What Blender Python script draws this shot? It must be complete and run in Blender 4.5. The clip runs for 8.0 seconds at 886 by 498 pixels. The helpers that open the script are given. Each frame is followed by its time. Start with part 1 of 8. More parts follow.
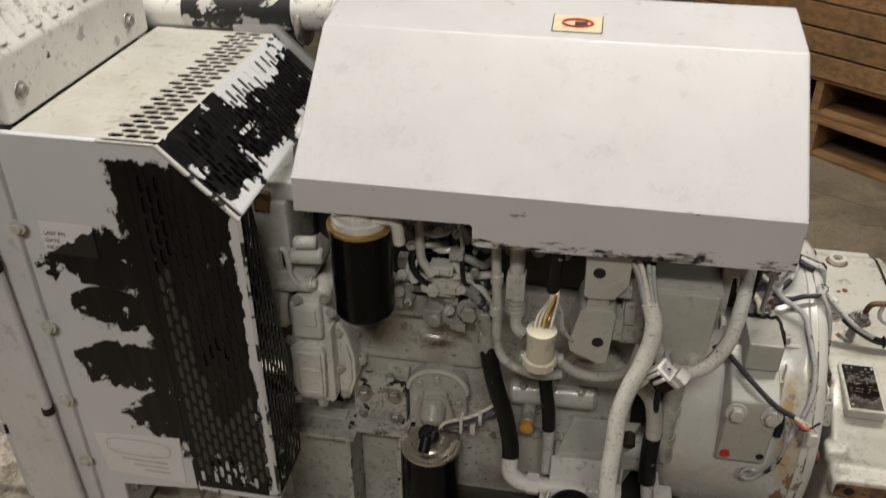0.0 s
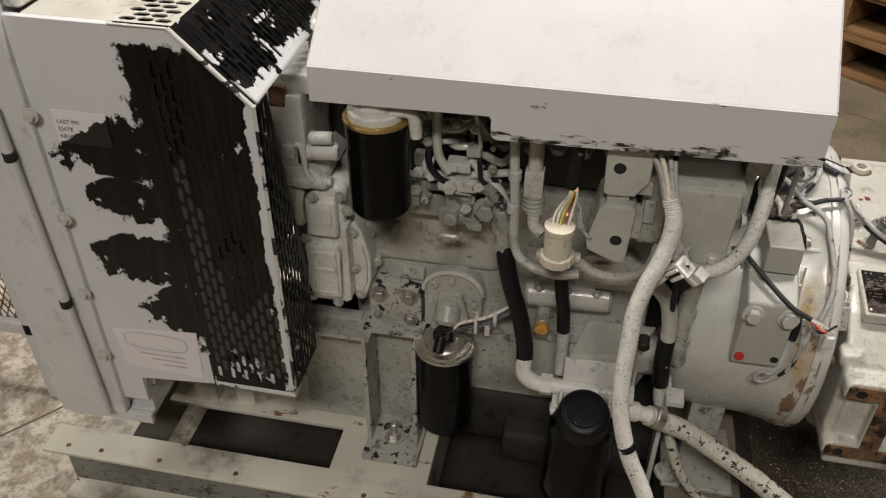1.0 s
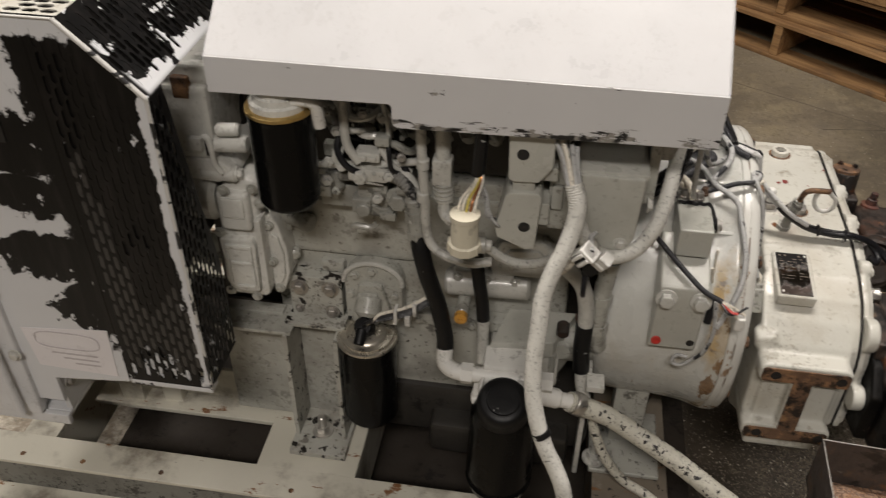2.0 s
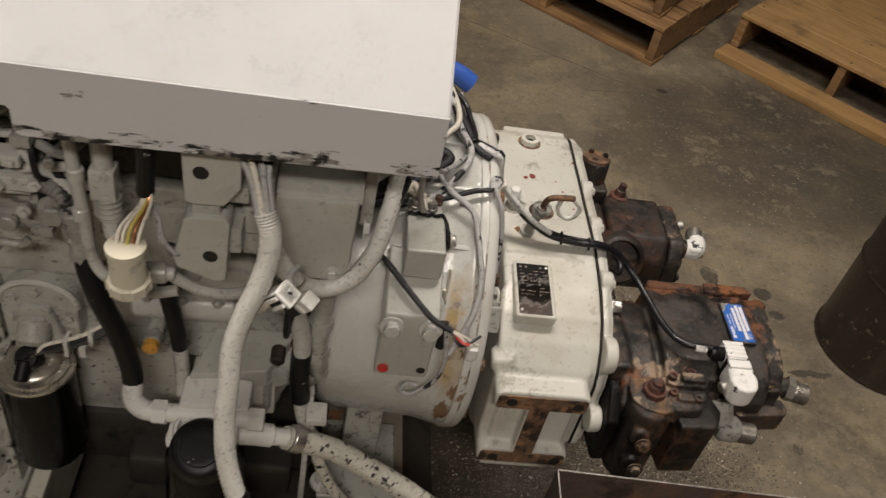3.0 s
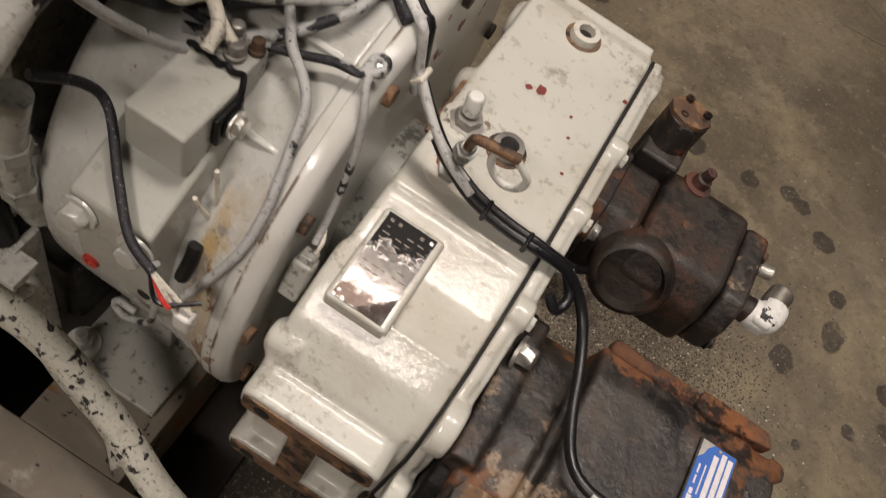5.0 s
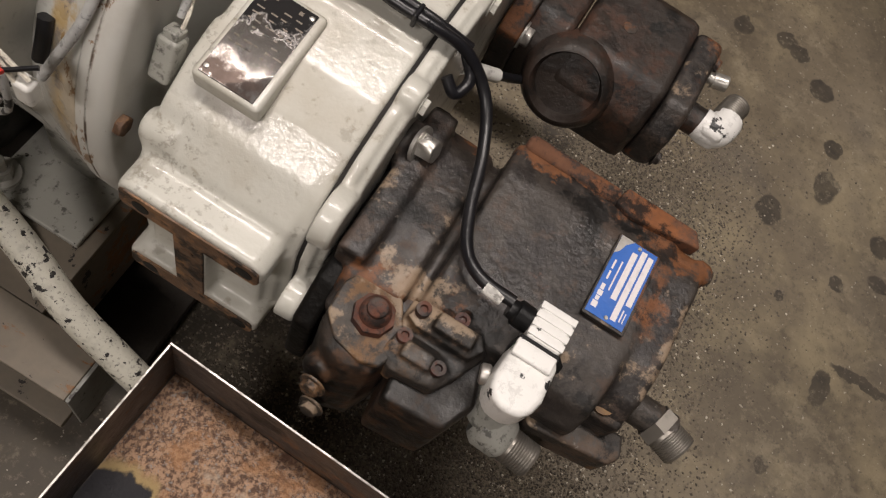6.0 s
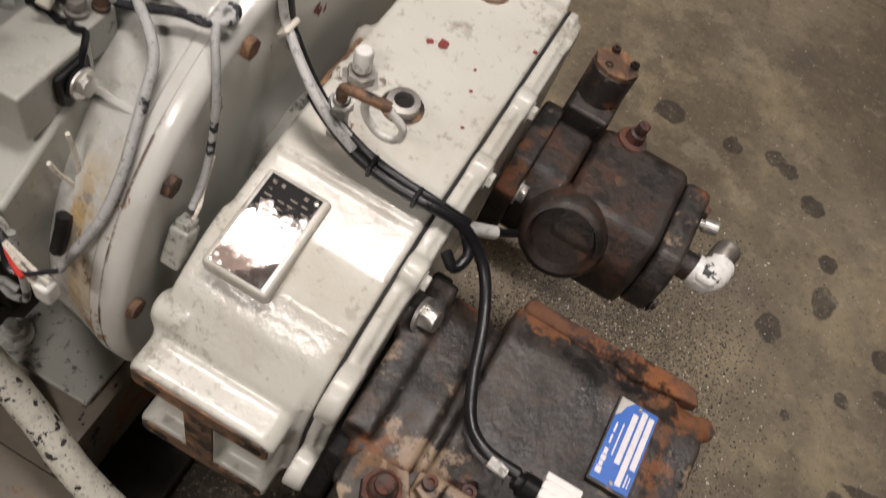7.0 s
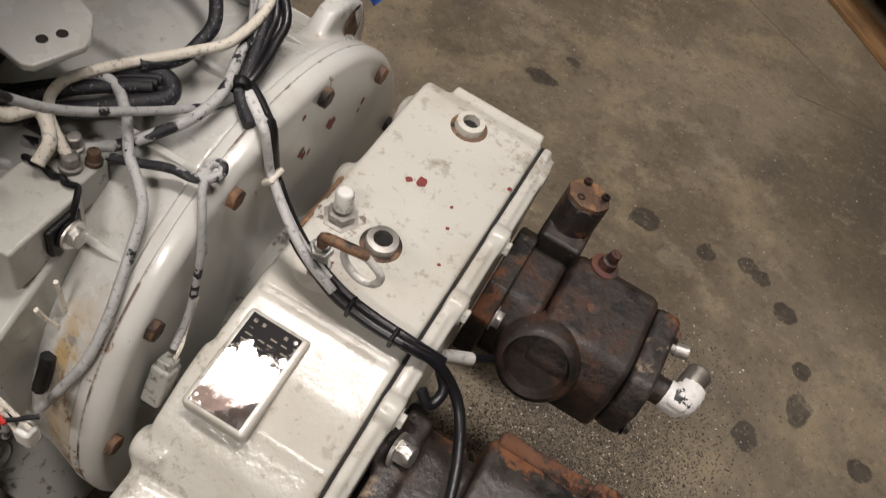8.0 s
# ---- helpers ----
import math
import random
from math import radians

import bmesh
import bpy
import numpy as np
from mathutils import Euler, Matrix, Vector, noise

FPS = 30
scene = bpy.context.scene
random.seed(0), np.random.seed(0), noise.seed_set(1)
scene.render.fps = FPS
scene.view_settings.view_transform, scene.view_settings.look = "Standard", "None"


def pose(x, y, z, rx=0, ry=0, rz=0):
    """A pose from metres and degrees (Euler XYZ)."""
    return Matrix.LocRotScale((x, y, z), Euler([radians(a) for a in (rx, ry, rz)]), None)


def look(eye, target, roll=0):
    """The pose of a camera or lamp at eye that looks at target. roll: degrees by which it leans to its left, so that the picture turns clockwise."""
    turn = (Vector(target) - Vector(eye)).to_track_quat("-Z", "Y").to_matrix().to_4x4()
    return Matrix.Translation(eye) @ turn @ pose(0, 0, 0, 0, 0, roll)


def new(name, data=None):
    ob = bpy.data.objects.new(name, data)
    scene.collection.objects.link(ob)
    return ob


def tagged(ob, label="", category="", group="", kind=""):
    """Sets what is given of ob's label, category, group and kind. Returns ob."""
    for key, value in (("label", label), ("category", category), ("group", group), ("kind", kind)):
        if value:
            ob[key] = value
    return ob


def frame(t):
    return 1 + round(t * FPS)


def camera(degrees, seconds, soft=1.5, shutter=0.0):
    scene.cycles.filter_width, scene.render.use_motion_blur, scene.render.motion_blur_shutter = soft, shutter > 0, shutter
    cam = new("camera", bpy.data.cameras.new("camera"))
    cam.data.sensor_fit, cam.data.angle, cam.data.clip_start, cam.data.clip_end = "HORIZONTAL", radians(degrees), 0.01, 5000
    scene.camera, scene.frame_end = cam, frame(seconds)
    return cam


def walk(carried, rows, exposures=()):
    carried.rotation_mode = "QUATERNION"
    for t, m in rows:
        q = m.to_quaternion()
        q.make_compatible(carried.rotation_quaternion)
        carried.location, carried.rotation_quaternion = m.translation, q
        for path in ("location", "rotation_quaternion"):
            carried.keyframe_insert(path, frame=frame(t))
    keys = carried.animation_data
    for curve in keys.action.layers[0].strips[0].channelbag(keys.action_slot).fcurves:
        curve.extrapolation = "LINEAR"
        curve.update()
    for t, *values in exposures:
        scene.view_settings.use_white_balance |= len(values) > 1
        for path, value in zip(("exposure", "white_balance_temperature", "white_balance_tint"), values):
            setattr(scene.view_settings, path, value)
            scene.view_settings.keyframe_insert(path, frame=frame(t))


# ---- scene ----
cam = camera(54.8, 8.0, soft=1.2, shutter=0.3)
PATH = [
    (0, (0.056, -1.092, 1.867), (-0.241, 0.562, 0.782), 0.1),
    (0.5, (0.052, -1.113, 1.825), (-0.257, 0.464, 0.634), 0.3),
    (1, (0.052, -1.11, 1.815), (-0.255, 0.443, 0.592), 0.2),
    (1.2, (0.055, -1.094, 1.813), (-0.242, 0.461, 0.59), -0.1),
    (2.3, (0.214, -1.086, 1.791), (0.073, 0.469, 0.541), 2.1),
    (2.5, (0.251, -1.022, 1.778), (0.256, 0.504, 0.485), 5.2),
    (3, (0.258, -0.79, 1.774), (0.529, 0.682, 0.447), 13.1),
    (3.5, (0.299, -0.631, 1.767), (0.627, 0.762, 0.37), 18.9),
    (3.8, (0.373, -0.499, 1.713), (0.596, 0.872, 0.275), 21.8),
    (4, (0.437, -0.384, 1.665), (0.62, 0.919, 0.158), 25.0),
    (4.2, (0.495, -0.302, 1.61), (0.666, 0.929, 0.043), 29.7),
    (5.3, (0.741, -0.167, 1.476), (0.698, 0.84, -0.252), 32.4),
    (5.5, (0.797, -0.16, 1.449), (0.794, 0.778, -0.317), 34.1),
    (6, (0.849, -0.169, 1.441), (0.864, 0.721, -0.35), 33.4),
    (6.5, (0.856, -0.157, 1.447), (0.858, 0.768, -0.327), 31.5),
    (7, (0.81, -0.124, 1.497), (0.706, 0.921, -0.205), 25.9),
    (7.5, (0.794, -0.104, 1.525), (0.655, 1.024, -0.121), 25.3),
    (8, (0.787, -0.095, 1.553), (0.623, 1.096, -0.045), 24.6),
]
walk(cam, [(t, look(eye, target, roll)) for t, eye, target, roll in PATH],
     exposures=[(0.0, -0.64, 6500, 10), (0.6, -0.50, 6500, 11), (1.0, -0.40, 6500, 12), (2.5, -0.50, 6600, 13), (4.0, -0.78, 6900, 14), (5.5, -0.57, 6700, 17), (6.2, -0.60, 6550, 16), (7.0, -0.45, 6450, 16), (8.0, -0.49, 6450, 16)])

# ---- light: ceiling lamps of a closed workshop ----
world = bpy.data.worlds.new("world")
scene.world = world
world.use_nodes = True
world.node_tree.nodes["Background"].inputs[0].default_value = (1.0, 0.93, 0.82, 1)
world.node_tree.nodes["Background"].inputs[1].default_value = 0.008
CEILING = 5.0
# x, y, length x, length y, watts
# first two placed from highlights; last two are unseen lamps added as fill
LAMPS = [(0.40, 0.66, 2.5, 0.45, 242), (0.1, -3.6, 1.8, 0.6, 258), (-3.6, 0.2, 1.4, 0.6, 125), (2.6, 1.6, 1.0, 0.4, 27)]


# ---- building helpers ----
def thing(name, loc, label, category, group="", kind=""):
    ob = new(name)
    ob.location = loc
    ob.empty_display_size = 0.05
    return tagged(ob, label, category, group, kind)


def part(name, bm, material, parent=None, label="", smooth=50):
    """Links a bmesh, drawn in world coordinates, as one mesh under a thing or a part."""
    me = bpy.data.meshes.new(name)
    bmesh.ops.recalc_face_normals(bm, faces=bm.faces[:])
    bm.to_mesh(me)
    bm.free()
    me.materials.append(material)
    if smooth:
        me.polygons.foreach_set("use_smooth", [True] * len(me.polygons))
        me.set_sharp_from_angle(angle=radians(smooth))
    ob = new(name, me)
    if smooth:
        ob.modifiers.new("even_normals", "WEIGHTED_NORMAL").keep_sharp = True
    if parent is not None:
        ob.parent = parent
        if parent.type == "EMPTY":
            ob.matrix_parent_inverse = parent.matrix_basis.inverted()
    if label:
        ob["label"] = label
    return ob


def cast(name, bm, material, parent=None, label="", voxel=0.004, rounds=6):
    """Overlapping bodies melted into one casting with soft fillets."""
    ob = part(name, bm, material, parent, label, 0)
    r = ob.modifiers.new("one_casting", "REMESH")
    r.mode, r.voxel_size, r.use_smooth_shade = "VOXEL", voxel, True
    f = ob.modifiers.new("fillets", "SMOOTH")
    f.factor, f.iterations = 0.5, rounds
    return ob


# the machine stands on its skid a little back from and above the drawing's origin
SEAT = Vector((0.0, 0.009, 0.011))


def settle(t, seat=SEAT):
    """Sets a finished thing, drawn about the machine's origin, onto its seat."""
    t.location += seat
    return t


def B():
    return bmesh.new()


def box(bm, lo, hi, bev=0.003, m=None, seg=2):
    """A bevelled box from corner to corner, turned by m if given."""
    t = bmesh.new()
    bmesh.ops.create_cube(t, size=1)
    lo, hi = Vector(lo), Vector(hi)
    for v in t.verts:
        v.co = Vector([lo[i] + (v.co[i] + 0.5) * (hi[i] - lo[i]) for i in range(3)])
    if bev:
        bmesh.ops.bevel(t, geom=t.edges[:], offset=bev, segments=seg, profile=0.5, affect="EDGES")
    join(bm, t, m)
    return bm


def join(bm, t, m=None):
    if m is not None:
        bmesh.ops.transform(t, matrix=m, verts=t.verts)
    vs = {v: bm.verts.new(v.co) for v in t.verts}
    for f in t.faces:
        bm.faces.new([vs[v] for v in f.verts])
    t.free()


def frame_of(axis):
    return Vector(axis).normalized().to_track_quat("Z", "Y").to_matrix().to_4x4()


def lathe(bm, at, axis, prof, seg=28):
    """A turned body: prof holds (height along the axis, radius)."""
    t = bmesh.new()
    rings = []
    for h, r in prof:
        rings.append([t.verts.new((r * math.cos(2 * math.pi * i / seg), r * math.sin(2 * math.pi * i / seg), h)) for i in range(seg)])
    for a, b in zip(rings, rings[1:]):
        for i in range(seg):
            t.faces.new([a[i], a[(i + 1) % seg], b[(i + 1) % seg], b[i]])
    t.faces.new(rings[0][::-1])
    t.faces.new(rings[-1])
    join(bm, t, Matrix.Translation(at) @ frame_of(axis))
    return bm


def rod(bm, a, b, r, bev=0.0, seg=16):
    a, b = Vector(a), Vector(b)
    h = (b - a).length
    prof = [(0, r), (h, r)] if not bev else [(0, r - bev), (bev, r), (h - bev, r), (h, r - bev)]
    return lathe(bm, a, b - a, prof, seg)


def bolt(bm, at, axis, r, h=None, washer=True):
    """A hexagon bolt head with its washer, standing on a surface."""
    h = h or r * 0.75
    w = 0.0
    if washer:
        w = r * 0.22
        lathe(bm, at, axis, [(0, r * 1.45), (w, r * 1.4)], 16)
    lathe(bm, Vector(at) + Vector(axis).normalized() * w, axis, [(0, r), (h * 0.85, r), (h, r * 0.86)], 6)
    return bm


def socket(bm, at, axis, r, h):
    """An open threaded end: a ring with a hole in it."""
    prof = [(0, r)]
    n = 9
    for i in range(n):
        a = h * (0.18 + 0.78 * i / n)
        prof += [(a, r), (a + h * 0.04, r * 1.035), (a + h * 0.08, r)]
    prof += [(h, r * 0.97), (h, r * 0.66), (h * 0.3, r * 0.62)]
    return lathe(bm, at, axis, prof, 24)


def prism(bm, pts, axis, a, b, bev=0.003):
    """A convex or plain outline, drawn out along an axis from a to b. Outline in the two other axes, in order."""
    t = bmesh.new()
    i = "xyz".index(axis)
    def at(p, h):
        q = list(p)
        q.insert(i, h)
        return q
    lo = [t.verts.new(at(p, a)) for p in pts]
    hi = [t.verts.new(at(p, b)) for p in pts]
    t.faces.new(lo)
    t.faces.new(hi[::-1])
    n = len(pts)
    for k in range(n):
        t.faces.new([lo[k], hi[k], hi[(k + 1) % n], lo[(k + 1) % n]])
    if bev:
        bmesh.ops.recalc_face_normals(t, faces=t.faces[:])
        bmesh.ops.bevel(t, geom=[e for e in t.edges if len(e.link_faces) == 2 and e.calc_face_angle(0) > 0.35], offset=bev, segments=2, profile=0.5, affect="EDGES")
    join(bm, t)
    return bm


def smooth_line(pts, sub=8):
    pts = [Vector(p) for p in pts]
    p = [2 * pts[0] - pts[1]] + pts + [2 * pts[-1] - pts[-2]]
    out = []
    for i in range(1, len(p) - 2):
        for k in range(sub):
            t = k / sub
            a, b, c, d = p[i - 1], p[i], p[i + 1], p[i + 2]
            out.append(0.5 * (2 * b + (c - a) * t + (2 * a - 5 * b + 4 * c - d) * t * t + (3 * b - a - 3 * c + d) * t ** 3))
    out.append(pts[-1])
    return out


def sweep(bm, pts, r, seg=10, sub=8, ribs=0.0):
    """A hose, cable or pipe along a smooth line; ribs: depth of its corrugation."""
    line = smooth_line(pts, sub)
    rings = []
    up = Vector((0.3, 0.2, 1)).normalized()
    for i, p in enumerate(line):
        d = (line[min(i + 1, len(line) - 1)] - line[max(i - 1, 0)]).normalized()
        side = d.cross(up)
        if side.length < 1e-4:
            side = d.cross(Vector((1, 0, 0)))
        side.normalize()
        up = side.cross(d).normalized()
        rr = r + (ribs if i % 2 else 0.0)
        rings.append([bm.verts.new(p + rr * (math.cos(2 * math.pi * k / seg) * side + math.sin(2 * math.pi * k / seg) * up)) for k in range(seg)])
    for a, b in zip(rings, rings[1:]):
        for k in range(seg):
            bm.faces.new([a[k], a[(k + 1) % seg], b[(k + 1) % seg], b[k]])
    bm.faces.new(rings[0])
    bm.faces.new(rings[-1][::-1])
    return bm


def clip(poly, a, b, c):
    """The part of a flat outline where a*u + b*v <= c."""
    out = []
    for i, p in enumerate(poly):
        q = poly[(i + 1) % len(poly)]
        dp, dq = a * p[0] + b * p[1] - c, a * q[0] + b * q[1] - c
        if dp <= 0:
            out.append(p)
        if (dp < 0) != (dq < 0) and abs(dp - dq) > 1e-9:
            t = dp / (dp - dq)
            out.append((p[0] + t * (q[0] - p[0]), p[1] + t * (q[1] - p[1])))
    return out


def perforated(bm, at, width, height, cw, ch, sw, sh, margin=0.0, cut=None, thick=0.002, clogged=None, filled=None):
    """A sheet with rows of long slots, set like bricks. at(u, v, depth) lays it into the world. cut: (a, b, c), the corner cut off; clogged(u, v): slots closed by coating, only dented."""
    cols, rows = max(1, round((width - 2 * margin) / cw)), max(1, round((height - 2 * margin) / ch))
    cw, ch = (width - 2 * margin) / cols, (height - 2 * margin) / rows

    def flat(poly):
        if cut:
            poly = clip(poly, *cut)
        if len(poly) > 2:
            bm.faces.new([bm.verts.new(at(u, v, 0)) for u, v in poly])

    if margin:
        flat([(0, 0), (width, 0), (width, margin), (0, margin)])
        flat([(0, height - margin), (width, height - margin), (width, height), (0, height)])
        flat([(0, margin), (margin, margin), (margin, height - margin), (0, height - margin)])
        flat([(width - margin, margin), (width, margin), (width, height - margin), (width - margin, height - margin)])
    for i in range(cols):
        u0 = margin + i * cw
        v0 = margin - (ch / 2 if i % 2 else 0)
        for j in range(rows + (i % 2)):
            a, b = v0 + j * ch, v0 + (j + 1) * ch
            rect = [(u0, a), (u0 + cw, a), (u0 + cw, b), (u0, b)]
            whole = a > margin - 1e-6 and b < height - margin + 1e-6
            if cut and any(cut[0] * p[0] + cut[1] * p[1] > cut[2] - margin for p in rect):
                whole = False
            if not whole:
                a, b = max(a, margin), min(b, height - margin)
                flat([(u0, a), (u0 + cw, a), (u0 + cw, b), (u0, b)])
                continue
            cu, cv = u0 + cw / 2, (a + b) / 2
            k = sw * 0.42
            hole = [(-sw / 2, -sh / 2 + k), (-sw / 2 + k, -sh / 2), (sw / 2 - k, -sh / 2), (sw / 2, -sh / 2 + k),
                    (sw / 2, sh / 2 - k), (sw / 2 - k, sh / 2), (-sw / 2 + k, sh / 2), (-sw / 2, sh / 2 - k)]
            hv = [bm.verts.new(at(cu + p, cv + q, 0)) for p, q in hole]
            shut = clogged is not None and clogged(cu, cv)
            hb = [bm.verts.new(at(cu + p, cv + q, 0.0009 if shut else thick)) for p, q in hole]
            if shut:
                bm.faces.new(hb).material_index = 1 if filled is not None and filled(cu, cv) else 0
            o = [bm.verts.new(at(p, q, 0)) for p, q in rect]
            m0, m1 = bm.verts.new(at(u0, cv, 0)), bm.verts.new(at(u0 + cw, cv, 0))
            for f in ([o[0], o[1], hv[2], hv[1]], [o[1], m1, hv[3], hv[2]], [m1, hv[4], hv[3]], [m1, o[2], hv[5], hv[4]], [o[2], o[3], hv[6], hv[5]], [o[3], m0, hv[7], hv[6]], [m0, hv[0], hv[7]], [m0, o[0], hv[1], hv[0]]):
                bm.faces.new(f)
            for k in range(8):
                bm.faces.new([hv[k], hv[(k + 1) % 8], hb[(k + 1) % 8], hb[k]])
    bmesh.ops.remove_doubles(bm, verts=bm.verts[:], dist=1e-5)
    return bm


# ---- materials ----
class Nodes:
    """Short forms for building a node material in object coordinates."""

    def __init__(self, name):
        self.mat = bpy.data.materials.new(name)
        self.mat.use_nodes = True
        self.t = self.mat.node_tree
        self.bsdf = self.t.nodes["Principled BSDF"]
        self.co = self.t.nodes.new("ShaderNodeTexCoord").outputs["Object"]

    def link(self, a, b):
        if hasattr(a, "is_output"):
            self.t.links.new(a, b)
        elif isinstance(a, tuple) and len(a) == 3:
            b.default_value = (*a, 1)
        else:
            b.default_value = a

    def noise(self, scale, detail=4.0, rough=0.55, stretch=None, off=0.0, warp=0.0):
        n = self.t.nodes.new("ShaderNodeTexNoise")
        n.inputs["Scale"].default_value = scale
        n.inputs["Detail"].default_value = detail
        n.inputs["Roughness"].default_value = rough
        n.inputs["Distortion"].default_value = warp
        m = self.t.nodes.new("ShaderNodeMapping")
        m.inputs["Location"].default_value = (off, off * 1.7, off * 0.6)
        if stretch:
            m.inputs["Scale"].default_value = stretch
        self.t.links.new(self.co, m.inputs[0])
        self.t.links.new(m.outputs[0], n.inputs["Vector"])
        return n.outputs["Fac"]

    def step(self, v, lo, hi):
        n = self.t.nodes.new("ShaderNodeMapRange")
        n.interpolation_type = "SMOOTHSTEP"
        self.link(v, n.inputs[0])
        n.inputs[1].default_value, n.inputs[2].default_value = lo, hi
        return n.outputs[0]

    def map(self, v, a, b, c, d):
        n = self.t.nodes.new("ShaderNodeMapRange")
        self.link(v, n.inputs[0])
        for i, x in enumerate((a, b, c, d)):
            n.inputs[i + 1].default_value = x
        return n.outputs[0]

    def op(self, kind, a, b=0.0):
        n = self.t.nodes.new("ShaderNodeMath")
        n.operation = kind
        self.link(a, n.inputs[0])
        self.link(b, n.inputs[1])
        return n.outputs[0]

    def mix(self, f, a, b):
        n = self.t.nodes.new("ShaderNodeMix")
        n.data_type = "RGBA"
        self.link(f, n.inputs[0])
        self.link(a, n.inputs[6])
        self.link(b, n.inputs[7])
        return n.outputs[2]

    def axis(self, k):
        n = self.t.nodes.new("ShaderNodeSeparateXYZ")
        self.t.links.new(self.co, n.inputs[0])
        return n.outputs[k]

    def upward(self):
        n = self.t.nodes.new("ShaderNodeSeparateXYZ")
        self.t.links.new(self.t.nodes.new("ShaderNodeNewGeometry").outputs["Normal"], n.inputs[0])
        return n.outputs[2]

    def rand(self):
        return self.t.nodes.new("ShaderNodeObjectInfo").outputs["Random"]

    def done(self, colour, rough=0.5, metal=0.0, bump=None, strength=0.3, distance=0.002, coat=0.0):
        self.link(colour, self.bsdf.inputs["Base Color"])
        self.link(rough, self.bsdf.inputs["Roughness"])
        self.link(metal, self.bsdf.inputs["Metallic"])
        self.bsdf.inputs["Coat Weight"].default_value = coat
        self.bsdf.inputs["Coat Roughness"].default_value = 0.12
        if bump is not None:
            n = self.t.nodes.new("ShaderNodeBump")
            n.inputs["Strength"].default_value = strength
            n.inputs["Distance"].default_value = distance
            self.link(bump, n.inputs["Height"])
            self.t.links.new(n.outputs[0], self.bsdf.inputs["Normal"])
            self.t.links.new(n.outputs[0], self.bsdf.inputs["Coat Normal"])
        return self.mat


def mul(c, k):
    return tuple(x * k for x in c)


def paint(name, base, rough=0.4, dirt=0.35, dirt_colour=(0.10, 0.075, 0.05), chips=0.7, chip_colour=(0.03, 0.025, 0.02), rust=0.0, coat=0.0, bumpy=0.25, spots=1.0, spec=0.5):
    """Brushed or sprayed paint on metal: uneven tone, greasy dirt, small chips and rust."""
    n = Nodes(name)
    tone = n.noise(5, 5)
    c = n.mix(tone, mul(base, 0.86), mul(base, 1.1))
    film = n.op("MULTIPLY", n.step(n.noise(7, 8, 0.62, off=3), 0.44, 0.74), dirt * 0.75)
    c = n.mix(film, c, dirt_colour)
    grease = n.op("MULTIPLY", n.step(n.noise(19, 9, 0.66, off=41), 0.585, 0.64), min(1.0, dirt * 1.3) * spots)
    c = n.mix(grease, c, mul(dirt_colour, 0.45))
    fine = n.op("MULTIPLY", n.step(n.noise(75, 6, 0.6, off=7), 0.58, 0.70), dirt)
    c = n.mix(fine, c, mul(dirt_colour, 0.7))
    smear = n.op("MULTIPLY", n.step(n.noise(6, 5, 0.55, off=71), 0.50, 0.62), n.step(n.noise(95, 7, 0.72, off=13), 0.53, 0.60))
    c = n.mix(n.op("MULTIPLY", smear, min(1.0, dirt * 1.5) * spots), c, mul(dirt_colour, 0.35))
    if rust:
        r = n.op("MULTIPLY", n.step(n.noise(14, 7, 0.65, off=11), 0.74 - 0.2 * rust, 0.8), 0.85)
        c = n.mix(r, c, n.mix(n.noise(60, 4), (0.16, 0.06, 0.025), (0.33, 0.17, 0.06)))
    n.bsdf.inputs["Specular IOR Level"].default_value = spec
    ch = n.step(n.noise(38, 9, 0.6, off=19), chips, chips + 0.012)
    c = n.mix(ch, c, chip_colour)
    h = n.op("ADD", n.op("MULTIPLY", n.noise(170, 3), 0.3), n.op("MULTIPLY", ch, -0.8))
    h = n.op("ADD", h, n.op("MULTIPLY", n.noise(28, 4), 0.7))
    return n.done(c, n.op("ADD", n.map(n.noise(22, 4, off=5), 0.3, 0.7, rough - 0.1, rough + 0.12), n.op("MULTIPLY", film, 0.3)), 0.0, h, bumpy, 0.004, coat)


def metal(name, base, rough=0.4, dirt=0.4, dirt_colour=(0.05, 0.04, 0.03), metallic=0.9):
    n = Nodes(name)
    d = n.op("MULTIPLY", n.step(n.noise(30, 7, 0.6), 0.42, 0.7), dirt)
    c = n.mix(d, n.mix(n.noise(8), mul(base, 0.8), mul(base, 1.15)), dirt_colour)
    return n.done(c, n.map(n.noise(60, 4), 0.3, 0.7, rough - 0.1, rough + 0.15), n.map(d, 0, 1, metallic, 0.1), n.noise(140, 3), 0.15, 0.001)


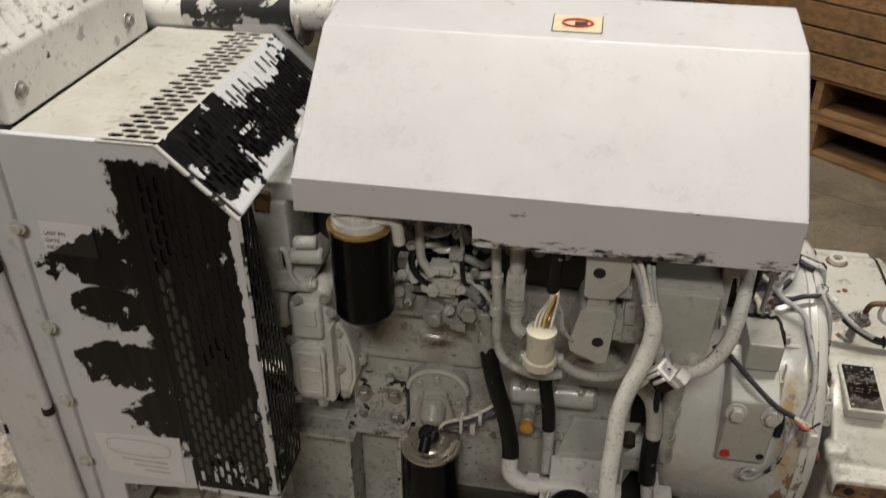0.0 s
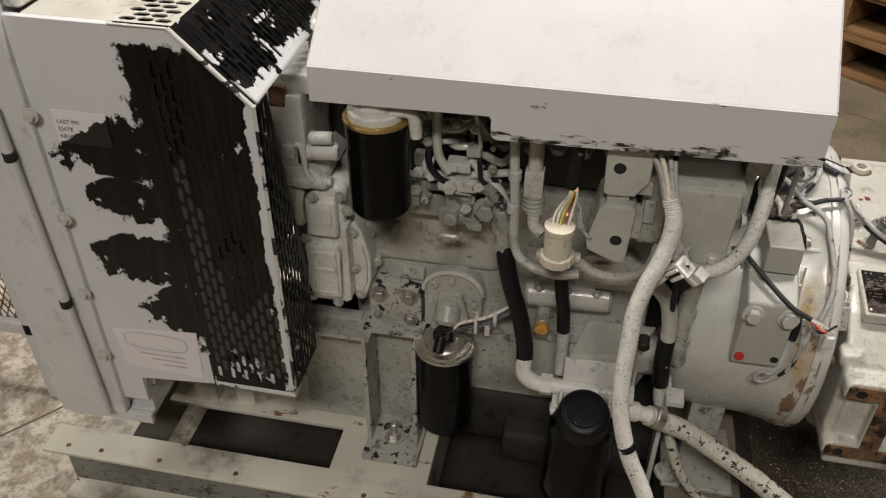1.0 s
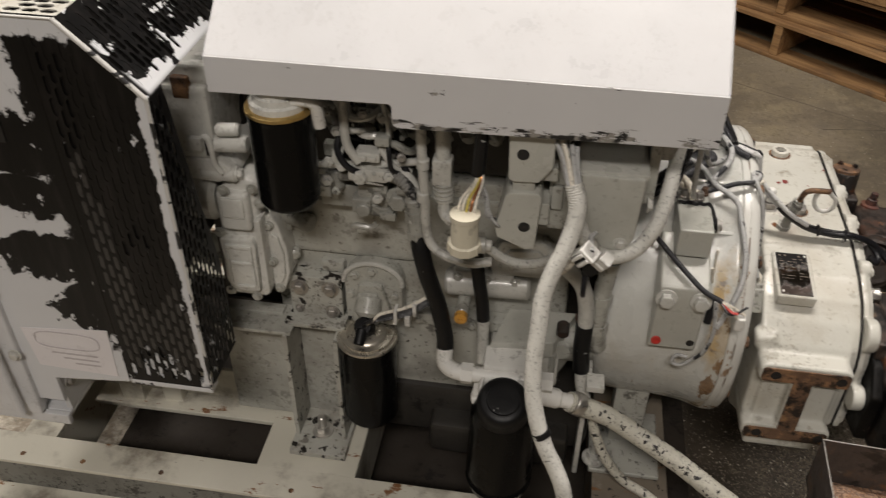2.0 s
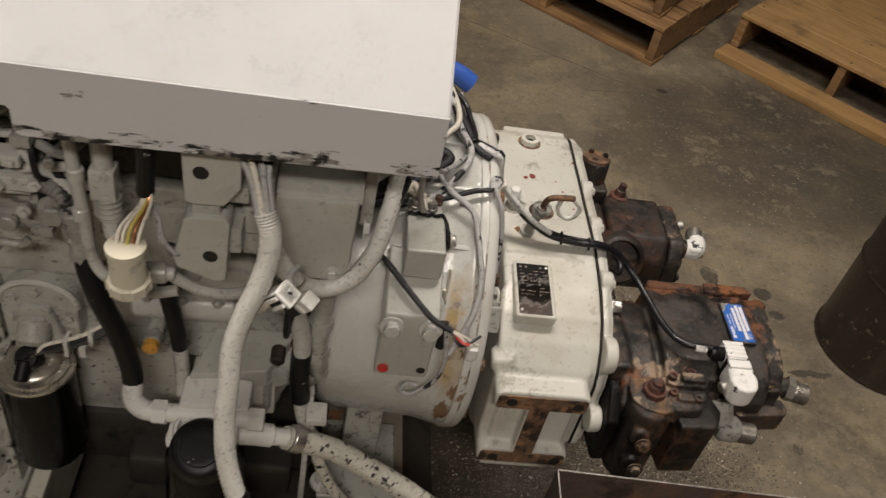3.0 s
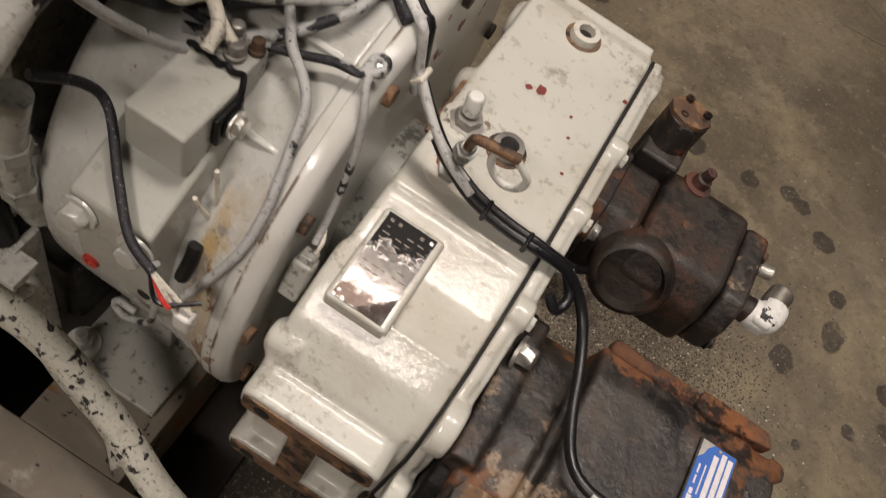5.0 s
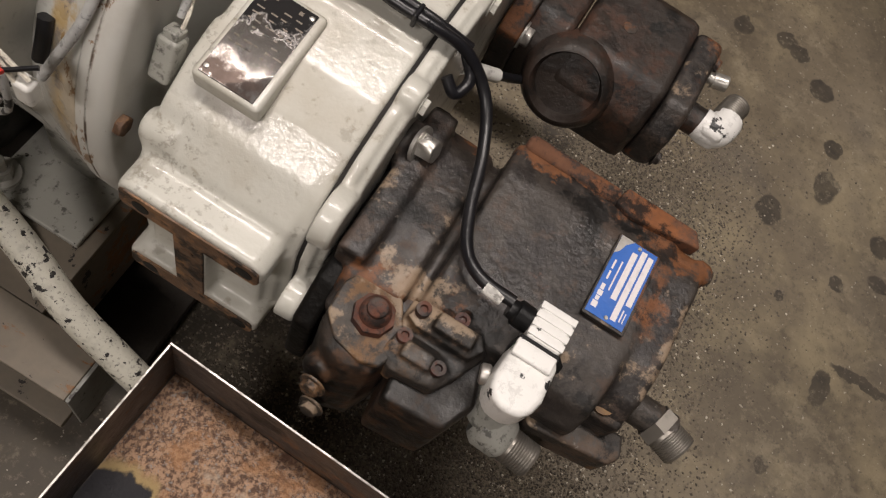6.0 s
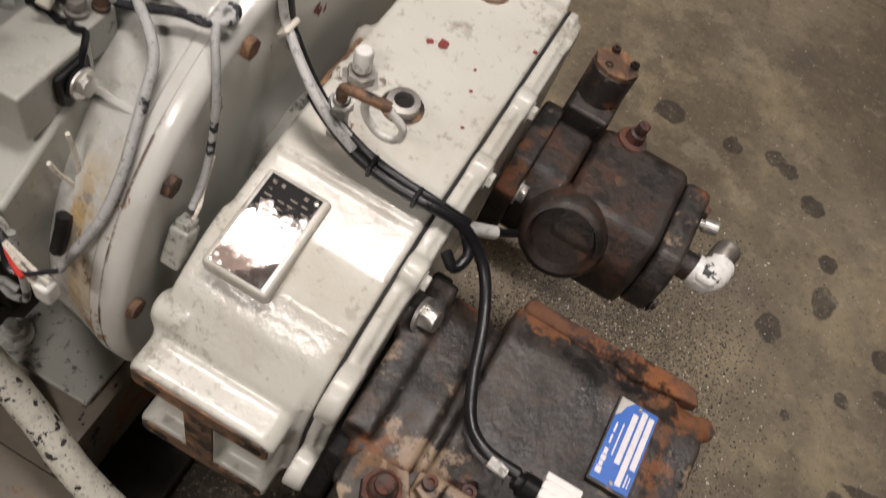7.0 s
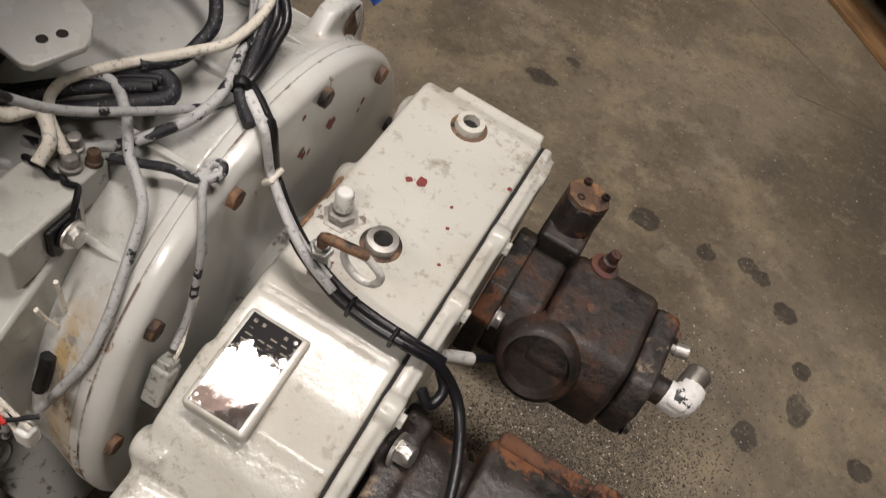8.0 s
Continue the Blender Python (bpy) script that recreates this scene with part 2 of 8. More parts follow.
def corroded(name, dark, brown, orange, amount=0.5, rough=0.6, dust=0.8, tan=0.0, band=None):
    """Old cast iron: oil-black base, grey dust that lightens upward faces, brown crust and bright rust."""
    n = Nodes(name)
    c = n.mix(n.noise(40, 5), mul(dark, 0.7), mul(dark, 1.6))
    # weight by the surface normal: upward faces get more of the pale dust
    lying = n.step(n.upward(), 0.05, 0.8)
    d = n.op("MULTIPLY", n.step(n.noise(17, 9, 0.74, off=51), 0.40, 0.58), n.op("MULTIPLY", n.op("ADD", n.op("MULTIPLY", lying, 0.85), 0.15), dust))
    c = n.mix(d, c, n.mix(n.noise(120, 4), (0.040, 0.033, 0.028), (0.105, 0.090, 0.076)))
    a = n.step(n.noise(19, 9, 0.76), 0.63 - 0.18 * amount, 0.70 - 0.18 * amount)
    c = n.mix(n.op("MULTIPLY", a, 0.8), c, n.mix(n.noise(80, 6, 0.7), mul(brown, 0.5), mul(brown, 1.6)))
    o = n.op("MULTIPLY", n.step(n.noise(5, 9, 0.72, off=23), 0.60 - 0.1 * amount, 0.66 - 0.1 * amount), n.step(n.noise(34, 8, 0.7, off=83), 0.36, 0.52))
    if band:
        edge = n.op("ADD", n.axis(1), n.op("MULTIPLY", n.op("SUBTRACT", n.noise(11, 8, 0.7, off=93), 0.5), 0.22))
        o = n.op("MAXIMUM", o, n.op("MULTIPLY", n.step(edge, band, band + 0.008), n.step(n.noise(21, 8, 0.7, off=37), 0.40, 0.50)))
    c = n.mix(n.op("MULTIPLY", o, 0.85), c, n.mix(n.noise(90, 6), mul(orange, 1.2), mul(orange, 0.4)))
    if tan:
        p = n.op("MULTIPLY", n.step(n.noise(7, 8, 0.68, off=77), 0.60 - 0.1 * tan, 0.64 - 0.1 * tan), lying)
        c = n.mix(n.op("MULTIPLY", p, 0.85), c, n.mix(n.noise(70, 5), (0.20, 0.145, 0.095), (0.36, 0.27, 0.19)))
    s = n.step(n.noise(48, 8, 0.7, off=31), 0.655, 0.69)
    c = n.mix(n.op("MULTIPLY", s, 0.55), c, (0.22, 0.20, 0.175))
    k = n.step(n.noise(12, 9, 0.75, off=61), 0.52, 0.585)
    c = n.mix(n.op("MULTIPLY", k, 0.9), c, (0.007, 0.0065, 0.006))
    h = n.op("ADD", n.op("MULTIPLY", n.noise(90, 7, 0.62), 0.6), n.op("MULTIPLY", n.noise(14, 4), 0.6))
    r = n.op("ADD", n.map(n.noise(18, 5), 0.35, 0.65, rough - 0.12, rough + 0.14), n.op("MULTIPLY", n.op("ADD", a, o), 0.15))
    return n.done(c, r, 0.05, h, 0.55, 0.005)


def hose_skin(name, base, fleck, amount=0.62, scale=28, stretch=(1, 1, 1), rough=0.55):
    n = Nodes(name)
    f = n.step(n.noise(scale, 6, 0.6, stretch=stretch), amount, amount + 0.02)
    c = n.mix(n.noise(12), mul(base, 0.82), mul(base, 1.08))
    c = n.mix(n.op("MULTIPLY", n.step(n.noise(60, 6), 0.5, 0.75), 0.35), c, mul(base, 0.35))
    c = n.mix(f, c, fleck)
    c = n.mix(n.op("MULTIPLY", n.step(n.noise(190, 4, 0.6, off=3), 0.56, 0.66), 0.6), c, mul(base, 0.22))
    return n.done(c, rough, 0.0, n.op("ADD", n.noise(190, 4), n.op("MULTIPLY", f, -0.6)), 0.5, 0.003)


PAINT = (0.43, 0.428, 0.385)
CREAM = (0.585, 0.568, 0.505)
M_ENGINE = paint("engine_paint", mul(PAINT, 0.97), 0.29, 0.66, (0.075, 0.055, 0.036), chips=0.74, rust=0.16, spots=0.45, coat=0.35, bumpy=0.5)
M_ENGINE_CLEAN = paint("bracket_paint", mul(PAINT, 1.05), 0.32, 0.25, chips=0.78, spots=0.15, coat=0.2, bumpy=0.3)
M_HOOD = paint("hood_paint", (0.545, 0.543, 0.548), 0.36, 0.05, (0.25, 0.2, 0.14), chips=0.80, bumpy=0.06)
M_PANEL = paint("panel_paint", (0.60, 0.603, 0.61), 0.42, 0.15, chips=0.79, bumpy=0.06)
M_CREAM = paint("cream_paint", (0.545, 0.535, 0.480), 0.45, 0.42, (0.27, 0.20, 0.11), chips=0.735, chip_colour=(0.10, 0.04, 0.03), rust=0.28, coat=0.45, bumpy=0.28, spots=0.6)
M_CAST = paint("cast_paint", (0.53, 0.525, 0.485), 0.28, 0.40, (0.08, 0.06, 0.04), chips=0.735, rust=0.1, coat=0.45, spots=0.6, bumpy=0.5)
M_TIMING = paint("timing_cover_paint", (0.66, 0.655, 0.61), 0.27, 0.30, (0.12, 0.09, 0.06), chips=0.745, rust=0.1, coat=0.5, spots=0.5, bumpy=0.5)
M_WHITE = paint("white_overspray", (0.72, 0.71, 0.67), 0.42, 0.35, chips=0.70, bumpy=0.3)
M_BLACK = paint("black_gloss", (0.004, 0.004, 0.004), 0.22, 0.05, (0.015, 0.013, 0.012), chips=0.85, bumpy=0.03, spec=0.14)
M_RUBBER = paint("black_rubber", (0.007, 0.007, 0.0075), 0.42, 0.12, (0.03, 0.027, 0.024), chips=0.665, chip_colour=(0.34, 0.34, 0.32), spec=0.25)
M_CABLE = paint("black_cable", (0.008, 0.008, 0.010), 0.35, 0.12, (0.05, 0.045, 0.04), chips=0.8)
M_HOSE = hose_skin("white_painted_hose", (0.66, 0.65, 0.60), (0.03, 0.028, 0.027), 0.70, 55, (1, 1, 1))
M_HOSE_FLAKED = hose_skin("flaked_hose", (0.58, 0.56, 0.48), (0.02, 0.018, 0.018), 0.585, 75, (1, 0.8, 1))
M_WIRE_GREY = hose_skin("grey_painted_wire", (0.44, 0.44, 0.43), (0.012, 0.012, 0.015), 0.585, 22)
M_WIRE_MIX = hose_skin("black_and_grey_wire", (0.46, 0.46, 0.45), (0.014, 0.014, 0.018), 0.50, 24)
M_WIRE_WHITE = hose_skin("cream_wire", (0.75, 0.70, 0.60), (0.3, 0.2, 0.12), 0.72, 20)
M_STEEL = metal("zinc_steel", (0.60, 0.58, 0.54), 0.35, 0.35)
M_STEEL_DIRTY = metal("dull_steel", (0.45, 0.43, 0.40), 0.45, 0.7)
M_STEEL_OLD = metal("tarnished_steel", (0.27, 0.25, 0.22), 0.42, 0.75, (0.05, 0.035, 0.022), 0.8)
M_BRASS = metal("yellow_plating", (0.60, 0.42, 0.16), 0.4, 0.3)
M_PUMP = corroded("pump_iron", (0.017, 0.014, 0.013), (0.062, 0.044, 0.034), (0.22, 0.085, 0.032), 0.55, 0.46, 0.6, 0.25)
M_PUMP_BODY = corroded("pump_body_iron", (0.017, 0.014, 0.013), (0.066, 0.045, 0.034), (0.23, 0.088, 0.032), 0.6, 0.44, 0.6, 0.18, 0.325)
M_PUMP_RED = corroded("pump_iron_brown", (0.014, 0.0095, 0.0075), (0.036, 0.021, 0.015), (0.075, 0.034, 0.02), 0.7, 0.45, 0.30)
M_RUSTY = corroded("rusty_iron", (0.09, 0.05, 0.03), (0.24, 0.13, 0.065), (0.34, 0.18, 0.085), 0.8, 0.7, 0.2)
# on the flat hole and slot pieces this near-black stands for shaded depth
M_DARK = paint("near_black", (0.010, 0.009, 0.008), 0.8, 0.2, chips=0.9)
# dark brown for the runners and the sheet under the engine
M_UNDERSIDE_DARK = paint("underside_dark_brown", (0.034, 0.027, 0.021), 0.6, 0.6, (0.02, 0.016, 0.012), chips=0.75, chip_colour=(0.12, 0.09, 0.06))
M_RED = paint("red_cap", (0.55, 0.04, 0.03), 0.4, 0.2)
M_BLUE = paint("blue_plastic", (0.03, 0.10, 0.42), 0.4, 0.15, chips=0.85)
M_ORANGE = paint("amber_plug", (0.60, 0.30, 0.05), 0.4, 0.25, chips=0.85)
M_PLASTIC = paint("ivory_plastic", (0.58, 0.54, 0.43), 0.45, 0.25, chips=0.84)
M_PAPER = paint("label_paper", (0.74, 0.71, 0.72), 0.55, 0.1, (0.4, 0.35, 0.33), chips=0.84, bumpy=0.02)
M_INK = paint("ink", (0.03, 0.03, 0.03), 0.6, 0.1, chips=0.9)
M_INK_PALE = paint("faded_ink", (0.50, 0.46, 0.47), 0.6, 0.1, chips=0.9)
M_PRINT = paint("worn_plate_print", (0.20, 0.165, 0.13), 0.5, 0.6, chips=0.58)
M_TAG = paint("tag_blue", (0.035, 0.14, 0.50), 0.35, 0.1, chips=0.82)
M_COPPER = metal("copper", (0.5, 0.22, 0.10), 0.4, 0.5)


def peeled_black(name="peeled_black_coat", foot=0.42):
    """Flaking black coat over grey paint: solid on the guard, with ragged lobes onto the plain panel."""
    n = Nodes(name)
    x, y, z = n.axis(0), n.axis(1), n.axis(2)
    w = n.op("SUBTRACT", n.noise(26, 8, 0.62, stretch=(1, 1, 0.8)), 0.5)
    w = n.op("ADD", w, n.op("MULTIPLY", n.op("SUBTRACT", n.noise(75, 6, 0.7, off=37), 0.5), 0.45))
    wide = n.op("SUBTRACT", n.noise(9, 3, 0.5, off=2), 0.5)
    edge = n.op("ADD", n.op("ADD", x, n.op("MULTIPLY", w, 0.10)), n.op("MULTIPLY", wide, 0.02))
    # the straight part: everything past the guard's border, which drifts inwards towards the foot
    lean = n.op("SUBTRACT", edge, n.map(z, 0.62, 1.3, 0.025, -0.005))
    mask = n.step(lean, -0.627, -0.621)
    top = n.step(n.op("ADD", z, n.op("MULTIPLY", w, 0.08)), 1.300, 1.306)
    front = n.step(y, -0.1185, -0.1175)
    mask = n.op("MULTIPLY", mask, n.op("SUBTRACT", 1.0, n.op("MULTIPLY", top, n.op("SUBTRACT", 1.0, front))))
    for cx, cz, rx, rz in ((-0.665, 1.12, 0.105, 0.052), (-0.66, 1.03, 0.085, 0.040), (-0.655, 0.90, 0.115, 0.056), (-0.60, 0.80, 0.085, 0.055)):
        a = n.op("DIVIDE", n.op("SUBTRACT", n.op("ADD", x, n.op("MULTIPLY", w, 0.20)), cx), rx)
        b = n.op("DIVIDE", n.op("SUBTRACT", n.op("ADD", z, n.op("MULTIPLY", w, 0.10)), cz), rz)
        d = n.op("ADD", n.op("MULTIPLY", a, a), n.op("MULTIPLY", b, b))
        mask = n.op("MAXIMUM", mask, n.op("SUBTRACT", 1.0, n.step(d, 0.95, 1.05)))
    bare = n.step(n.noise(34, 9, 0.68, stretch=(1.2, 1, 0.6), off=8), 0.675, 0.68)
    low = n.op("SUBTRACT", 1.0, n.step(n.op("ADD", z, n.op("MULTIPLY", w, 0.3)), 0.68, 0.72))
    bare = n.op("MAXIMUM", bare, n.op("MULTIPLY", low, n.step(n.noise(34, 6, 0.6, off=14), foot, foot + 0.02)))
    fold = n.op("MULTIPLY", n.step(n.op("ADD", x, n.op("MULTIPLY", w, 0.035)), -0.4465, -0.4455), n.step(n.op("ADD", z, n.op("MULTIPLY", wide, 0.3)), 0.60, 0.62))
    bare = n.op("MAXIMUM", bare, n.op("MULTIPLY", fold, n.op("SUBTRACT", 1.0, n.step(y, -0.1185, -0.1175))))
    slope = n.op("MULTIPLY", n.step(y, -0.11, -0.10), n.step(z, 1.215, 1.225))
    rim = n.op("ADD", n.op("MULTIPLY", n.op("SUBTRACT", 1.0, n.step(y, -0.118, -0.06)), 0.10), n.op("MULTIPLY", n.op("SUBTRACT", 1.0, n.step(z, 1.222, 1.246)), 0.22))
    rim = n.op("ADD", rim, n.op("MULTIPLY", n.op("MULTIPLY", n.step(z, 1.285, 1.315), n.step(y, 0.02, 0.12)), 0.22))
    bare = n.op("MAXIMUM", bare, n.op("MULTIPLY", slope, n.step(n.op("ADD", n.noise(24, 7, 0.6, off=31), rim), 0.60, 0.61)))
    mask = n.op("MULTIPLY", mask, n.op("SUBTRACT", 1.0, bare))
    grey = n.mix(n.noise(5), (0.55, 0.556, 0.57), (0.65, 0.656, 0.67))
    streak = n.noise(60, 5, 0.6, stretch=(1, 1, 0.12))
    black = n.mix(n.step(streak, 0.45, 0.72), (0.0035, 0.0032, 0.0032), (0.012, 0.0105, 0.010))
    c = n.mix(mask, grey, black)
    h = n.op("ADD", n.op("MULTIPLY", mask, 0.7), n.op("MULTIPLY", streak, 0.5))
    n.link(n.map(mask, 0, 1, 0.45, 0.22), n.bsdf.inputs["Specular IOR Level"])
    return n.done(c, n.map(mask, 0, 1, 0.42, 0.42), 0.0, h, 0.35, 0.003)


def skid_paint():
    """Thick cream paint on rolled steel, rust along the scratches; dirt and painted shade grow towards the pump end."""
    n = Nodes("skid_paint")
    x = n.axis(0)
    c = n.mix(n.noise(4, 5), (0.54, 0.515, 0.43), (0.67, 0.645, 0.555))
    # shade over the rail's pump end is put into the dirt amount
    grime_shade = n.map(x, 0.05, 0.4, 0.0, 0.32)
    film = n.step(n.op("ADD", n.noise(6, 9, 0.65, off=3), grime_shade), 0.49, 0.72)
    c = n.mix(n.op("MULTIPLY", film, 0.85), c, n.mix(n.noise(50, 4), (0.05, 0.036, 0.024), (0.14, 0.10, 0.065)))
    r = n.step(n.op("ADD", n.noise(16, 9, 0.7, stretch=(0.35, 1, 1), off=11), n.op("MULTIPLY", grime_shade, 0.2)), 0.61, 0.64)
    c = n.mix(r, c, n.mix(n.noise(60, 4), (0.13, 0.055, 0.025), (0.30, 0.15, 0.06)))
    ch = n.step(n.op("ADD", n.noise(22, 9, 0.62, off=19), n.op("MULTIPLY", grime_shade, 0.3)), 0.70, 0.712)
    c = n.mix(ch, c, (0.022, 0.018, 0.015))
    h = n.op("ADD", n.op("MULTIPLY", n.noise(150, 3), 0.3), n.op("MULTIPLY", n.op("ADD", ch, r), -0.7))
    return n.done(c, n.map(film, 0, 1, 0.42, 0.6), 0.0, h, 0.3, 0.003)


M_SKID = skid_paint()
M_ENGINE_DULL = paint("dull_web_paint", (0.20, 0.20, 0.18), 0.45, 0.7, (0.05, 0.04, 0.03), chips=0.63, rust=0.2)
M_PEELED = peeled_black()
M_PEELED_WEB = peeled_black("peeled_black_web", 0.60)
M_CLOG = paint("clogged_slot_grey", (0.045, 0.041, 0.037), 0.6, 0.5, (0.02, 0.018, 0.016), chips=0.66)


def chipped_black(name="chipped_black_coat", amount=0.50):
    n = Nodes(name)
    f = n.step(n.noise(26, 8, 0.62, stretch=(0.7, 1, 1)), amount, amount + 0.015)
    c = n.mix(f, n.mix(n.noise(80), (0.008, 0.008, 0.008), (0.03, 0.03, 0.03)), (0.56, 0.55, 0.52))
    return n.done(c, 0.45, 0.0, n.op("MULTIPLY", f, -1.0), 0.3, 0.002)


M_CHIPPED = chipped_black()


# oil drips on the floor: x, y, half widths
SPOTS = ((1.008, 1.469, .040, .034), (1.182, 1.477, .026, .028), (1.289, 1.507, .028, .026), (1.330, 1.492, .026, .024), (1.414, 1.431, .034, .032), (1.490, 1.291, .024, .028), (1.506, 1.186, .032, .046),
         (1.408, 1.047, .032, .038), (1.672, 1.126, .030, .028), (1.605, 0.978, .020, .018), (1.694, 1.036, .030, .018), (1.641, 0.736, .022, .045), (1.721, 0.800, .075, .013), (1.580, 0.524, .016, .018), (0.937, 0.910, .042, .034),
         (0.964, 0.844, .038, .026), (0.638, 1.866, .030, .018), (0.583, 1.743, .05, .026), (1.605, 2.330, .026, .018), (1.496, 0.872, .012, .012))


def concrete():
    """Workshop floor: worn, oil-stained concrete with scuffs, drips and grit, and shade painted into its dark patches.
    """
    n = Nodes("worn_concrete")
    x, y = n.axis(0), n.axis(1)
    a = n.noise(1.1, 6, 0.6)
    b = n.noise(6, 8, 0.65, off=4)
    c = n.mix(n.step(a, 0.3, 0.7), (0.112, 0.089, 0.060), (0.225, 0.186, 0.130))
    c = n.mix(n.step(b, 0.42, 0.68), c, (0.240, 0.197, 0.126))
    c = n.mix(n.op("MULTIPLY", n.step(n.noise(2.4, 7, 0.62, off=9), 0.50, 0.70), 0.7), c, (0.105, 0.09, 0.074))
    c = n.mix(n.op("MULTIPLY", n.step(n.noise(11, 8, 0.7, off=15), 0.56, 0.70), 0.5), c, (0.085, 0.07, 0.055))
    c = n.mix(n.op("MULTIPLY", n.step(n.noise(4, 6, 0.6, stretch=(1, 0.25, 1), off=29), 0.60, 0.72), 0.14), c, (0.30, 0.265, 0.21))
    # pale, sandy concrete at the radiator end
    sandy = n.mix(n.step(n.noise(18, 8, 0.7), 0.40, 0.60), (0.30, 0.25, 0.19), (0.62, 0.57, 0.48))
    ragged = n.op("MULTIPLY", n.op("SUBTRACT", n.noise(2.2, 8, 0.68, off=44), 0.5), 2.2)
    u = n.op("DIVIDE", n.op("SUBTRACT", x, -1.55), 0.85)
    v = n.op("DIVIDE", n.op("SUBTRACT", y, 0.0), 1.3)
    worn = n.op("SUBTRACT", 1.0, n.step(n.op("ADD", n.op("ADD", n.op("MULTIPLY", u, u), n.op("MULTIPLY", v, v)), ragged), 0.7, 1.5))
    c = n.mix(worn, c, sandy)
    w = n.op("SUBTRACT", n.noise(24, 5, 0.6, off=6), 0.5)
    spot = None
    for sx, sy, rx, ry in SPOTS:
        u = n.op("DIVIDE", n.op("SUBTRACT", n.op("ADD", x, n.op("MULTIPLY", w, 0.03)), sx), rx)
        v = n.op("DIVIDE", n.op("SUBTRACT", n.op("ADD", y, n.op("MULTIPLY", w, 0.04)), sy), ry)
        d = n.op("SUBTRACT", 1.0, n.step(n.op("ADD", n.op("MULTIPLY", u, u), n.op("MULTIPLY", v, v)), 0.75, 1.15))
        spot = d if spot is None else n.op("MAXIMUM", spot, d)
    c = n.mix(n.op("MULTIPLY", spot, n.map(n.noise(30), 0.3, 0.7, 0.72, 0.97)), c, (0.036, 0.030, 0.024))
    # dark patches: oil soak by the pumps, shade under the machine and by pallets
    soak_shade = None
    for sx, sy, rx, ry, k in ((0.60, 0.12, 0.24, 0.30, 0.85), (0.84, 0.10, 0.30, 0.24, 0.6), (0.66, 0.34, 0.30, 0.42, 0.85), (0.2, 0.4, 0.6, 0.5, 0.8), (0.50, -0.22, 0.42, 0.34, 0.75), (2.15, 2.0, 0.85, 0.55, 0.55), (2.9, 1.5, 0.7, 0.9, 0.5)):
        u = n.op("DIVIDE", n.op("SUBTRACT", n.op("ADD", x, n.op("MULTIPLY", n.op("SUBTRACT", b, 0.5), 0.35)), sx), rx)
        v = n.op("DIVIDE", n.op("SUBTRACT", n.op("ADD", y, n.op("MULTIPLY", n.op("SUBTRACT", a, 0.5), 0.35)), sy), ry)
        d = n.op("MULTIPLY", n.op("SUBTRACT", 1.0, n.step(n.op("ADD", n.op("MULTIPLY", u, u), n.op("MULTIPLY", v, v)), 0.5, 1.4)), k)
        soak_shade = d if soak_shade is None else n.op("MAXIMUM", soak_shade, d)
    c = n.mix(soak_shade, c, (0.028, 0.022, 0.017))
    mott = n.noise(42, 8, 0.72, off=33)
    c = n.mix(n.op("MULTIPLY", n.step(n.noise(3.3, 9, 0.72, off=63), 0.50, 0.60), 0.42), c, (0.082, 0.066, 0.048))
    c = n.mix(n.op("MULTIPLY", n.step(n.noise(7.5, 9, 0.74, off=67), 0.54, 0.62), 0.35), c, (0.31, 0.262, 0.18))
    c = n.mix(n.op("MULTIPLY", n.step(mott, 0.52, 0.66), 0.48), c, (0.068, 0.054, 0.038))
    c = n.mix(n.op("MULTIPLY", n.step(n.noise(55, 8, 0.72, off=58), 0.54, 0.68), 0.35), c, (0.33, 0.275, 0.195))
    speck = n.step(n.noise(130, 3, 0.5, off=2), 0.62, 0.68)
    c = n.mix(n.op("MULTIPLY", speck, 0.55), c, (0.06, 0.05, 0.04))
    pale_specks = n.step(n.noise(90, 2, 0.5, off=12), 0.69, 0.72)
    c = n.mix(n.op("MULTIPLY", pale_specks, 0.6), c, (0.46, 0.42, 0.34))
    h = n.op("ADD", n.noise(60, 6, 0.6), n.op("MULTIPLY", b, 0.8))
    return n.done(c, n.map(a, 0.3, 0.7, 0.5, 0.75), 0.0, h, 0.3, 0.003)


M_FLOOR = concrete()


def wood(name, a=(0.34, 0.21, 0.095), b=(0.20, 0.115, 0.05), along=0):
    n = Nodes(name)
    s = [9.0, 9.0, 9.0]
    s[along] = 0.8
    g = n.noise(5, 8, 0.6, stretch=tuple(s), warp=0.4)
    c = n.mix(n.step(g, 0.3, 0.7), a, b)
    c = n.mix(n.op("MULTIPLY", n.rand(), 0.5), c, mul(b, 0.8))
    c = n.mix(n.op("MULTIPLY", n.step(n.noise(7, 7, 0.6, off=3), 0.5, 0.75), 0.65), c, (0.08, 0.055, 0.035))
    return n.done(c, 0.75, 0.0, g, 0.35, 0.003)


M_WOOD = wood("pallet_wood", (0.40, 0.235, 0.10), (0.20, 0.105, 0.042))
M_DECK = wood("yellow_deck_wood", (0.46, 0.285, 0.115), (0.32, 0.18, 0.065))


def gravel_mat():
    n = Nodes("absorbent_grit")
    i = n.t.nodes.new("ShaderNodeNewGeometry").outputs["Random Per Island"]
    c = n.mix(i, (0.05, 0.041, 0.032), (0.24, 0.20, 0.15))
    c = n.mix(n.step(i, 0.965, 0.97), c, (0.56, 0.51, 0.42))
    return n.done(c, 0.8)


M_GRIT = gravel_mat()


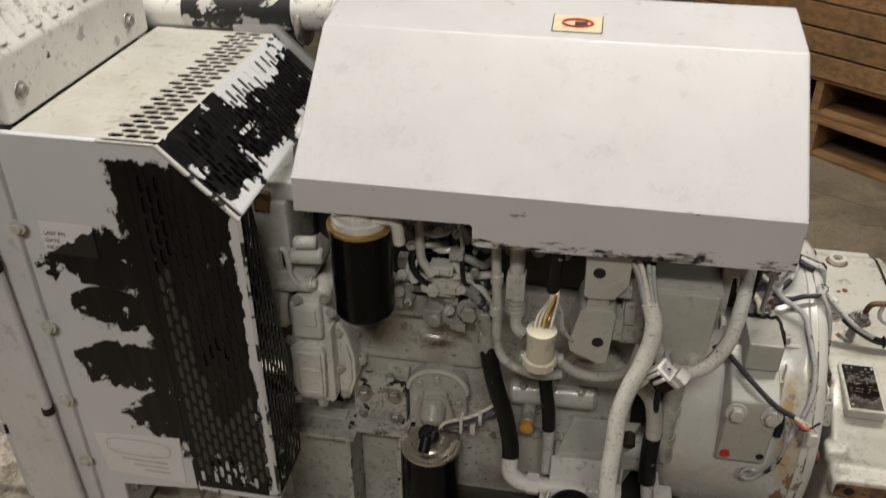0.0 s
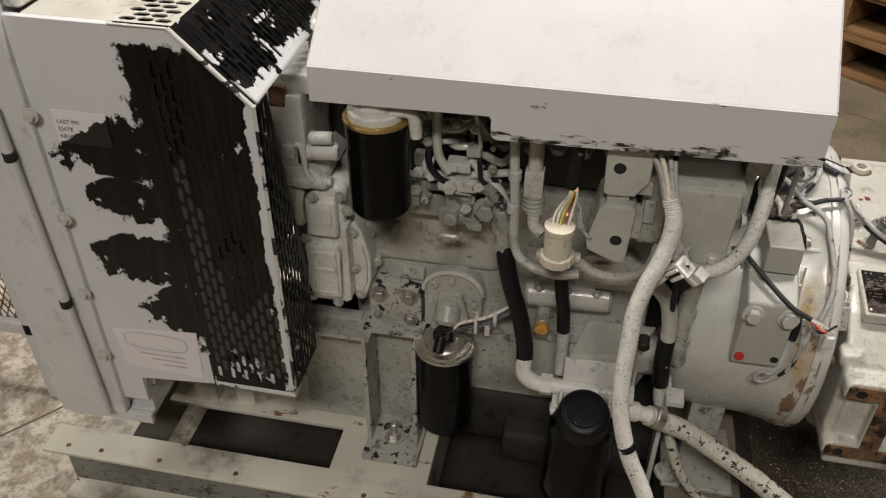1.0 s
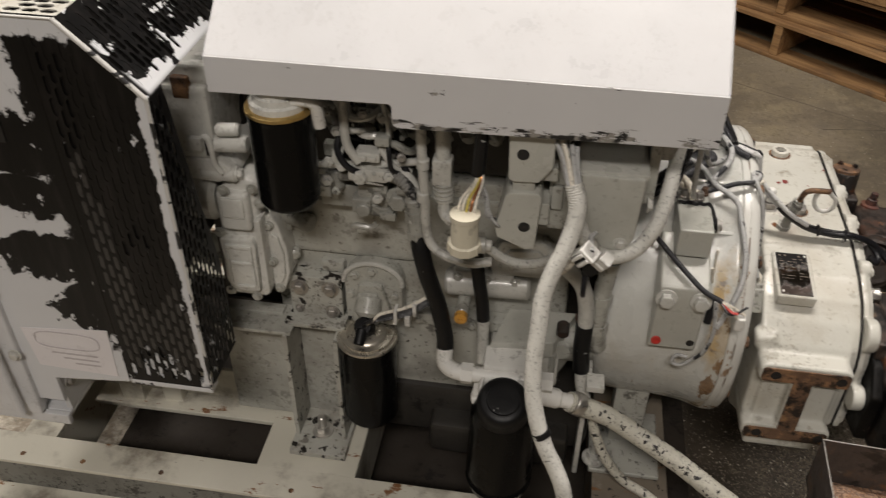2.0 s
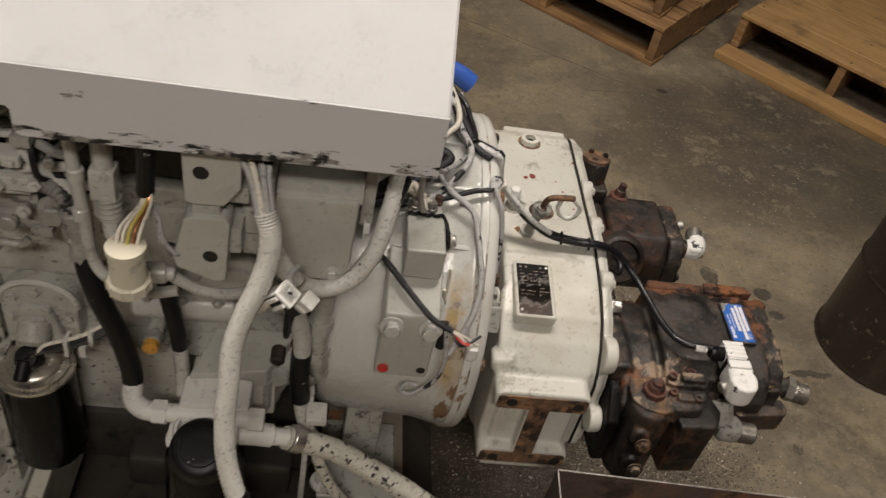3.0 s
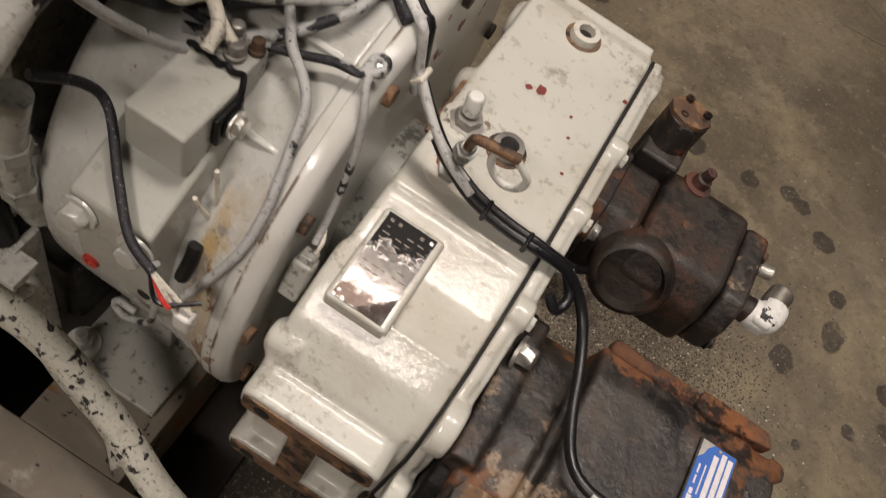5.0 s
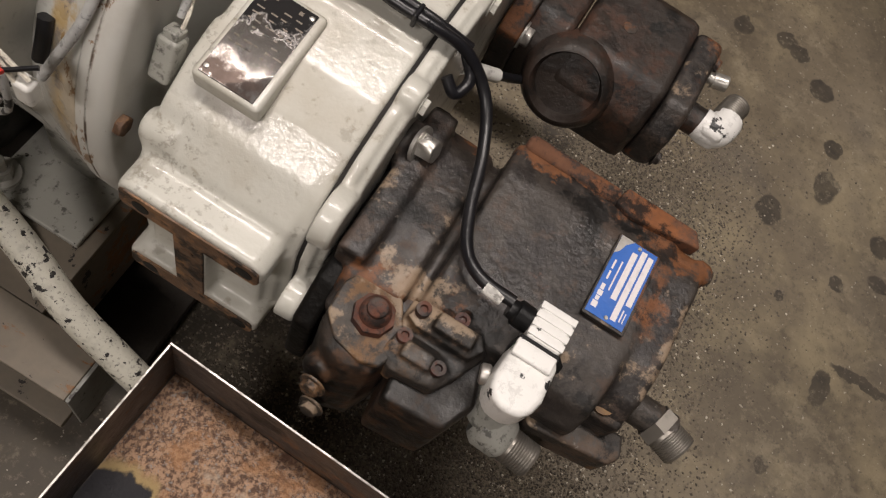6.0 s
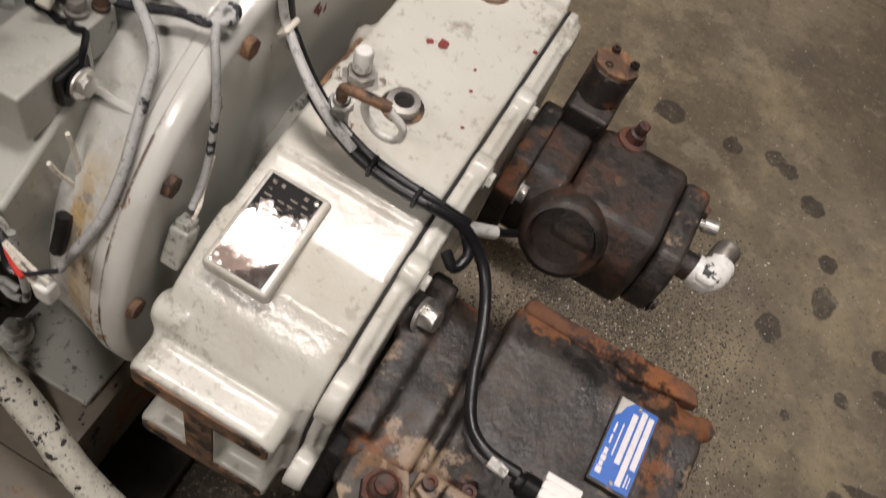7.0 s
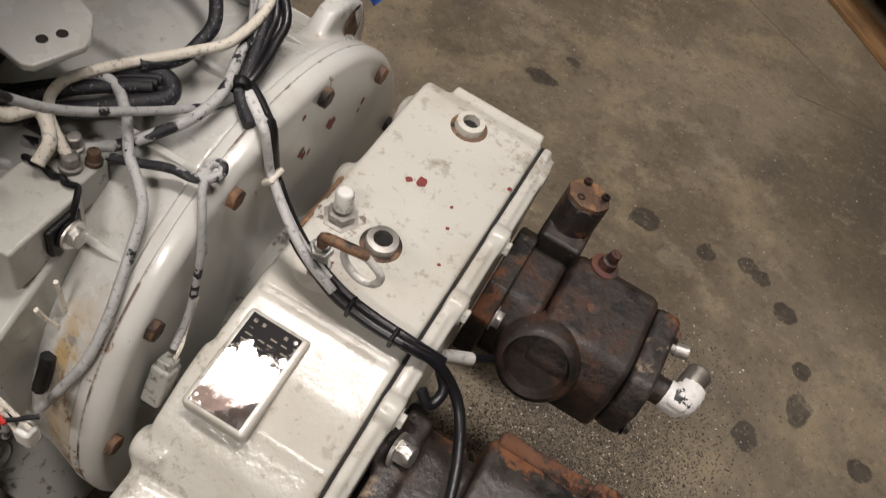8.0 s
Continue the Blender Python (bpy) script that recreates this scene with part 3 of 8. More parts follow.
def sand_mat():
    n = Nodes("rusty_sediment")
    g = n.noise(170, 7, 0.75)
    c = n.mix(n.step(g, 0.42, 0.58), (0.11, 0.062, 0.042), (0.46, 0.29, 0.185))
    c = n.mix(n.op("MULTIPLY", n.step(n.noise(240, 4, 0.6, off=19), 0.58, 0.64), 0.7), c, (0.30, 0.29, 0.28))
    c = n.mix(n.op("MULTIPLY", n.step(n.noise(12, 8, 0.7, off=27), 0.52, 0.60), 0.6), c, (0.44, 0.22, 0.10))
    c = n.mix(n.step(n.noise(9, 7, 0.65, off=6), 0.54, 0.62), c, n.mix(g, (0.30, 0.21, 0.15), (0.62, 0.50, 0.38)))
    c = n.mix(n.step(n.noise(7, 7, 0.65, off=9), 0.53, 0.60), c, n.mix(g, (0.07, 0.035, 0.022), (0.20, 0.10, 0.06)))
    w = n.op("SUBTRACT", n.noise(22, 6, 0.6, off=2), 0.5)
    u = n.op("DIVIDE", n.op("SUBTRACT", n.op("ADD", n.axis(0), n.op("MULTIPLY", w, 0.04)), 0.705), 0.05)
    v = n.op("DIVIDE", n.op("SUBTRACT", n.op("ADD", n.axis(1), n.op("MULTIPLY", w, 0.04)), -0.165), 0.06)
    d = n.op("ADD", n.op("MULTIPLY", u, u), n.op("MULTIPLY", v, v))
    c = n.mix(n.op("SUBTRACT", 1.0, n.step(d, 1.0, 1.5)), c, (0.42, 0.30, 0.14))
    c = n.mix(n.op("SUBTRACT", 1.0, n.step(d, 0.85, 1.0)), c, (0.03, 0.029, 0.033))
    return n.done(c, 0.7, 0.0, n.op("ADD", g, n.noise(40, 5)), 0.8, 0.006)


M_SEDIMENT = sand_mat()


def plate_metal():
    """A worn name plate: black print, rubbed to mirror-bright metal in the middle."""
    n = Nodes("name_plate_metal")
    x, y = n.axis(0), n.axis(1)
    rag = n.op("MULTIPLY", n.op("SUBTRACT", n.noise(42, 9, 0.75, off=2), 0.5), 0.075)
    low = n.op("ADD", n.op("SUBTRACT", y, n.op("MULTIPLY", n.op("SUBTRACT", x, 0.617), 0.5)), rag)
    blot = n.op("MULTIPLY", n.op("SUBTRACT", n.noise(26, 8, 0.7, off=21), 0.5), 0.11)
    f = n.op("SUBTRACT", 1.0, n.step(n.op("ADD", low, blot), 0.250, 0.262))
    corner = n.op("SUBTRACT", n.op("ADD", n.op("MULTIPLY", x, 0.8), n.op("MULTIPLY", blot, 0.5)), y)
    f = n.op("MULTIPLY", f, n.op("SUBTRACT", 1.0, n.op("MULTIPLY", n.step(corner, 0.306, 0.314), 0.85)))
    tarnish = n.op("MULTIPLY", n.op("SUBTRACT", 1.0, n.step(n.op("ADD", y, rag), 0.196, 0.216)), n.step(n.noise(38, 7, 0.65, off=8), 0.34, 0.48))
    c = n.mix(f, (0.012, 0.011, 0.011), (0.46, 0.43, 0.41))
    c = n.mix(tarnish, c, n.mix(n.noise(60, 5), (0.025, 0.019, 0.016), (0.12, 0.092, 0.08)))
    n.link(n.map(f, 0, 1, 0.08, 0.5), n.bsdf.inputs["Specular IOR Level"])
    return n.done(c, n.op("ADD", n.map(f, 0, 1, 0.45, 0.10), n.op("MULTIPLY", tarnish, 0.3)), f, n.noise(60, 5, 0.6), 0.12, 0.001)


M_PLATE = plate_metal()

# ---- the room ----
def room():
    bm = B()
    box(bm, (-7, -7, -0.2), (8, 9, 0.0), 0)
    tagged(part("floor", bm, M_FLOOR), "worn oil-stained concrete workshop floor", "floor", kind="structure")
    wall = paint("wall_paint", (0.16, 0.145, 0.125), 0.7, 0.4, chips=0.85)
    for name, lo, hi in (("wall_north", (-7, 9, 0), (8, 9.2, CEILING)), ("wall_south", (-7, -7.2, 0), (8, -7, CEILING)),
                         ("wall_west", (-7.2, -7, 0), (-7, 9, CEILING)), ("wall_east", (8, -7, 0), (8.2, 9, CEILING))):
        bm = B()
        box(bm, lo, hi, 0)
        tagged(part(name, bm, wall), "plain dim workshop wall", "wall", kind="structure")
    bm = B()
    box(bm, (-7.2, -7.2, CEILING), (8.2, 9.2, CEILING + 0.2), 0)
    tagged(part("ceiling", bm, paint("ceiling_paint", (0.22, 0.21, 0.19), 0.8, 0.3, chips=0.9)), "plain dim workshop ceiling", "ceiling", kind="structure")


room()
for lx, ly, sx, sy, watts in LAMPS:
    la = bpy.data.lights.new("ceiling_lamp", "AREA")
    la.shape, la.size, la.size_y, la.energy, la.color = "RECTANGLE", sx, sy, watts, (1.0, 0.945, 0.865)
    lo = new("ceiling_lamp", la)
    lo.location = (lx, ly, CEILING - 0.06)
    tagged(lo, "unseen bright rectangular ceiling lamp", "lamp", "ceiling lamps")


# ---- pallets ----
def pallet(name, x, y, turn, w=1.2, d=1.0, label="", boards=7, z=0.0, nails=False, inset=0.0):
    """Three stringers on edge between bottom boards and deck boards that run along the front; inset: how far the front bottom board stands out."""
    t = thing(name, (0, 0, 0), label, "pallet", "wooden pallets")
    t.matrix_basis = pose(x, y, z, 0, 0, turn)
    rnd = random.Random(int(x * 100 + z * 10))

    def put(n, lo, hi, mat):
        bm = B()
        box(bm, lo, hi, 0.003, Matrix.Rotation(radians(rnd.uniform(-0.3, 0.3)), 4, "Z"))
        ob = part(n, bm, mat, None)
        ob.parent = t
    for u in (0.0, w / 2 - 0.02, w - 0.04):
        put("stringer", (u, inset, 0.021), (u + 0.04, d - 0.01, 0.164), M_WOOD)
    for v in (0.0, d / 2 - 0.05, d - 0.13):
        put("bottom_board", (-0.004, v, 0), (w + 0.004, v + 0.125, 0.036 if inset and not v else 0.020), M_DECK if inset and not v else M_WOOD)
    step = (d - inset) / boards
    for k in range(boards):
        v = inset - 0.003 + k * step
        put("deck_board", (-0.004, v, 0.165), (w + rnd.uniform(-0.004, 0.01), v + step - (0.005 if nails else 0.022), 0.185), M_DECK if nails else M_WOOD)
    if nails:
        for k in range(9):
            bm = B()
            lathe(bm, (w * (k % 3) / 2.05 + 0.02 + rnd.uniform(-0.01, 0.01), inset + 0.03 + k // 3 * step * 0.9, 0.185), (0, 0, 1), [(0, 0.006), (0.0012, 0.005)], 8)
            ob = part("nail", bm, M_RUSTY, None)
            ob.parent = t
    return t


# corner 0,0 is the near left corner of each pallet; its front runs along x, turned
def pallet_from_right(name, xr, yr, turn, w, d, **k):
    a = radians(turn)
    return pallet(name, xr - w * math.cos(a), yr - w * math.sin(a), turn, w, d, **k)


pallet_from_right("wooden_pallet", 1.593, 2.530, -40, 1.2, 1.0, label="worn wooden stringer pallet lying on the concrete floor")
pallet_from_right("wooden_pallet", 1.59, 2.62, -37, 1.15, 1.0, z=0.186, label="worn wooden pallet stacked on another pallet")
pallet("wooden_pallet", 1.939, 2.701, -43.6, 1.02, 1.1, boards=6, nails=True, inset=0.15, label="yellowish wooden pallet with rusty nails on the floor")


def crate():
    """A rough timber crate on the stacked pallets."""
    t = thing("timber_crate", (0.9, 3.3, 0.31), "rough brown timber crate stacked on pallets", "crate")
    a = pose(1.15, 2.93, 0.373, 0, 0, -36)
    for k in range(5):
        bm = B()
        box(bm, (-0.75, 0.0, k * 0.115), (0.55, 0.03, k * 0.115 + 0.105), 0.004, a)
        part("side_board", bm, M_WOOD, t)
        bm = B()
        box(bm, (0.52, 0.03, k * 0.115), (0.55, 0.8, k * 0.115 + 0.105), 0.004, a)
        part("end_board", bm, M_WOOD, t)
    for k in range(7):
        bm = B()
        box(bm, (-0.75 + k * 0.186, 0.0, 0.575), (-0.57 + k * 0.186, 0.8, 0.595), 0.004, a)
        part("lid_board", bm, M_WOOD, t)


crate()


def drum_paint():
    """Old dark paint with brown runs down the side and worn, pale scuffs."""
    n = Nodes("drum_paint")
    c = n.mix(n.noise(6, 7, 0.65), (0.010, 0.008, 0.0065), (0.034, 0.023, 0.015))
    run = n.step(n.noise(15, 8, 0.68, stretch=(1, 1, 0.12), off=4), 0.52, 0.64)
    c = n.mix(n.op("MULTIPLY", run, 0.6), c, n.mix(n.noise(40, 5), (0.022, 0.014, 0.009), (0.065, 0.042, 0.024)))
    c = n.mix(n.op("MULTIPLY", n.step(n.noise(32, 9, 0.72, off=14), 0.60, 0.65), 0.7), c, (0.16, 0.12, 0.08))
    return n.done(c, n.map(run, 0, 1, 0.38, 0.62), 0.0, n.noise(30, 6, 0.65), 0.3, 0.004)


def drum():
    """A dark dented steel drum on the floor."""
    t = thing("steel_drum", (2.0, 0.935, 0), "dark stained steel drum standing on the concrete floor", "drum")
    bm = B()
    prof = [(0.0, 0.193), (0.004, 0.205), (0.016, 0.205), (0.022, 0.200), (0.30, 0.200), (0.308, 0.205), (0.316, 0.200), (0.58, 0.200), (0.588, 0.205), (0.596, 0.200), (0.85, 0.200), (0.86, 0.205), (0.878, 0.205), (0.882, 0.195), (0.865, 0.189)]
    lathe(bm, (2.0, 0.935, 0), (0, 0, 1), prof, 56)
    part("body", bm, drum_paint(), t)
    bm = B()
    bolt(bm, (2.0, 0.82, 0.865), (0, 0, 1), 0.03)
    part("bung", bm, M_STEEL_DIRTY, t)


drum()


def grit():
    """Absorbent grit strewn under and beside the pumps."""
    rnd = random.Random(9)
    verts, faces = [], []
    for k in range(95000):
        if k % 3:
            x, y = 1.10 + rnd.gauss(0, 0.14), 0.55 + rnd.gauss(0, 0.33)
        else:
            x, y = 0.98 + rnd.gauss(0, 0.22), 0.12 + rnd.gauss(0, 0.28)
        if x < 0.55 or x > 1.6 or y > 1.25:
            continue
        r = rnd.uniform(0.0010, 0.0034) * (1.3 if rnd.random() < 0.05 else 1)
        b = len(verts)
        h = r * rnd.uniform(0.5, 1.1)
        a0 = rnd.random() * 6
        for i in range(4):
            a = a0 + i * math.pi / 2
            verts.append((x + r * math.cos(a) * rnd.uniform(0.7, 1.3), y + r * math.sin(a) * rnd.uniform(0.7, 1.3), 0.0))
        verts.append((x, y, h))
        faces += [(b + i, b + (i + 1) % 4, b + 4) for i in range(4)]
    me = bpy.data.meshes.new("floor_grit")
    me.from_pydata(verts, [], faces)
    me.materials.append(M_GRIT)
    tagged(new("floor_grit", me), "grey and brown absorbent grit strewn on the floor", "grit", kind="stuff")


grit()


M_JOINT = paint("dirty_joint", (0.14, 0.117, 0.088), 0.7, 0.3, chips=0.8)


def joint():
    """A sawn joint in the slab."""
    for lo, hi, turn in (((0, 0, 0), (2.6, 0.003, 0.0012), -29), ((-0.2, 0, 0), (0.55, 0.0025, 0.0012), 8)):
        bm = B()
        m = pose(0.62, 2.80, 0.0003, 0, 0, turn) if hi[0] > 1 else pose(1.45, 2.28, 0.0004, 0, 0, turn)
        box(bm, lo, hi, 0, m)
        tagged(part("floor_joint", bm, M_JOINT), "dark joint line in the concrete slab", "floor joint", kind="structure")
    bm = B()
    box(bm, (0, 0, 0), (1.3, 0.006, 0.0012), 0, pose(-1.95, -0.5, 0.0003, 0, 0, 50))
    tagged(part("floor_joint", bm, M_JOINT), "dark joint line in the concrete slab", "floor joint", kind="structure")


joint()


# ---- skid ----
RAIL = 0.27


def skid():
    t = thing("skid_frame", (0, 0.4, 0), "cream-painted chipped steel skid frame under the machine", "skid frame")
    for y0, y1, nm in ((-0.072, 0.005, "front_rail"), (0.80, 0.877, "rear_rail")):
        bm = B()
        box(bm, (-1.075, y0, RAIL - 0.010), (0.9 if y0 > 0 else 0.555, y1, RAIL), 0.002)
        ob = part(nm, bm, M_SKID, t)
        bm = B()
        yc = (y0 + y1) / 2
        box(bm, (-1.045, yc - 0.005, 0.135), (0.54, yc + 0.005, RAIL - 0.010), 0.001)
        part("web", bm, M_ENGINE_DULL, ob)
        bm = B()
        box(bm, (-1.045, y0 - (0.04 if y0 > 0 else 0.018), 0.120), (0.54, y1, 0.134), 0.002)
        part("lower_flange", bm, M_SKID, ob)
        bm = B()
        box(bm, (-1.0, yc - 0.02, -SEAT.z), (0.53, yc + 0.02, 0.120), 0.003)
        part("runner", bm, M_UNDERSIDE_DARK, ob)
        if y0 < 0:
            bm = B()
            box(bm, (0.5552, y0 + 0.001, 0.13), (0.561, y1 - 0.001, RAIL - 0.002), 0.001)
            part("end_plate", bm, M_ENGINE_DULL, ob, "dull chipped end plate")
        for x in (-1.02, -0.94, -0.80, -0.62, -0.33):
            bm = B()
            lathe(bm, (x, y0 + 0.022, RAIL), (0, 0, 1), [(0, 0.006), (0.0015, 0.005)], 12)
            part("rivet", bm, M_RUSTY, ob)
    for x0, x1, y0, y1, z, nm in ((-0.425, -0.205, 0.005, 0.80, RAIL, "cross_member"), (-0.98, -0.90, 0.005, 0.80, RAIL - 0.012, "cross_member"),
                                  (0.30, 0.46, 0.005, 0.80, RAIL, "cross_member")):
        bm = B()
        box(bm, (x0, y0, z - 0.012), (x1, y1, z - 0.002), 0.002)
        cross = part(nm, bm, M_SKID, t)
        for xa in (x0, x1 - 0.01):
            bm = B()
            box(bm, (xa, y0, 0.1), (xa + 0.01, y1, z - 0.012), 0.001)
            part("side_web", bm, M_SKID, cross)
    # inner ledge under the radiator and the sump
    bm = B()
    box(bm, (-0.86, 0.125, 0.255), (-0.40, 0.185, 0.267), 0.002)
    box(bm, (-0.86, 0.18, 0.267), (-0.40, 0.19, 0.36), 0.002)
    part("inner_ledge", bm, M_SKID, t)
    # added sheet that makes the floor below the engine dark
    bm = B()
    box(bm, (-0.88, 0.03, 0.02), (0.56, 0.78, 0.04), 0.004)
    part("dark_floor_sheet", bm, M_UNDERSIDE_DARK, t, "added dark sheet over the floor under the engine")
    settle(t)


skid()


# ---- radiator ----
FRONT = -0.12


def radiator():
    t = thing("radiator_housing", (-0.68, 0.15, RAIL), "grey radiator housing with flaking black-coated slotted guard", "radiator")
    # plain front panel
    bm = B()
    prism(bm, [(-0.80, 0.535), (-0.80, 1.33), (-0.592, 1.33), (-0.592, 0.615), (-0.745, 0.60), (-0.745, 0.535)], "y", FRONT, FRONT + 0.012, 0.002)
    panel = part("side_panel", bm, M_PEELED, t)
    bm = B()
    box(bm, (-0.946, FRONT - 0.012, 0.50), (-0.795, FRONT + 0.010, 1.352), 0.004)
    side = part("side_frame", bm, M_PANEL, t)
    bm = B()
    for z in (1.175, 0.981, 0.817, 0.665):
        x = -0.795 - 0.02 * (z < 0.9)
        bolt(bm, (-0.79 if z > 0.9 else -0.80, FRONT - 0.012, z), (0, -1, 0), 0.009)
        part("bolt", bm, M_CAST, side)
        bm = B()
    bm.free()
    # slotted sheets: front, chamfer, right, top
    def front(u, v, d):
        return (-0.592 + u, FRONT + d, 0.625 + v)
    bm = B()
    c = (0.110, 0.110)
    w, h = 0.162, 0.705
    # corner cut: (u - (w - .11)) / .11 + (v - (h - .11)) / .11 <= 1
    perforated(bm, front, w, h, 0.0125, 0.036, 0.0085, 0.030, 0.010, cut=(0.7071, 0.7071, (w + h - 0.11) * 0.7071),
               clogged=lambda u, v: v > 0.03 and noise.noise(Vector((u * 14, v * 7, 0.7))) > -0.30,
               filled=lambda u, v: v < 0.20 + 0.5 * max(0.0, 0.07 - u) / 0.07 + 0.10 * noise.noise(Vector((u * 20, v * 12, 5.0))))
    part("front_guard", bm, M_PEELED_WEB, t, "slotted guard under flaking black coating", 0).data.materials.append(M_CLOG)
    def slope(u, v, d):
        k = 0.7071
        return (-0.54 + v * k - d * k, FRONT + u, 1.33 - v * k - d * k)
    bm = B()
    perforated(bm, slope, 0.49, 0.1556, 0.0135, 0.036, 0.0085, 0.030, 0.010, clogged=lambda u, v: noise.noise(Vector((u * 12, v * 14, 3.1))) > 0.1)
    part("sloped_guard", bm, M_PEELED, t, "sloped slotted guard with white bare patches", 0)
    def right(u, v, d):
        return (-0.43 - d, FRONT + u, 0.625 + v)
    bm = B()
    perforated(bm, right, 0.125, 0.595, 0.0125, 0.036, 0.0085, 0.030, 0.004, cut=(0.95, 0.18, 0.155))
    part("right_guard", bm, M_PEELED_WEB, t, "slotted guard under flaking black coating", 0)
    bm = B()
    prism(bm, [(-0.774, FRONT + 0.013), (-0.632, FRONT + 0.013), (-0.632, 0.37), (-0.774, 0.37)], "z", 1.318, 1.3295, 0.001)
    part("top_panel", bm, M_CREAM, t, "cream top panel")
    def grille(u, v, d):
        return (-0.632 + v, FRONT + 0.0125 + u, 1.3295 - d)
    bm = B()
    perforated(bm, grille, 0.4775, 0.092, 0.0165, 0.030, 0.0125, 0.026, 0.005)
    part("top_grille", bm, M_CREAM, t, "", 0)
    # folded edges
    bm = B()
    sweep(bm, [(-0.63, FRONT - 0.001, 1.331), (-0.585, FRONT - 0.001, 1.331), (-0.541, FRONT - 0.001, 1.331)], 0.002, 8, 4)
    sweep(bm, [(-0.54, FRONT - 0.001, 1.331), (-0.485, FRONT - 0.001, 1.276), (-0.4295, FRONT - 0.001, 1.2205)], 0.004, 8, 4)
    sweep(bm, [(-0.4295, FRONT - 0.001, 1.22), (-0.4295, FRONT - 0.001, 0.9), (-0.4295, FRONT - 0.001, 0.625)], 0.003, 8, 4)
    part("folded_edge", bm, M_EDGE, t, "bare chipped folded edge")
    bm = B()
    box(bm, (-0.590, FRONT + 0.001, 0.611), (-0.431, FRONT + 0.03, 0.624), 0.002)
    part("bottom_edge", bm, M_PEELED, t)
    # back flange of the chamfer
    bm = B()
    prism(bm, [(-0.62, 1.30), (-0.62, 1.345), (-0.535, 1.345), (-0.415, 1.225), (-0.415, 1.0), (-0.45, 1.0), (-0.45, 1.20), (-0.55, 1.30)], "y", 0.37, 0.385, 0.002)
    part("rear_flange", bm, M_PANEL, t)
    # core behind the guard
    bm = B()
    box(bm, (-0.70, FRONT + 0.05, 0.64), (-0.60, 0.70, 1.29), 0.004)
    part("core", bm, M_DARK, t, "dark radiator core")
    bm = B()
    prism(bm, [(-0.60, 0.64), (-0.60, 1.30), (-0.545, 1.30), (-0.45, 1.20), (-0.45, 0.64)], "y", FRONT + 0.0035, FRONT + 0.006, 0)
    part("inner_sheet", bm, M_PEELED, t, "", 0)
    # raised tank
    bm = B()
    box(bm, (-0.945, FRONT + 0.012, 0.50), (-0.80, 0.70, 1.36), 0.006)
    part("tank", bm, M_PANEL, t)
    bm = B()
    prism(bm, [(-0.945, 1.36), (-0.945, 1.50), (-0.82, 1.50), (-0.775, 1.43), (-0.775, 1.3305), (-0.83, 1.3305)], "y", FRONT + 0.02, 0.34, 0.006)
    part("upper_tank", bm, M_WHITE, t)
    for k in range(7):
        bm = B()
        rod(bm, (-0.785, FRONT + 0.06 + k * 0.045, 1.437), (-0.82, FRONT + 0.06 + k * 0.045, 1.492), 0.012, 0.003, 10)
        part("tank_rib", bm, M_WHITE, t)
    bm = B()
    bolt(bm, (-0.775, -0.06, 1.372), (1, 0, 0), 0.010)
    part("tank_bolt", bm, M_STEEL_DIRTY, t)
    bm = B()
    bolt(bm, (-0.775, 0.27, 1.372), (1, 0, 0), 0.010)
    part("tank_bolt", bm, M_STEEL_DIRTY, t)
    # tie rod
    bm = B()
    rod(bm, (-0.842, FRONT - 0.026, 1.19), (-0.825, FRONT - 0.026, 0.515), 0.0085, 0.002)
    r = part("tie_rod", bm, M_PANEL, t)
    for z in (1.105, 0.80):
        bm = B()
        x = -0.825 - 0.017 * (z - 0.515) / 0.675
        rod(bm, (x, FRONT - 0.026, z - 0.008), (x, FRONT - 0.026, z + 0.008), 0.0105, 0.001)
        part("sleeve", bm, M_DARK, r, "dark sleeve")
    # foot
    bm = B()
    box(bm, (-0.943, FRONT + 0.008, 0.485), (-0.747, FRONT + 0.20, 0.497), 0.002)
    box(bm, (-0.944, FRONT - 0.006, 0.472), (-0.746, FRONT + 0.006, 0.498), 0.002)
    prism(bm, [(FRONT + 0.014, 0.498), (FRONT + 0.18, 0.498), (FRONT + 0.03, 0.60), (FRONT + 0.014, 0.60)], "x", -0.758, -0.7465, 0.001)
    part("foot", bm, M_PANEL, t)
    for lo, hi in (((-0.80, 0.12, RAIL - 0.003), (-0.745, 0.19, 0.485)), ((-0.945, 0.12, RAIL - 0.012), (-0.90, 0.19, 0.485)), ((-0.70, 0.13, 0.267), (-0.655, 0.16, 0.62))):
        bm = B()
        box(bm, lo, hi, 0.003)
        part("leg", bm, M_SKID, t)
    bm = B()
    bolt(bm, (-0.744, FRONT + 0.03, 0.565), (1, 0, 0), 0.010)
    part("foot_bolt", bm, M_STEEL_DIRTY, t)
    # fan hub behind the guard
    bm = B()
    lathe(bm, (-0.44, 0.20, 1.19), (1, 0, 0), [(0, 0.05), (0.012, 0.055), (0.03, 0.055), (0.034, 0.045), (0.05, 0.02)], 32)
    part("fan_pulley", bm, M_CAST, t)
    bm = B()
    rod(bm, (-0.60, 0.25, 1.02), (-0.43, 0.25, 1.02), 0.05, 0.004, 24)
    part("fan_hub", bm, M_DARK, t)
    # labels
    bm = B()
    box(bm, (-0.762, FRONT - 0.0015, 1.125), (-0.672, FRONT - 0.0003, 1.183), 0)
    lab = part("service_label", bm, M_PAPER_TORN, t, "torn white service label", 0)
    for k, s in enumerate(("LAST PM", "DATE", "NEXT PM")):
        text(lab, s, (-0.757, FRONT - 0.002, 1.160 - k * 0.013), 0.010)
    bm = B()
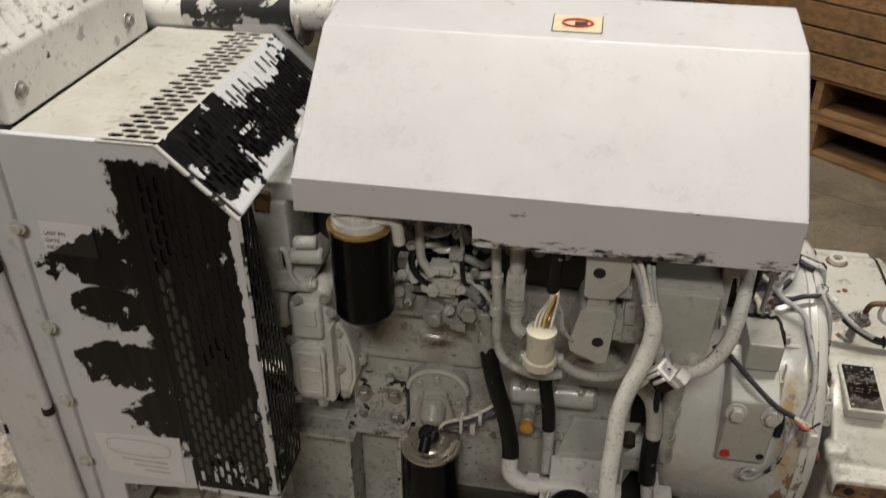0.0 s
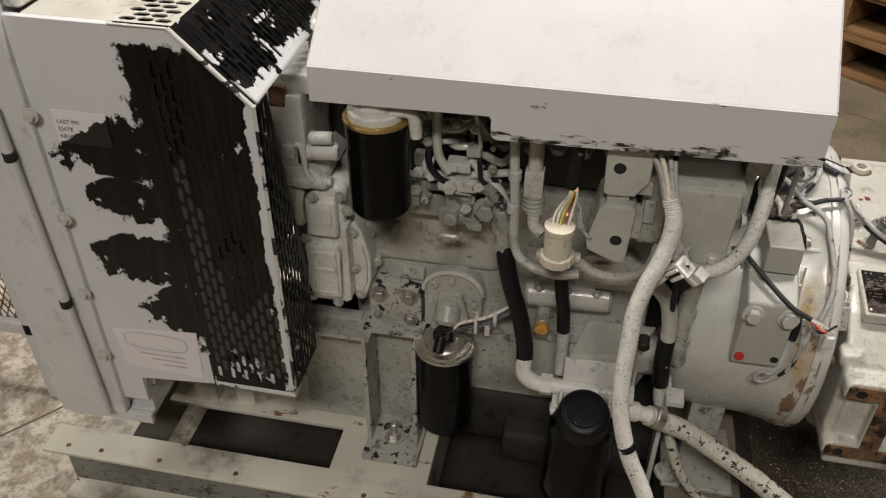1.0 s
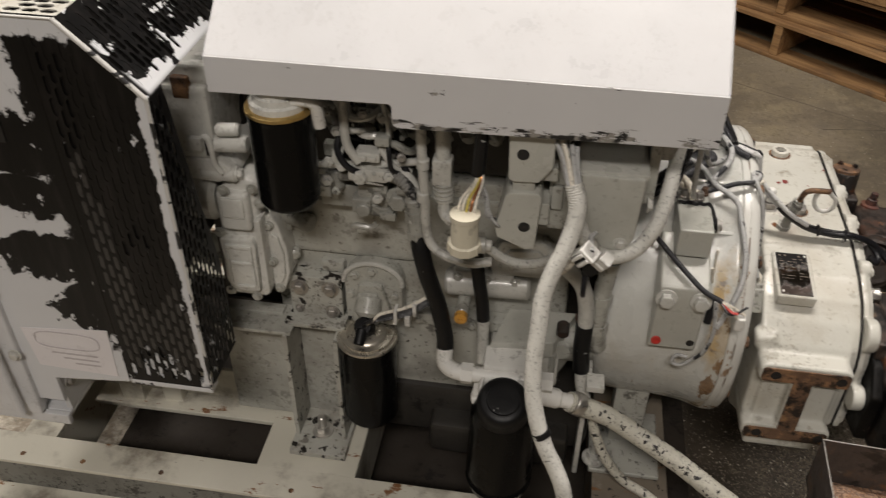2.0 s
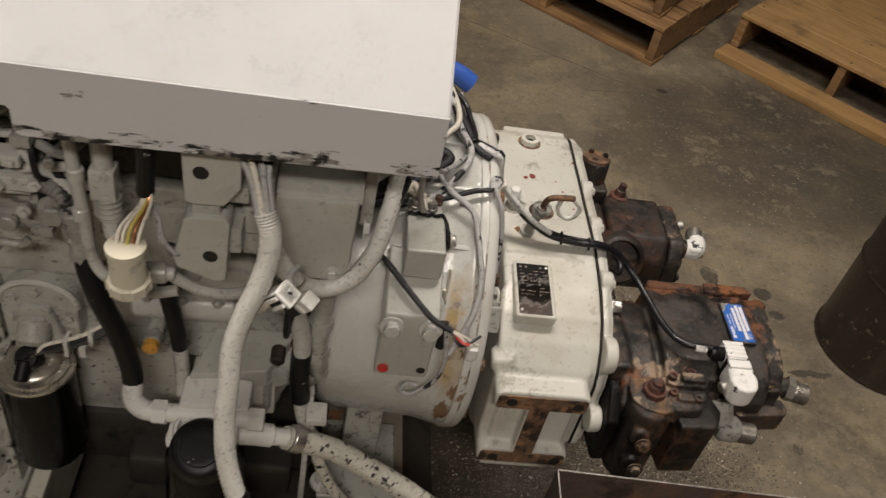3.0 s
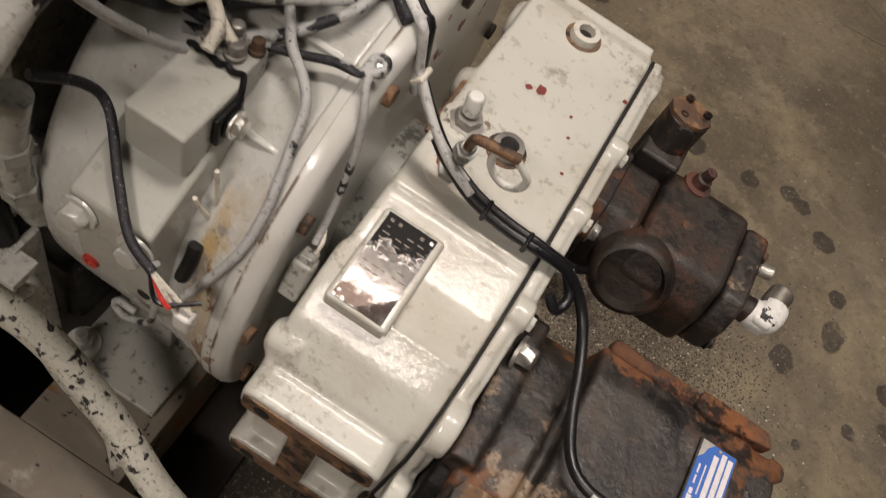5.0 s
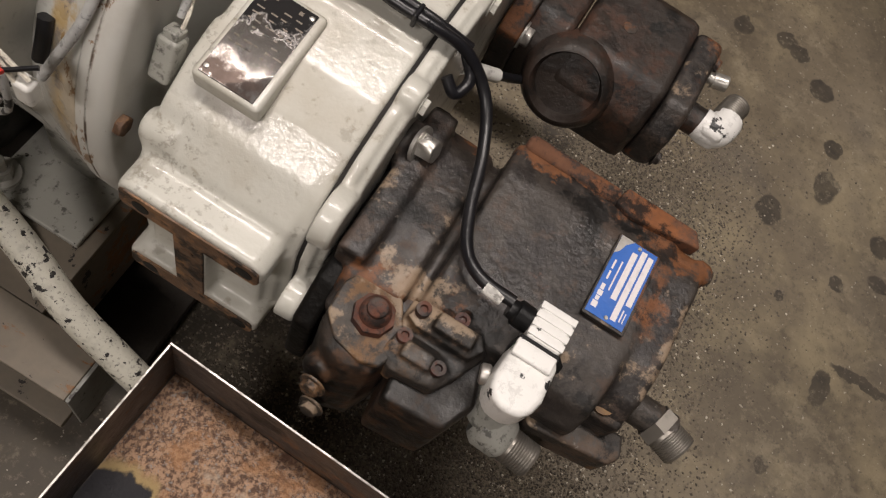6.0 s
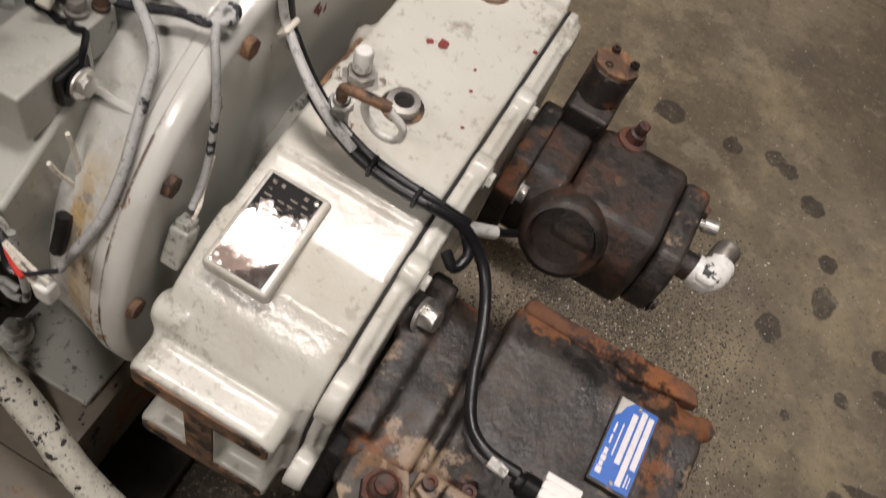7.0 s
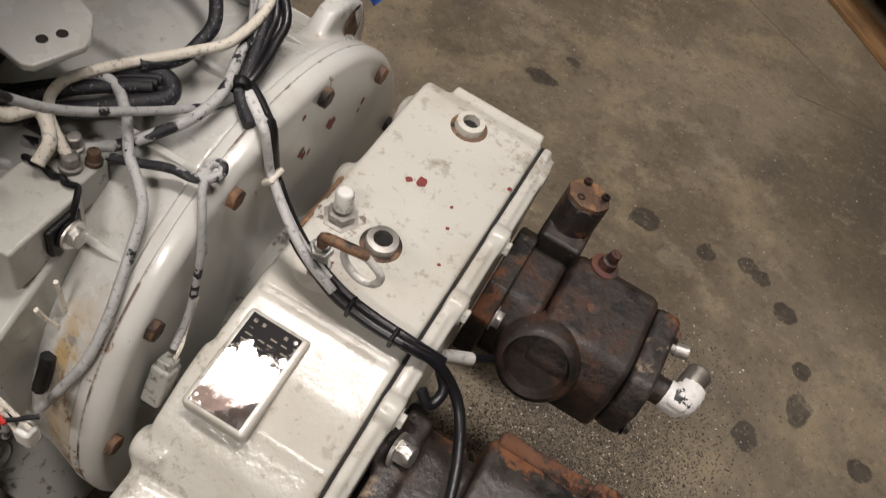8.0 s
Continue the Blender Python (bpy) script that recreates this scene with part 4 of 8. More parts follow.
    prism(bm, [(-0.776, 0.728), (-0.606, 0.745), (-0.612, 0.628), (-0.765, 0.635)], "y", FRONT - 0.0015, FRONT - 0.0003, 0)
    lab = part("caution_label", bm, M_PAPER, t, "faded whitish warning label", 0)
    bm = B()
    ring = [(-0.692 + 0.062 * math.copysign(abs(math.cos(a)) ** 0.6, math.cos(a)), FRONT - 0.002, 0.707 + 0.02 * math.copysign(abs(math.sin(a)) ** 0.6, math.sin(a))) for a in [2 * math.pi * i / 40 for i in range(41)]]
    sweep(bm, ring, 0.0012, 4, 1)
    part("oval_frame", bm, M_INK_PALE, lab)
    for k in range(3):
        bm = B()
        box(bm, (-0.73 + 0.02 * k, FRONT - 0.002, 0.672 - k * 0.012), (-0.64, FRONT - 0.0014, 0.676 - k * 0.012), 0)
        part("print_line", bm, M_INK_PALE, lab)
    settle(t, Vector((0.002, 0.031, 0.004)))


def text(parent, s, at, size, turn=(90, 0, 0), material=None):
    """Printed letters, laid as a thin mesh."""
    cu = bpy.data.curves.new("letters", "FONT")
    cu.body, cu.size = s, size
    cu.extrude = 0.0001
    tmp = bpy.data.objects.new("letters", cu)
    scene.collection.objects.link(tmp)
    me = bpy.data.meshes.new_from_object(tmp.evaluated_get(bpy.context.evaluated_depsgraph_get()))
    bpy.data.objects.remove(tmp)
    me.name = "letters"
    me.transform(pose(*at, *turn))
    me.materials.clear()
    me.materials.append(material or M_INK)
    ob = new("letters", me)
    ob.parent = parent
    return ob


def torn_paper():
    """Label paper whose lower right part is covered by black coating."""
    n = Nodes("torn_label_paper")
    x, z = n.axis(0), n.axis(2)
    w = n.op("SUBTRACT", n.noise(40, 7, 0.6), 0.5)
    d = n.op("ADD", n.op("ADD", n.op("MULTIPLY", n.op("SUBTRACT", x, -0.715), 0.55), n.op("SUBTRACT", 1.152, z)), n.op("MULTIPLY", w, 0.035))
    f = n.step(d, 0.0, 0.002)
    c = n.mix(f, (0.72, 0.70, 0.71), (0.008, 0.008, 0.008))
    return n.done(c, 0.5)


M_PAPER_TORN = torn_paper()
M_EDGE = chipped_black("chipped_edge_paint", 0.47)
radiator()


def intake_pipe():
    t = thing("coolant_pipe", (-0.88, 0.43, 1.34), "white pipe with flaking black sleeve above the radiator", "pipe")
    bm = B()
    rod(bm, (-0.87, 0.43, 1.335), (-0.71, 0.43, 1.345), 0.038, 0.003, 28)
    part("pipe", bm, M_WHITE, t)
    bm = B()
    rod(bm, (-0.72, 0.43, 1.345), (-0.50, 0.43, 1.357), 0.041, 0.004, 28)
    part("sleeve", bm, M_CHIPPED, t, "flaking black rubber sleeve")
    bm = B()
    rod(bm, (-0.51, 0.43, 1.357), (-0.36, 0.43, 1.362), 0.038, 0.003, 28)
    part("pipe_end", bm, M_WHITE, t)
    for x in (-0.865, -0.495):
        bm = B()
        rod(bm, (x, 0.43, 1.336), (x + 0.014, 0.43, 1.337), 0.045, 0.003, 28)
        part("clamp", bm, M_STEEL_DIRTY, t)
    bm = B()
    box(bm, (-0.945, 0.385, 1.28), (-0.86, 0.475, 1.38), 0.01)
    part("elbow_block", bm, M_WHITE, t)
    settle(t)


intake_pipe()


def mesh_guard():
    """A guard of expanded metal beside the radiator."""
    t = thing("mesh_guard", (-1.36, 0.3, 0), "grey guard with wire mesh beside the radiator", "guard")
    for x0, x1, z0, z1 in ((-1.36, -1.30, 0.0, 1.05), (-1.75, -1.70, 0.0, 1.05), (-1.72, -1.32, 0.24, 0.28), (-1.72, -1.32, 1.0, 1.04)):
        bm = B()
        box(bm, (x0, 0.30, z0), (x1, 0.34, z1), 0.003)
        part("frame_bar", bm, M_PANEL, t)
    bm = B()
    step, n = 0.022, 45
    for k in range(-20, 40):
        for s in (1, -1):
            a = -1.72 + k * step
            p, q = (a, 0.28), (a + s * 0.36, 1.0)
            if s < 0:
                p, q = (a + 0.36, 0.28), (a, 1.0)
            pts = []
            for f in np.linspace(0, 1, 2):
                pts.append((p[0] + f * (q[0] - p[0]), p[1] + f * (q[1] - p[1])))
            lo, hi = sorted((pts[0][0], pts[1][0]))
            f0 = max(0.0, min(1.0, (-1.72 - pts[0][0]) / (pts[1][0] - pts[0][0])))
            f1 = max(0.0, min(1.0, (-1.32 - pts[0][0]) / (pts[1][0] - pts[0][0])))
            f0, f1 = sorted((f0, f1))
            if f1 - f0 < 0.01:
                continue
            A = (pts[0][0] + f0 * (pts[1][0] - pts[0][0]), 0.32, 0.28 + f0 * 0.72)
            C = (pts[0][0] + f1 * (pts[1][0] - pts[0][0]), 0.322, 0.28 + f1 * 0.72)
            rod(bm, A, C, 0.002, 0, 4)
    part("wire_mesh", bm, M_RUSTY, t, "brownish expanded wire mesh")


mesh_guard()


# ---- hood ----
def hood():
    t = thing("engine_hood", (0.0, 0.3, 1.16), "light grey sheet-metal hood over the engine", "hood")
    P = [(0.0, 1.237), (0.215, 1.408), (0.37, 1.430), (0.585, 1.237)]

    def shell(name, outline, label=""):
        bm = B()
        prism(bm, outline, "x", -0.38, 0.38, 0.004)
        return part(name, bm, M_HOOD, t, label)
    # one bent sheet: closed outline with thickness
    out = [*P, (0.585, 1.15)]
    inn = [(0.579, 1.15), (0.579, 1.234), (0.3675, 1.424), (0.2165, 1.402), (0.007, 1.236)]
    shell("sheet", out + inn)
    bm = B()
    prism(bm, [(-0.38, 1.178), (-0.101, 1.182), (-0.097, 1.178), (-0.097, 1.148), (-0.088, 1.143), (0.38, 1.152), (0.38, 1.2372), (-0.38, 1.2372)], "y", 0.0, 0.006, 0.0012)
    part("lip", bm, M_LIP, t, "hood lip with scraped dirty edge")
    # warning sticker on the top
    bm = B()
    m = pose(0.03, 0.262, 1.4162, 8, 0, 0)
    box(bm, (-0.04, -0.028, 0), (0.04, 0.028, 0.001), 0, m)
    st = part("sticker", bm, M_STICKER, t, "cream warning sticker with red mark")
    bm = B()
    ring = [m @ Vector((0.024 * math.cos(a), 0.013 * math.sin(a), 0.0018)) for a in [2 * math.pi * i / 24 for i in range(25)]]
    sweep(bm, ring, 0.0022, 5, 1)
    part("red_mark", bm, M_RED, st)
    bm = B()
    box(bm, (-0.004, -0.008, 0.001), (0.016, 0.006, 0.0025), 0.0005, m)
    part("dark_mark", bm, M_INK, st)
    bm = B()
    for a, b in (((-0.04, -0.029), (-0.0385, 0.029)), ((0.0385, -0.029), (0.04, 0.029))):
        box(bm, (*a, 0.001), (*b, 0.0018), 0, m)
    part("sticker_border", bm, M_INK, st)
    settle(t)


def lip_paint():
    n = Nodes("scraped_lip_paint")
    z = n.axis(2)
    x = n.axis(0)
    low = n.op("SUBTRACT", z, n.map(x, -0.09, 0.38, 1.143, 1.152))
    near = n.op("SUBTRACT", 1.0, n.step(low, 0.004, 0.030))
    strokes = n.noise(19, 9, 0.70, stretch=(0.6, 1, 2.9))
    f = n.step(n.op("ADD", strokes, n.op("MULTIPLY", near, 0.16)), 0.64, 0.655)
    c = n.mix(f, n.mix(n.noise(5), (0.55, 0.548, 0.555), (0.65, 0.648, 0.65)), n.mix(n.step(n.noise(55, 6, off=4), 0.46, 0.56), (0.012, 0.011, 0.010), (0.26, 0.245, 0.22)))
    return n.done(c, n.map(f, 0, 1, 0.38, 0.6), 0.0, n.op("MULTIPLY", f, -1.0), 0.3, 0.002)


M_LIP = lip_paint()
M_STICKER = paint("sticker_cream", (0.70, 0.60, 0.40), 0.4, 0.15, chips=0.84, bumpy=0.02)
hood()


# ---- engine ----
def engine():
    t = thing("diesel_engine", (-0.05, 0.42, RAIL), "grey-painted greasy diesel engine with pipes and fittings", "engine")

    def p(name, fn, mat=M_ENGINE, label="", parent=None, smooth=35):
        bm = B()
        fn(bm)
        return part(name, bm, mat, parent or t, label, smooth)

    # block, head and sump
    p("block", lambda b: (box(b, (-0.40, 0.185, 0.62), (0.205, 0.62, 0.935), 0.012), box(b, (-0.36, 0.172, 0.74), (-0.09, 0.20, 0.875), 0.018), box(b, (-0.088, 0.178, 0.76), (0.195, 0.20, 0.90), 0.008)))
    # near-black head: shade under the hood put into its colour, with grime
    p("cylinder_head", lambda b: (box(b, (-0.38, 0.20, 0.94), (0.30, 0.58, 1.12), 0.01), box(b, (-0.36, 0.24, 1.12), (0.28, 0.54, 1.22), 0.03)), M_SHADE_GRIME, "cylinder head darkened for grime and hood shade")
    # two boxes added to look dark where the gaps are only shaded
    p("rear_shade_filler", lambda b: box(b, (0.206, 0.30, 0.42), (0.268, 0.58, 0.935), 0.004), M_SHADE_GRIME, "added dark box for the shaded gap before the bell housing")
    p("front_shade_filler", lambda b: box(b, (-0.535, 0.24, 0.56), (-0.405, 0.55, 1.20), 0.005), M_SHADE_GRIME)
    # sump and pan: darker paints carry the shade low on the engine
    p("sump", lambda b: (box(b, (-0.40, 0.20, 0.40), (0.205, 0.60, 0.62), 0.02), box(b, (-0.22, 0.165, 0.36), (0.05, 0.22, 0.60), 0.01), box(b, (-0.23, 0.158, 0.595), (0.20, 0.2, 0.625), 0.006)), M_ENGINE_DIRTY)
    p("sump_pan", lambda b: (box(b, (-0.24, 0.150, 0.275), (0.28, 0.56, 0.425), 0.02), box(b, (-0.06, 0.10, 0.27), (0.24, 0.18, 0.36), 0.015)), M_SHADE_GRIME, "sump pan darkened for oil and shade")
    p("sump_plug", lambda b: bolt(b, (-0.118, 0.165, 0.39), (0, -1, 0), 0.012), M_STEEL_DIRTY)
    p("sump_plug", lambda b: bolt(b, (-0.02, 0.165, 0.40), (0, -1, 0), 0.009), M_STEEL_DIRTY)
    # ledge along the block
    for k in range(8):
        x = -0.20 + k * 0.055
        p("flange_bolt", lambda b: bolt(b, (x, 0.157, 0.61), (0, -1, 0), 0.007))
    # timing end: stacked castings
    p("water_outlet", lambda b: (box(b, (-0.520, 0.10, 0.985), (-0.432, 0.30, 1.13), 0.014), prism(b, [(-0.52, 0.985), (-0.505, 0.945), (-0.44, 0.94), (-0.405, 0.95), (-0.405, 0.968), (-0.432, 0.99)], "y", 0.098, 0.28, 0.008),
                                 prism(b, [(-0.515, 1.13), (-0.49, 1.165), (-0.42, 1.165), (-0.41, 1.125)], "y", 0.11, 0.28, 0.008)), M_TIMING)
    p("outlet_pad", lambda b: box(b, (-0.478, 0.090, 1.008), (-0.453, 0.104, 1.035), 0.004), M_TIMING)
    p("outlet_loop", lambda b: sweep(b, [(-0.449, 0.094, 1.038), (-0.441, 0.092, 1.036), (-0.437, 0.092, 1.015), (-0.436, 0.094, 0.985), (-0.426, 0.096, 0.965)], 0.0055, 10), M_TIMING)
    p("loop_slot", lambda b: box(b, (-0.4495, 0.0955, 0.998), (-0.4425, 0.0995, 1.033), 0.001), M_DARK, "dark slot")
    p("outlet_stub", lambda b: (rod(b, (-0.437, 0.11, 1.017), (-0.377, 0.11, 1.022), 0.0155, 0.004, 20), rod(b, (-0.428, 0.105, 1.048), (-0.385, 0.105, 1.052), 0.012, 0.004, 16)), M_TIMING)
    p("lower_stub", lambda b: (rod(b, (-0.47, 0.112, 0.957), (-0.405, 0.112, 0.957), 0.0165, 0.004, 20), bolt(b, (-0.405, 0.112, 0.957), (1, 0, 0), 0.010)), M_TIMING)
    p("outlet_gasket", lambda b: box(b, (-0.492, 0.098, 1.105), (-0.462, 0.13, 1.145), 0.004), M_RUSTY, "rust-stained flange")
    p("belt_idler", lambda b: lathe(b, (-0.515, 0.145, 0.888), (1, 0, 0), [(0, 0.046), (0.01, 0.052), (0.05, 0.052), (0.06, 0.042)], 28), M_TIMING)
    def c(name, fn, mat, voxel=0.0032, rounds=4):
        bm = B()
        fn(bm)
        return cast(name, bm, mat, t, "", voxel, rounds)
    c("timing_cover", lambda b: prism(b, [(-0.455, 0.665), (-0.468, 0.70), (-0.462, 0.80), (-0.452, 0.90), (-0.44, 0.935), (-0.395, 0.95), (-0.372, 0.94), (-0.378, 0.86), (-0.372, 0.80), (-0.372, 0.69), (-0.385, 0.665)], "y", 0.112, 0.42, 0.010), M_TIMING)
    p("cover_boss", lambda b: (box(b, (-0.450, 0.096, 0.836), (-0.388, 0.13, 0.922), 0.010, seg=3), box(b, (-0.441, 0.092, 0.868), (-0.397, 0.10, 0.912), 0.006)), M_TIMING)
    p("cover_boss", lambda b: (prism(b, [(-0.460, 0.815), (-0.458, 0.79), (-0.452, 0.70), (-0.437, 0.686), (-0.392, 0.688), (-0.388, 0.80), (-0.394, 0.818)], "y", 0.098, 0.13, 0.007),), M_TIMING)
    for lo, hi in (((-0.447, 0.0935, 0.795), (-0.396, 0.10, 0.804)), ((-0.442, 0.0935, 0.757), (-0.396, 0.10, 0.764)), ((-0.436, 0.0935, 0.700), (-0.398, 0.10, 0.707)), ((-0.402, 0.0935, 0.704), (-0.396, 0.10, 0.796)), ((-0.449, 0.0935, 0.707), (-0.443, 0.10, 0.796))):
        p("boss_rib", lambda b: box(b, lo, hi, 0.002), M_TIMING)
    p("cover_rib", lambda b: prism(b, [(-0.385, 0.862), (-0.372, 0.865), (-0.372, 0.69), (-0.385, 0.68)], "y", 0.098, 0.14, 0.003), M_TIMING)
    p("cover_flange", lambda b: (prism(b, [(-0.374, 0.668), (-0.376, 0.85), (-0.366, 0.862), (-0.352, 0.838), (-0.338, 0.78), (-0.338, 0.72), (-0.350, 0.68), (-0.362, 0.664)], "y", 0.128, 0.20, 0.006),), M_TIMING)
    p("flange_plate", lambda b: prism(b, [(-0.364, 0.70), (-0.364, 0.82), (-0.352, 0.81), (-0.344, 0.77), (-0.346, 0.72), (-0.356, 0.695)], "y", 0.122, 0.13, 0.002), M_TIMING)
    for x, y, z in ((-0.368, 0.127, 0.835), (-0.366, 0.120, 0.755), (-0.362, 0.127, 0.682), (-0.40, 0.098, 0.68), (-0.455, 0.105, 0.682), (-0.456, 0.105, 0.825), (-0.38, 0.105, 0.93), (-0.43, 0.094, 0.93), (-0.37, 0.105, 0.90)):
        p("cover_bolt", lambda b: bolt(b, (x, y, z), (0, -1, 0), 0.0075))
    p("dark_stub", lambda b: (rod(b, (-0.36, 0.175, 0.83), (-0.298, 0.15, 0.832), 0.014, 0.003), rod(b, (-0.31, 0.155, 0.832), (-0.29, 0.147, 0.833), 0.018, 0.003), box(b, (-0.37, 0.16, 0.80), (-0.335, 0.19, 0.86), 0.006)), M_ENGINE_DIRTY)
    p("block_boss", lambda b: box(b, (-0.288, 0.168, 0.700), (-0.240, 0.19, 0.728), 0.007), M_ENGINE_CHIPPED)
    p("block_plug", lambda b: rod(b, (-0.34, 0.175, 0.745), (-0.335, 0.155, 0.743), 0.012, 0.004))
    # front plate under the timing cover
    p("front_plate", lambda b: (box(b, (-0.515, 0.155, 0.275), (-0.36, 0.165, 0.555), 0.003), box(b, (-0.50, 0.09, 0.585), (-0.34, 0.175, 0.595), 0.003), box(b, (-0.49, 0.14, 0.55), (-0.37, 0.17, 0.60), 0.004)))
    # mount bracket with ribs and foot
    p("mount_plate", lambda b: (box(b, (-0.353, 0.15, 0.56), (-0.243, 0.20, 0.698), 0.005), box(b, (-0.36, 0.115, 0.590), (-0.235, 0.20, 0.600), 0.002)), M_ENGINE_CHIPPED, "engine mount with bare chipped paint")
    p("mount_rib", lambda b: box(b, (-0.357, 0.085, 0.287), (-0.347, 0.20, 0.59), 0.002), M_ENGINE_CHIPPED)
    p("mount_rib", lambda b: box(b, (-0.252, 0.085, 0.287), (-0.242, 0.20, 0.59), 0.002), M_ENGINE_CHIPPED)
    p("mount_back", lambda b: box(b, (-0.347, 0.165, 0.287), (-0.242, 0.178, 0.59), 0.002), M_ENGINE)
    p("mount_foot", lambda b: box(b, (-0.36, 0.04, 0.272), (-0.235, 0.20, 0.287), 0.003), M_ENGINE_CHIPPED)
    p("mount_nut", lambda b: (lathe(b, (-0.30, 0.105, 0.287), (0, 0, 1), [(0, 0.024), (0.004, 0.023)], 20), lathe(b, (-0.30, 0.105, 0.291), (0, 0, 1), [(0, 0.015), (0.014, 0.015)], 6), rod(b, (-0.30, 0.105, 0.30), (-0.30, 0.105, 0.335), 0.009, 0.002)), M_STEEL, "pale steel mount nut")
    for x, z, r in ((-0.330, 0.670, 0.013), (-0.267, 0.672, 0.013), (-0.266, 0.612, 0.011), (-0.335, 0.612, 0.007)):
        p("mount_bolt", lambda b: bolt(b, (x, 0.15, z), (0, -1, 0), r), M_STEEL_DIRTY)
    # round pump cover with an arched rim
    arch = [(-0.238, 0.60)] + [(-0.179 + 0.059 * math.cos(a), 0.697 + 0.050 * math.sin(a)) for a in [math.pi * (1 - i / 12) for i in range(13)]] + [(-0.120, 0.60)]
    p("pump_cover", lambda b: prism(b, arch, "y", 0.152, 0.19, 0.005))
    p("arched_rim", lambda b: sweep(b, [(x, 0.152, z) for x, z in arch[1:-1]], 0.0055, 8, 2), M_CAST)
    p("pump_nose", lambda b: (rod(b, (-0.185, 0.152, 0.670), (-0.187, 0.120, 0.635), 0.026, 0.008, 24), prism(b, [(-0.226, 0.60), (-0.205, 0.70), (-0.16, 0.70), (-0.132, 0.60)], "y", 0.140, 0.155, 0.005)))
    for x, z in ((-0.224, 0.668), (-0.135, 0.672), (-0.18, 0.728), (-0.215, 0.715)):
        p("cover_bolt", lambda b: bolt(b, (x, 0.152, z), (0, -1, 0), 0.0078))
    # injection pump cluster
    p("injection_pump", lambda b: (box(b, (-0.265, 0.14, 0.885), (-0.11, 0.19, 0.935), 0.006), box(b, (-0.19, 0.12, 0.885), (-0.135, 0.16, 0.955), 0.005), box(b, (-0.20, 0.112, 0.895), (-0.165, 0.14, 0.925), 0.004),
                                   rod(b, (-0.235, 0.15, 0.93), (-0.235, 0.15, 0.965), 0.018, 0.003), rod(b, (-0.178, 0.125, 0.905), (-0.178, 0.105, 0.905), 0.013, 0.002), box(b, (-0.15, 0.11, 0.885), (-0.12, 0.13, 0.90), 0.003),
                                   box(b, (-0.225, 0.12, 0.955), (-0.14, 0.17, 0.975), 0.005), rod(b, (-0.155, 0.14, 0.95), (-0.155, 0.14, 0.99), 0.012, 0.002)), M_ENGINE_DIRTY, "greasy grey injection pump")
    p("pump_plug", lambda b: bolt(b, (-0.114, 0.12, 0.930), (0, -1, 0), 0.017, 0.016), M_ENGINE_DIRTY)
    p("banjo_bolt", lambda b: (bolt(b, (-0.177, 0.105, 0.984), (0, -1, 0), 0.013, 0.014), box(b, (-0.20, 0.10, 0.972), (-0.13, 0.115, 0.996), 0.004)), M_CAST)
    p("drain_pipe", lambda b: sweep(b, [(-0.155, 0.115, 0.875), (-0.165, 0.11, 0.868), (-0.195, 0.11, 0.868), (-0.20, 0.112, 0.855)], 0.006))
    for pts, r in (([(-0.20, 0.10, 1.17), (-0.20, 0.10, 1.10), (-0.197, 0.10, 1.045), (-0.178, 0.10, 1.012)], 0.008), ([(-0.235, 0.12, 0.99), (-0.15, 0.12, 0.998), (-0.075, 0.12, 1.012)], 0.007),
                   ([(-0.25, 0.14, 1.10), (-0.22, 0.14, 1.09), (-0.15, 0.14, 1.085), (-0.12, 0.14, 1.06)], 0.006), ([(-0.14, 0.115, 1.14), (-0.128, 0.115, 1.06), (-0.14, 0.115, 1.02)], 0.004),
                   ([(-0.13, 0.12, 0.975), (-0.10, 0.115, 0.985), (-0.08, 0.11, 0.96), (-0.07, 0.105, 0.935)], 0.008), ([(-0.30, 0.13, 0.99), (-0.26, 0.125, 0.985), (-0.23, 0.12, 0.99)], 0.006)):
        p("fuel_pipe", lambda b: sweep(b, pts, r), M_CAST)
    p("braided_hose", lambda b: sweep(b, [(-0.145, 0.112, 0.985), (-0.11, 0.108, 0.98), (-0.085, 0.10, 0.955), (-0.078, 0.098, 0.935)], 0.011, 10, 12, 0.0015), M_HOSE_DARK)
    p("spring_hose", lambda b: sweep(b, [(-0.235, 0.145, 1.085), (-0.19, 0.14, 1.082), (-0.155, 0.138, 1.08)], 0.010, 10, 10, 0.003), M_HOSE_DARK)
    p("sensor_plug", lambda b: (box(b, (-0.185, 0.10, 1.012), (-0.142, 0.13, 1.03), 0.003), box(b, (-0.178, 0.094, 1.016), (-0.165, 0.10, 1.026), 0.002), box(b, (-0.160, 0.094, 1.016), (-0.148, 0.10, 1.026), 0.002)), M_CAST)
    p("relay", lambda b: (box(b, (-0.175, 0.15, 1.07), (-0.125, 0.19, 1.13), 0.006), box(b, (-0.165, 0.14, 1.10), (-0.14, 0.15, 1.125), 0.003)), M_ENGINE_DIRTY)
    # vertical pipes and sensor
    p("vertical_pipe", lambda b: sweep(b, [(-0.065, 0.07, 1.17), (-0.065, 0.07, 1.085), (-0.060, 0.07, 0.986), (-0.056, 0.07, 0.90), (-0.034, 0.06, 0.868), (0.02, 0.05, 0.858), (0.06, 0.055, 0.862)], 0.0085), M_CAST)
    for z in (1.03, 0.965):
        p("pipe_clip", lambda b: rod(b, (-0.0625, 0.07, z), (-0.0622, 0.07, z + 0.02), 0.011, 0.002), M_CAST)
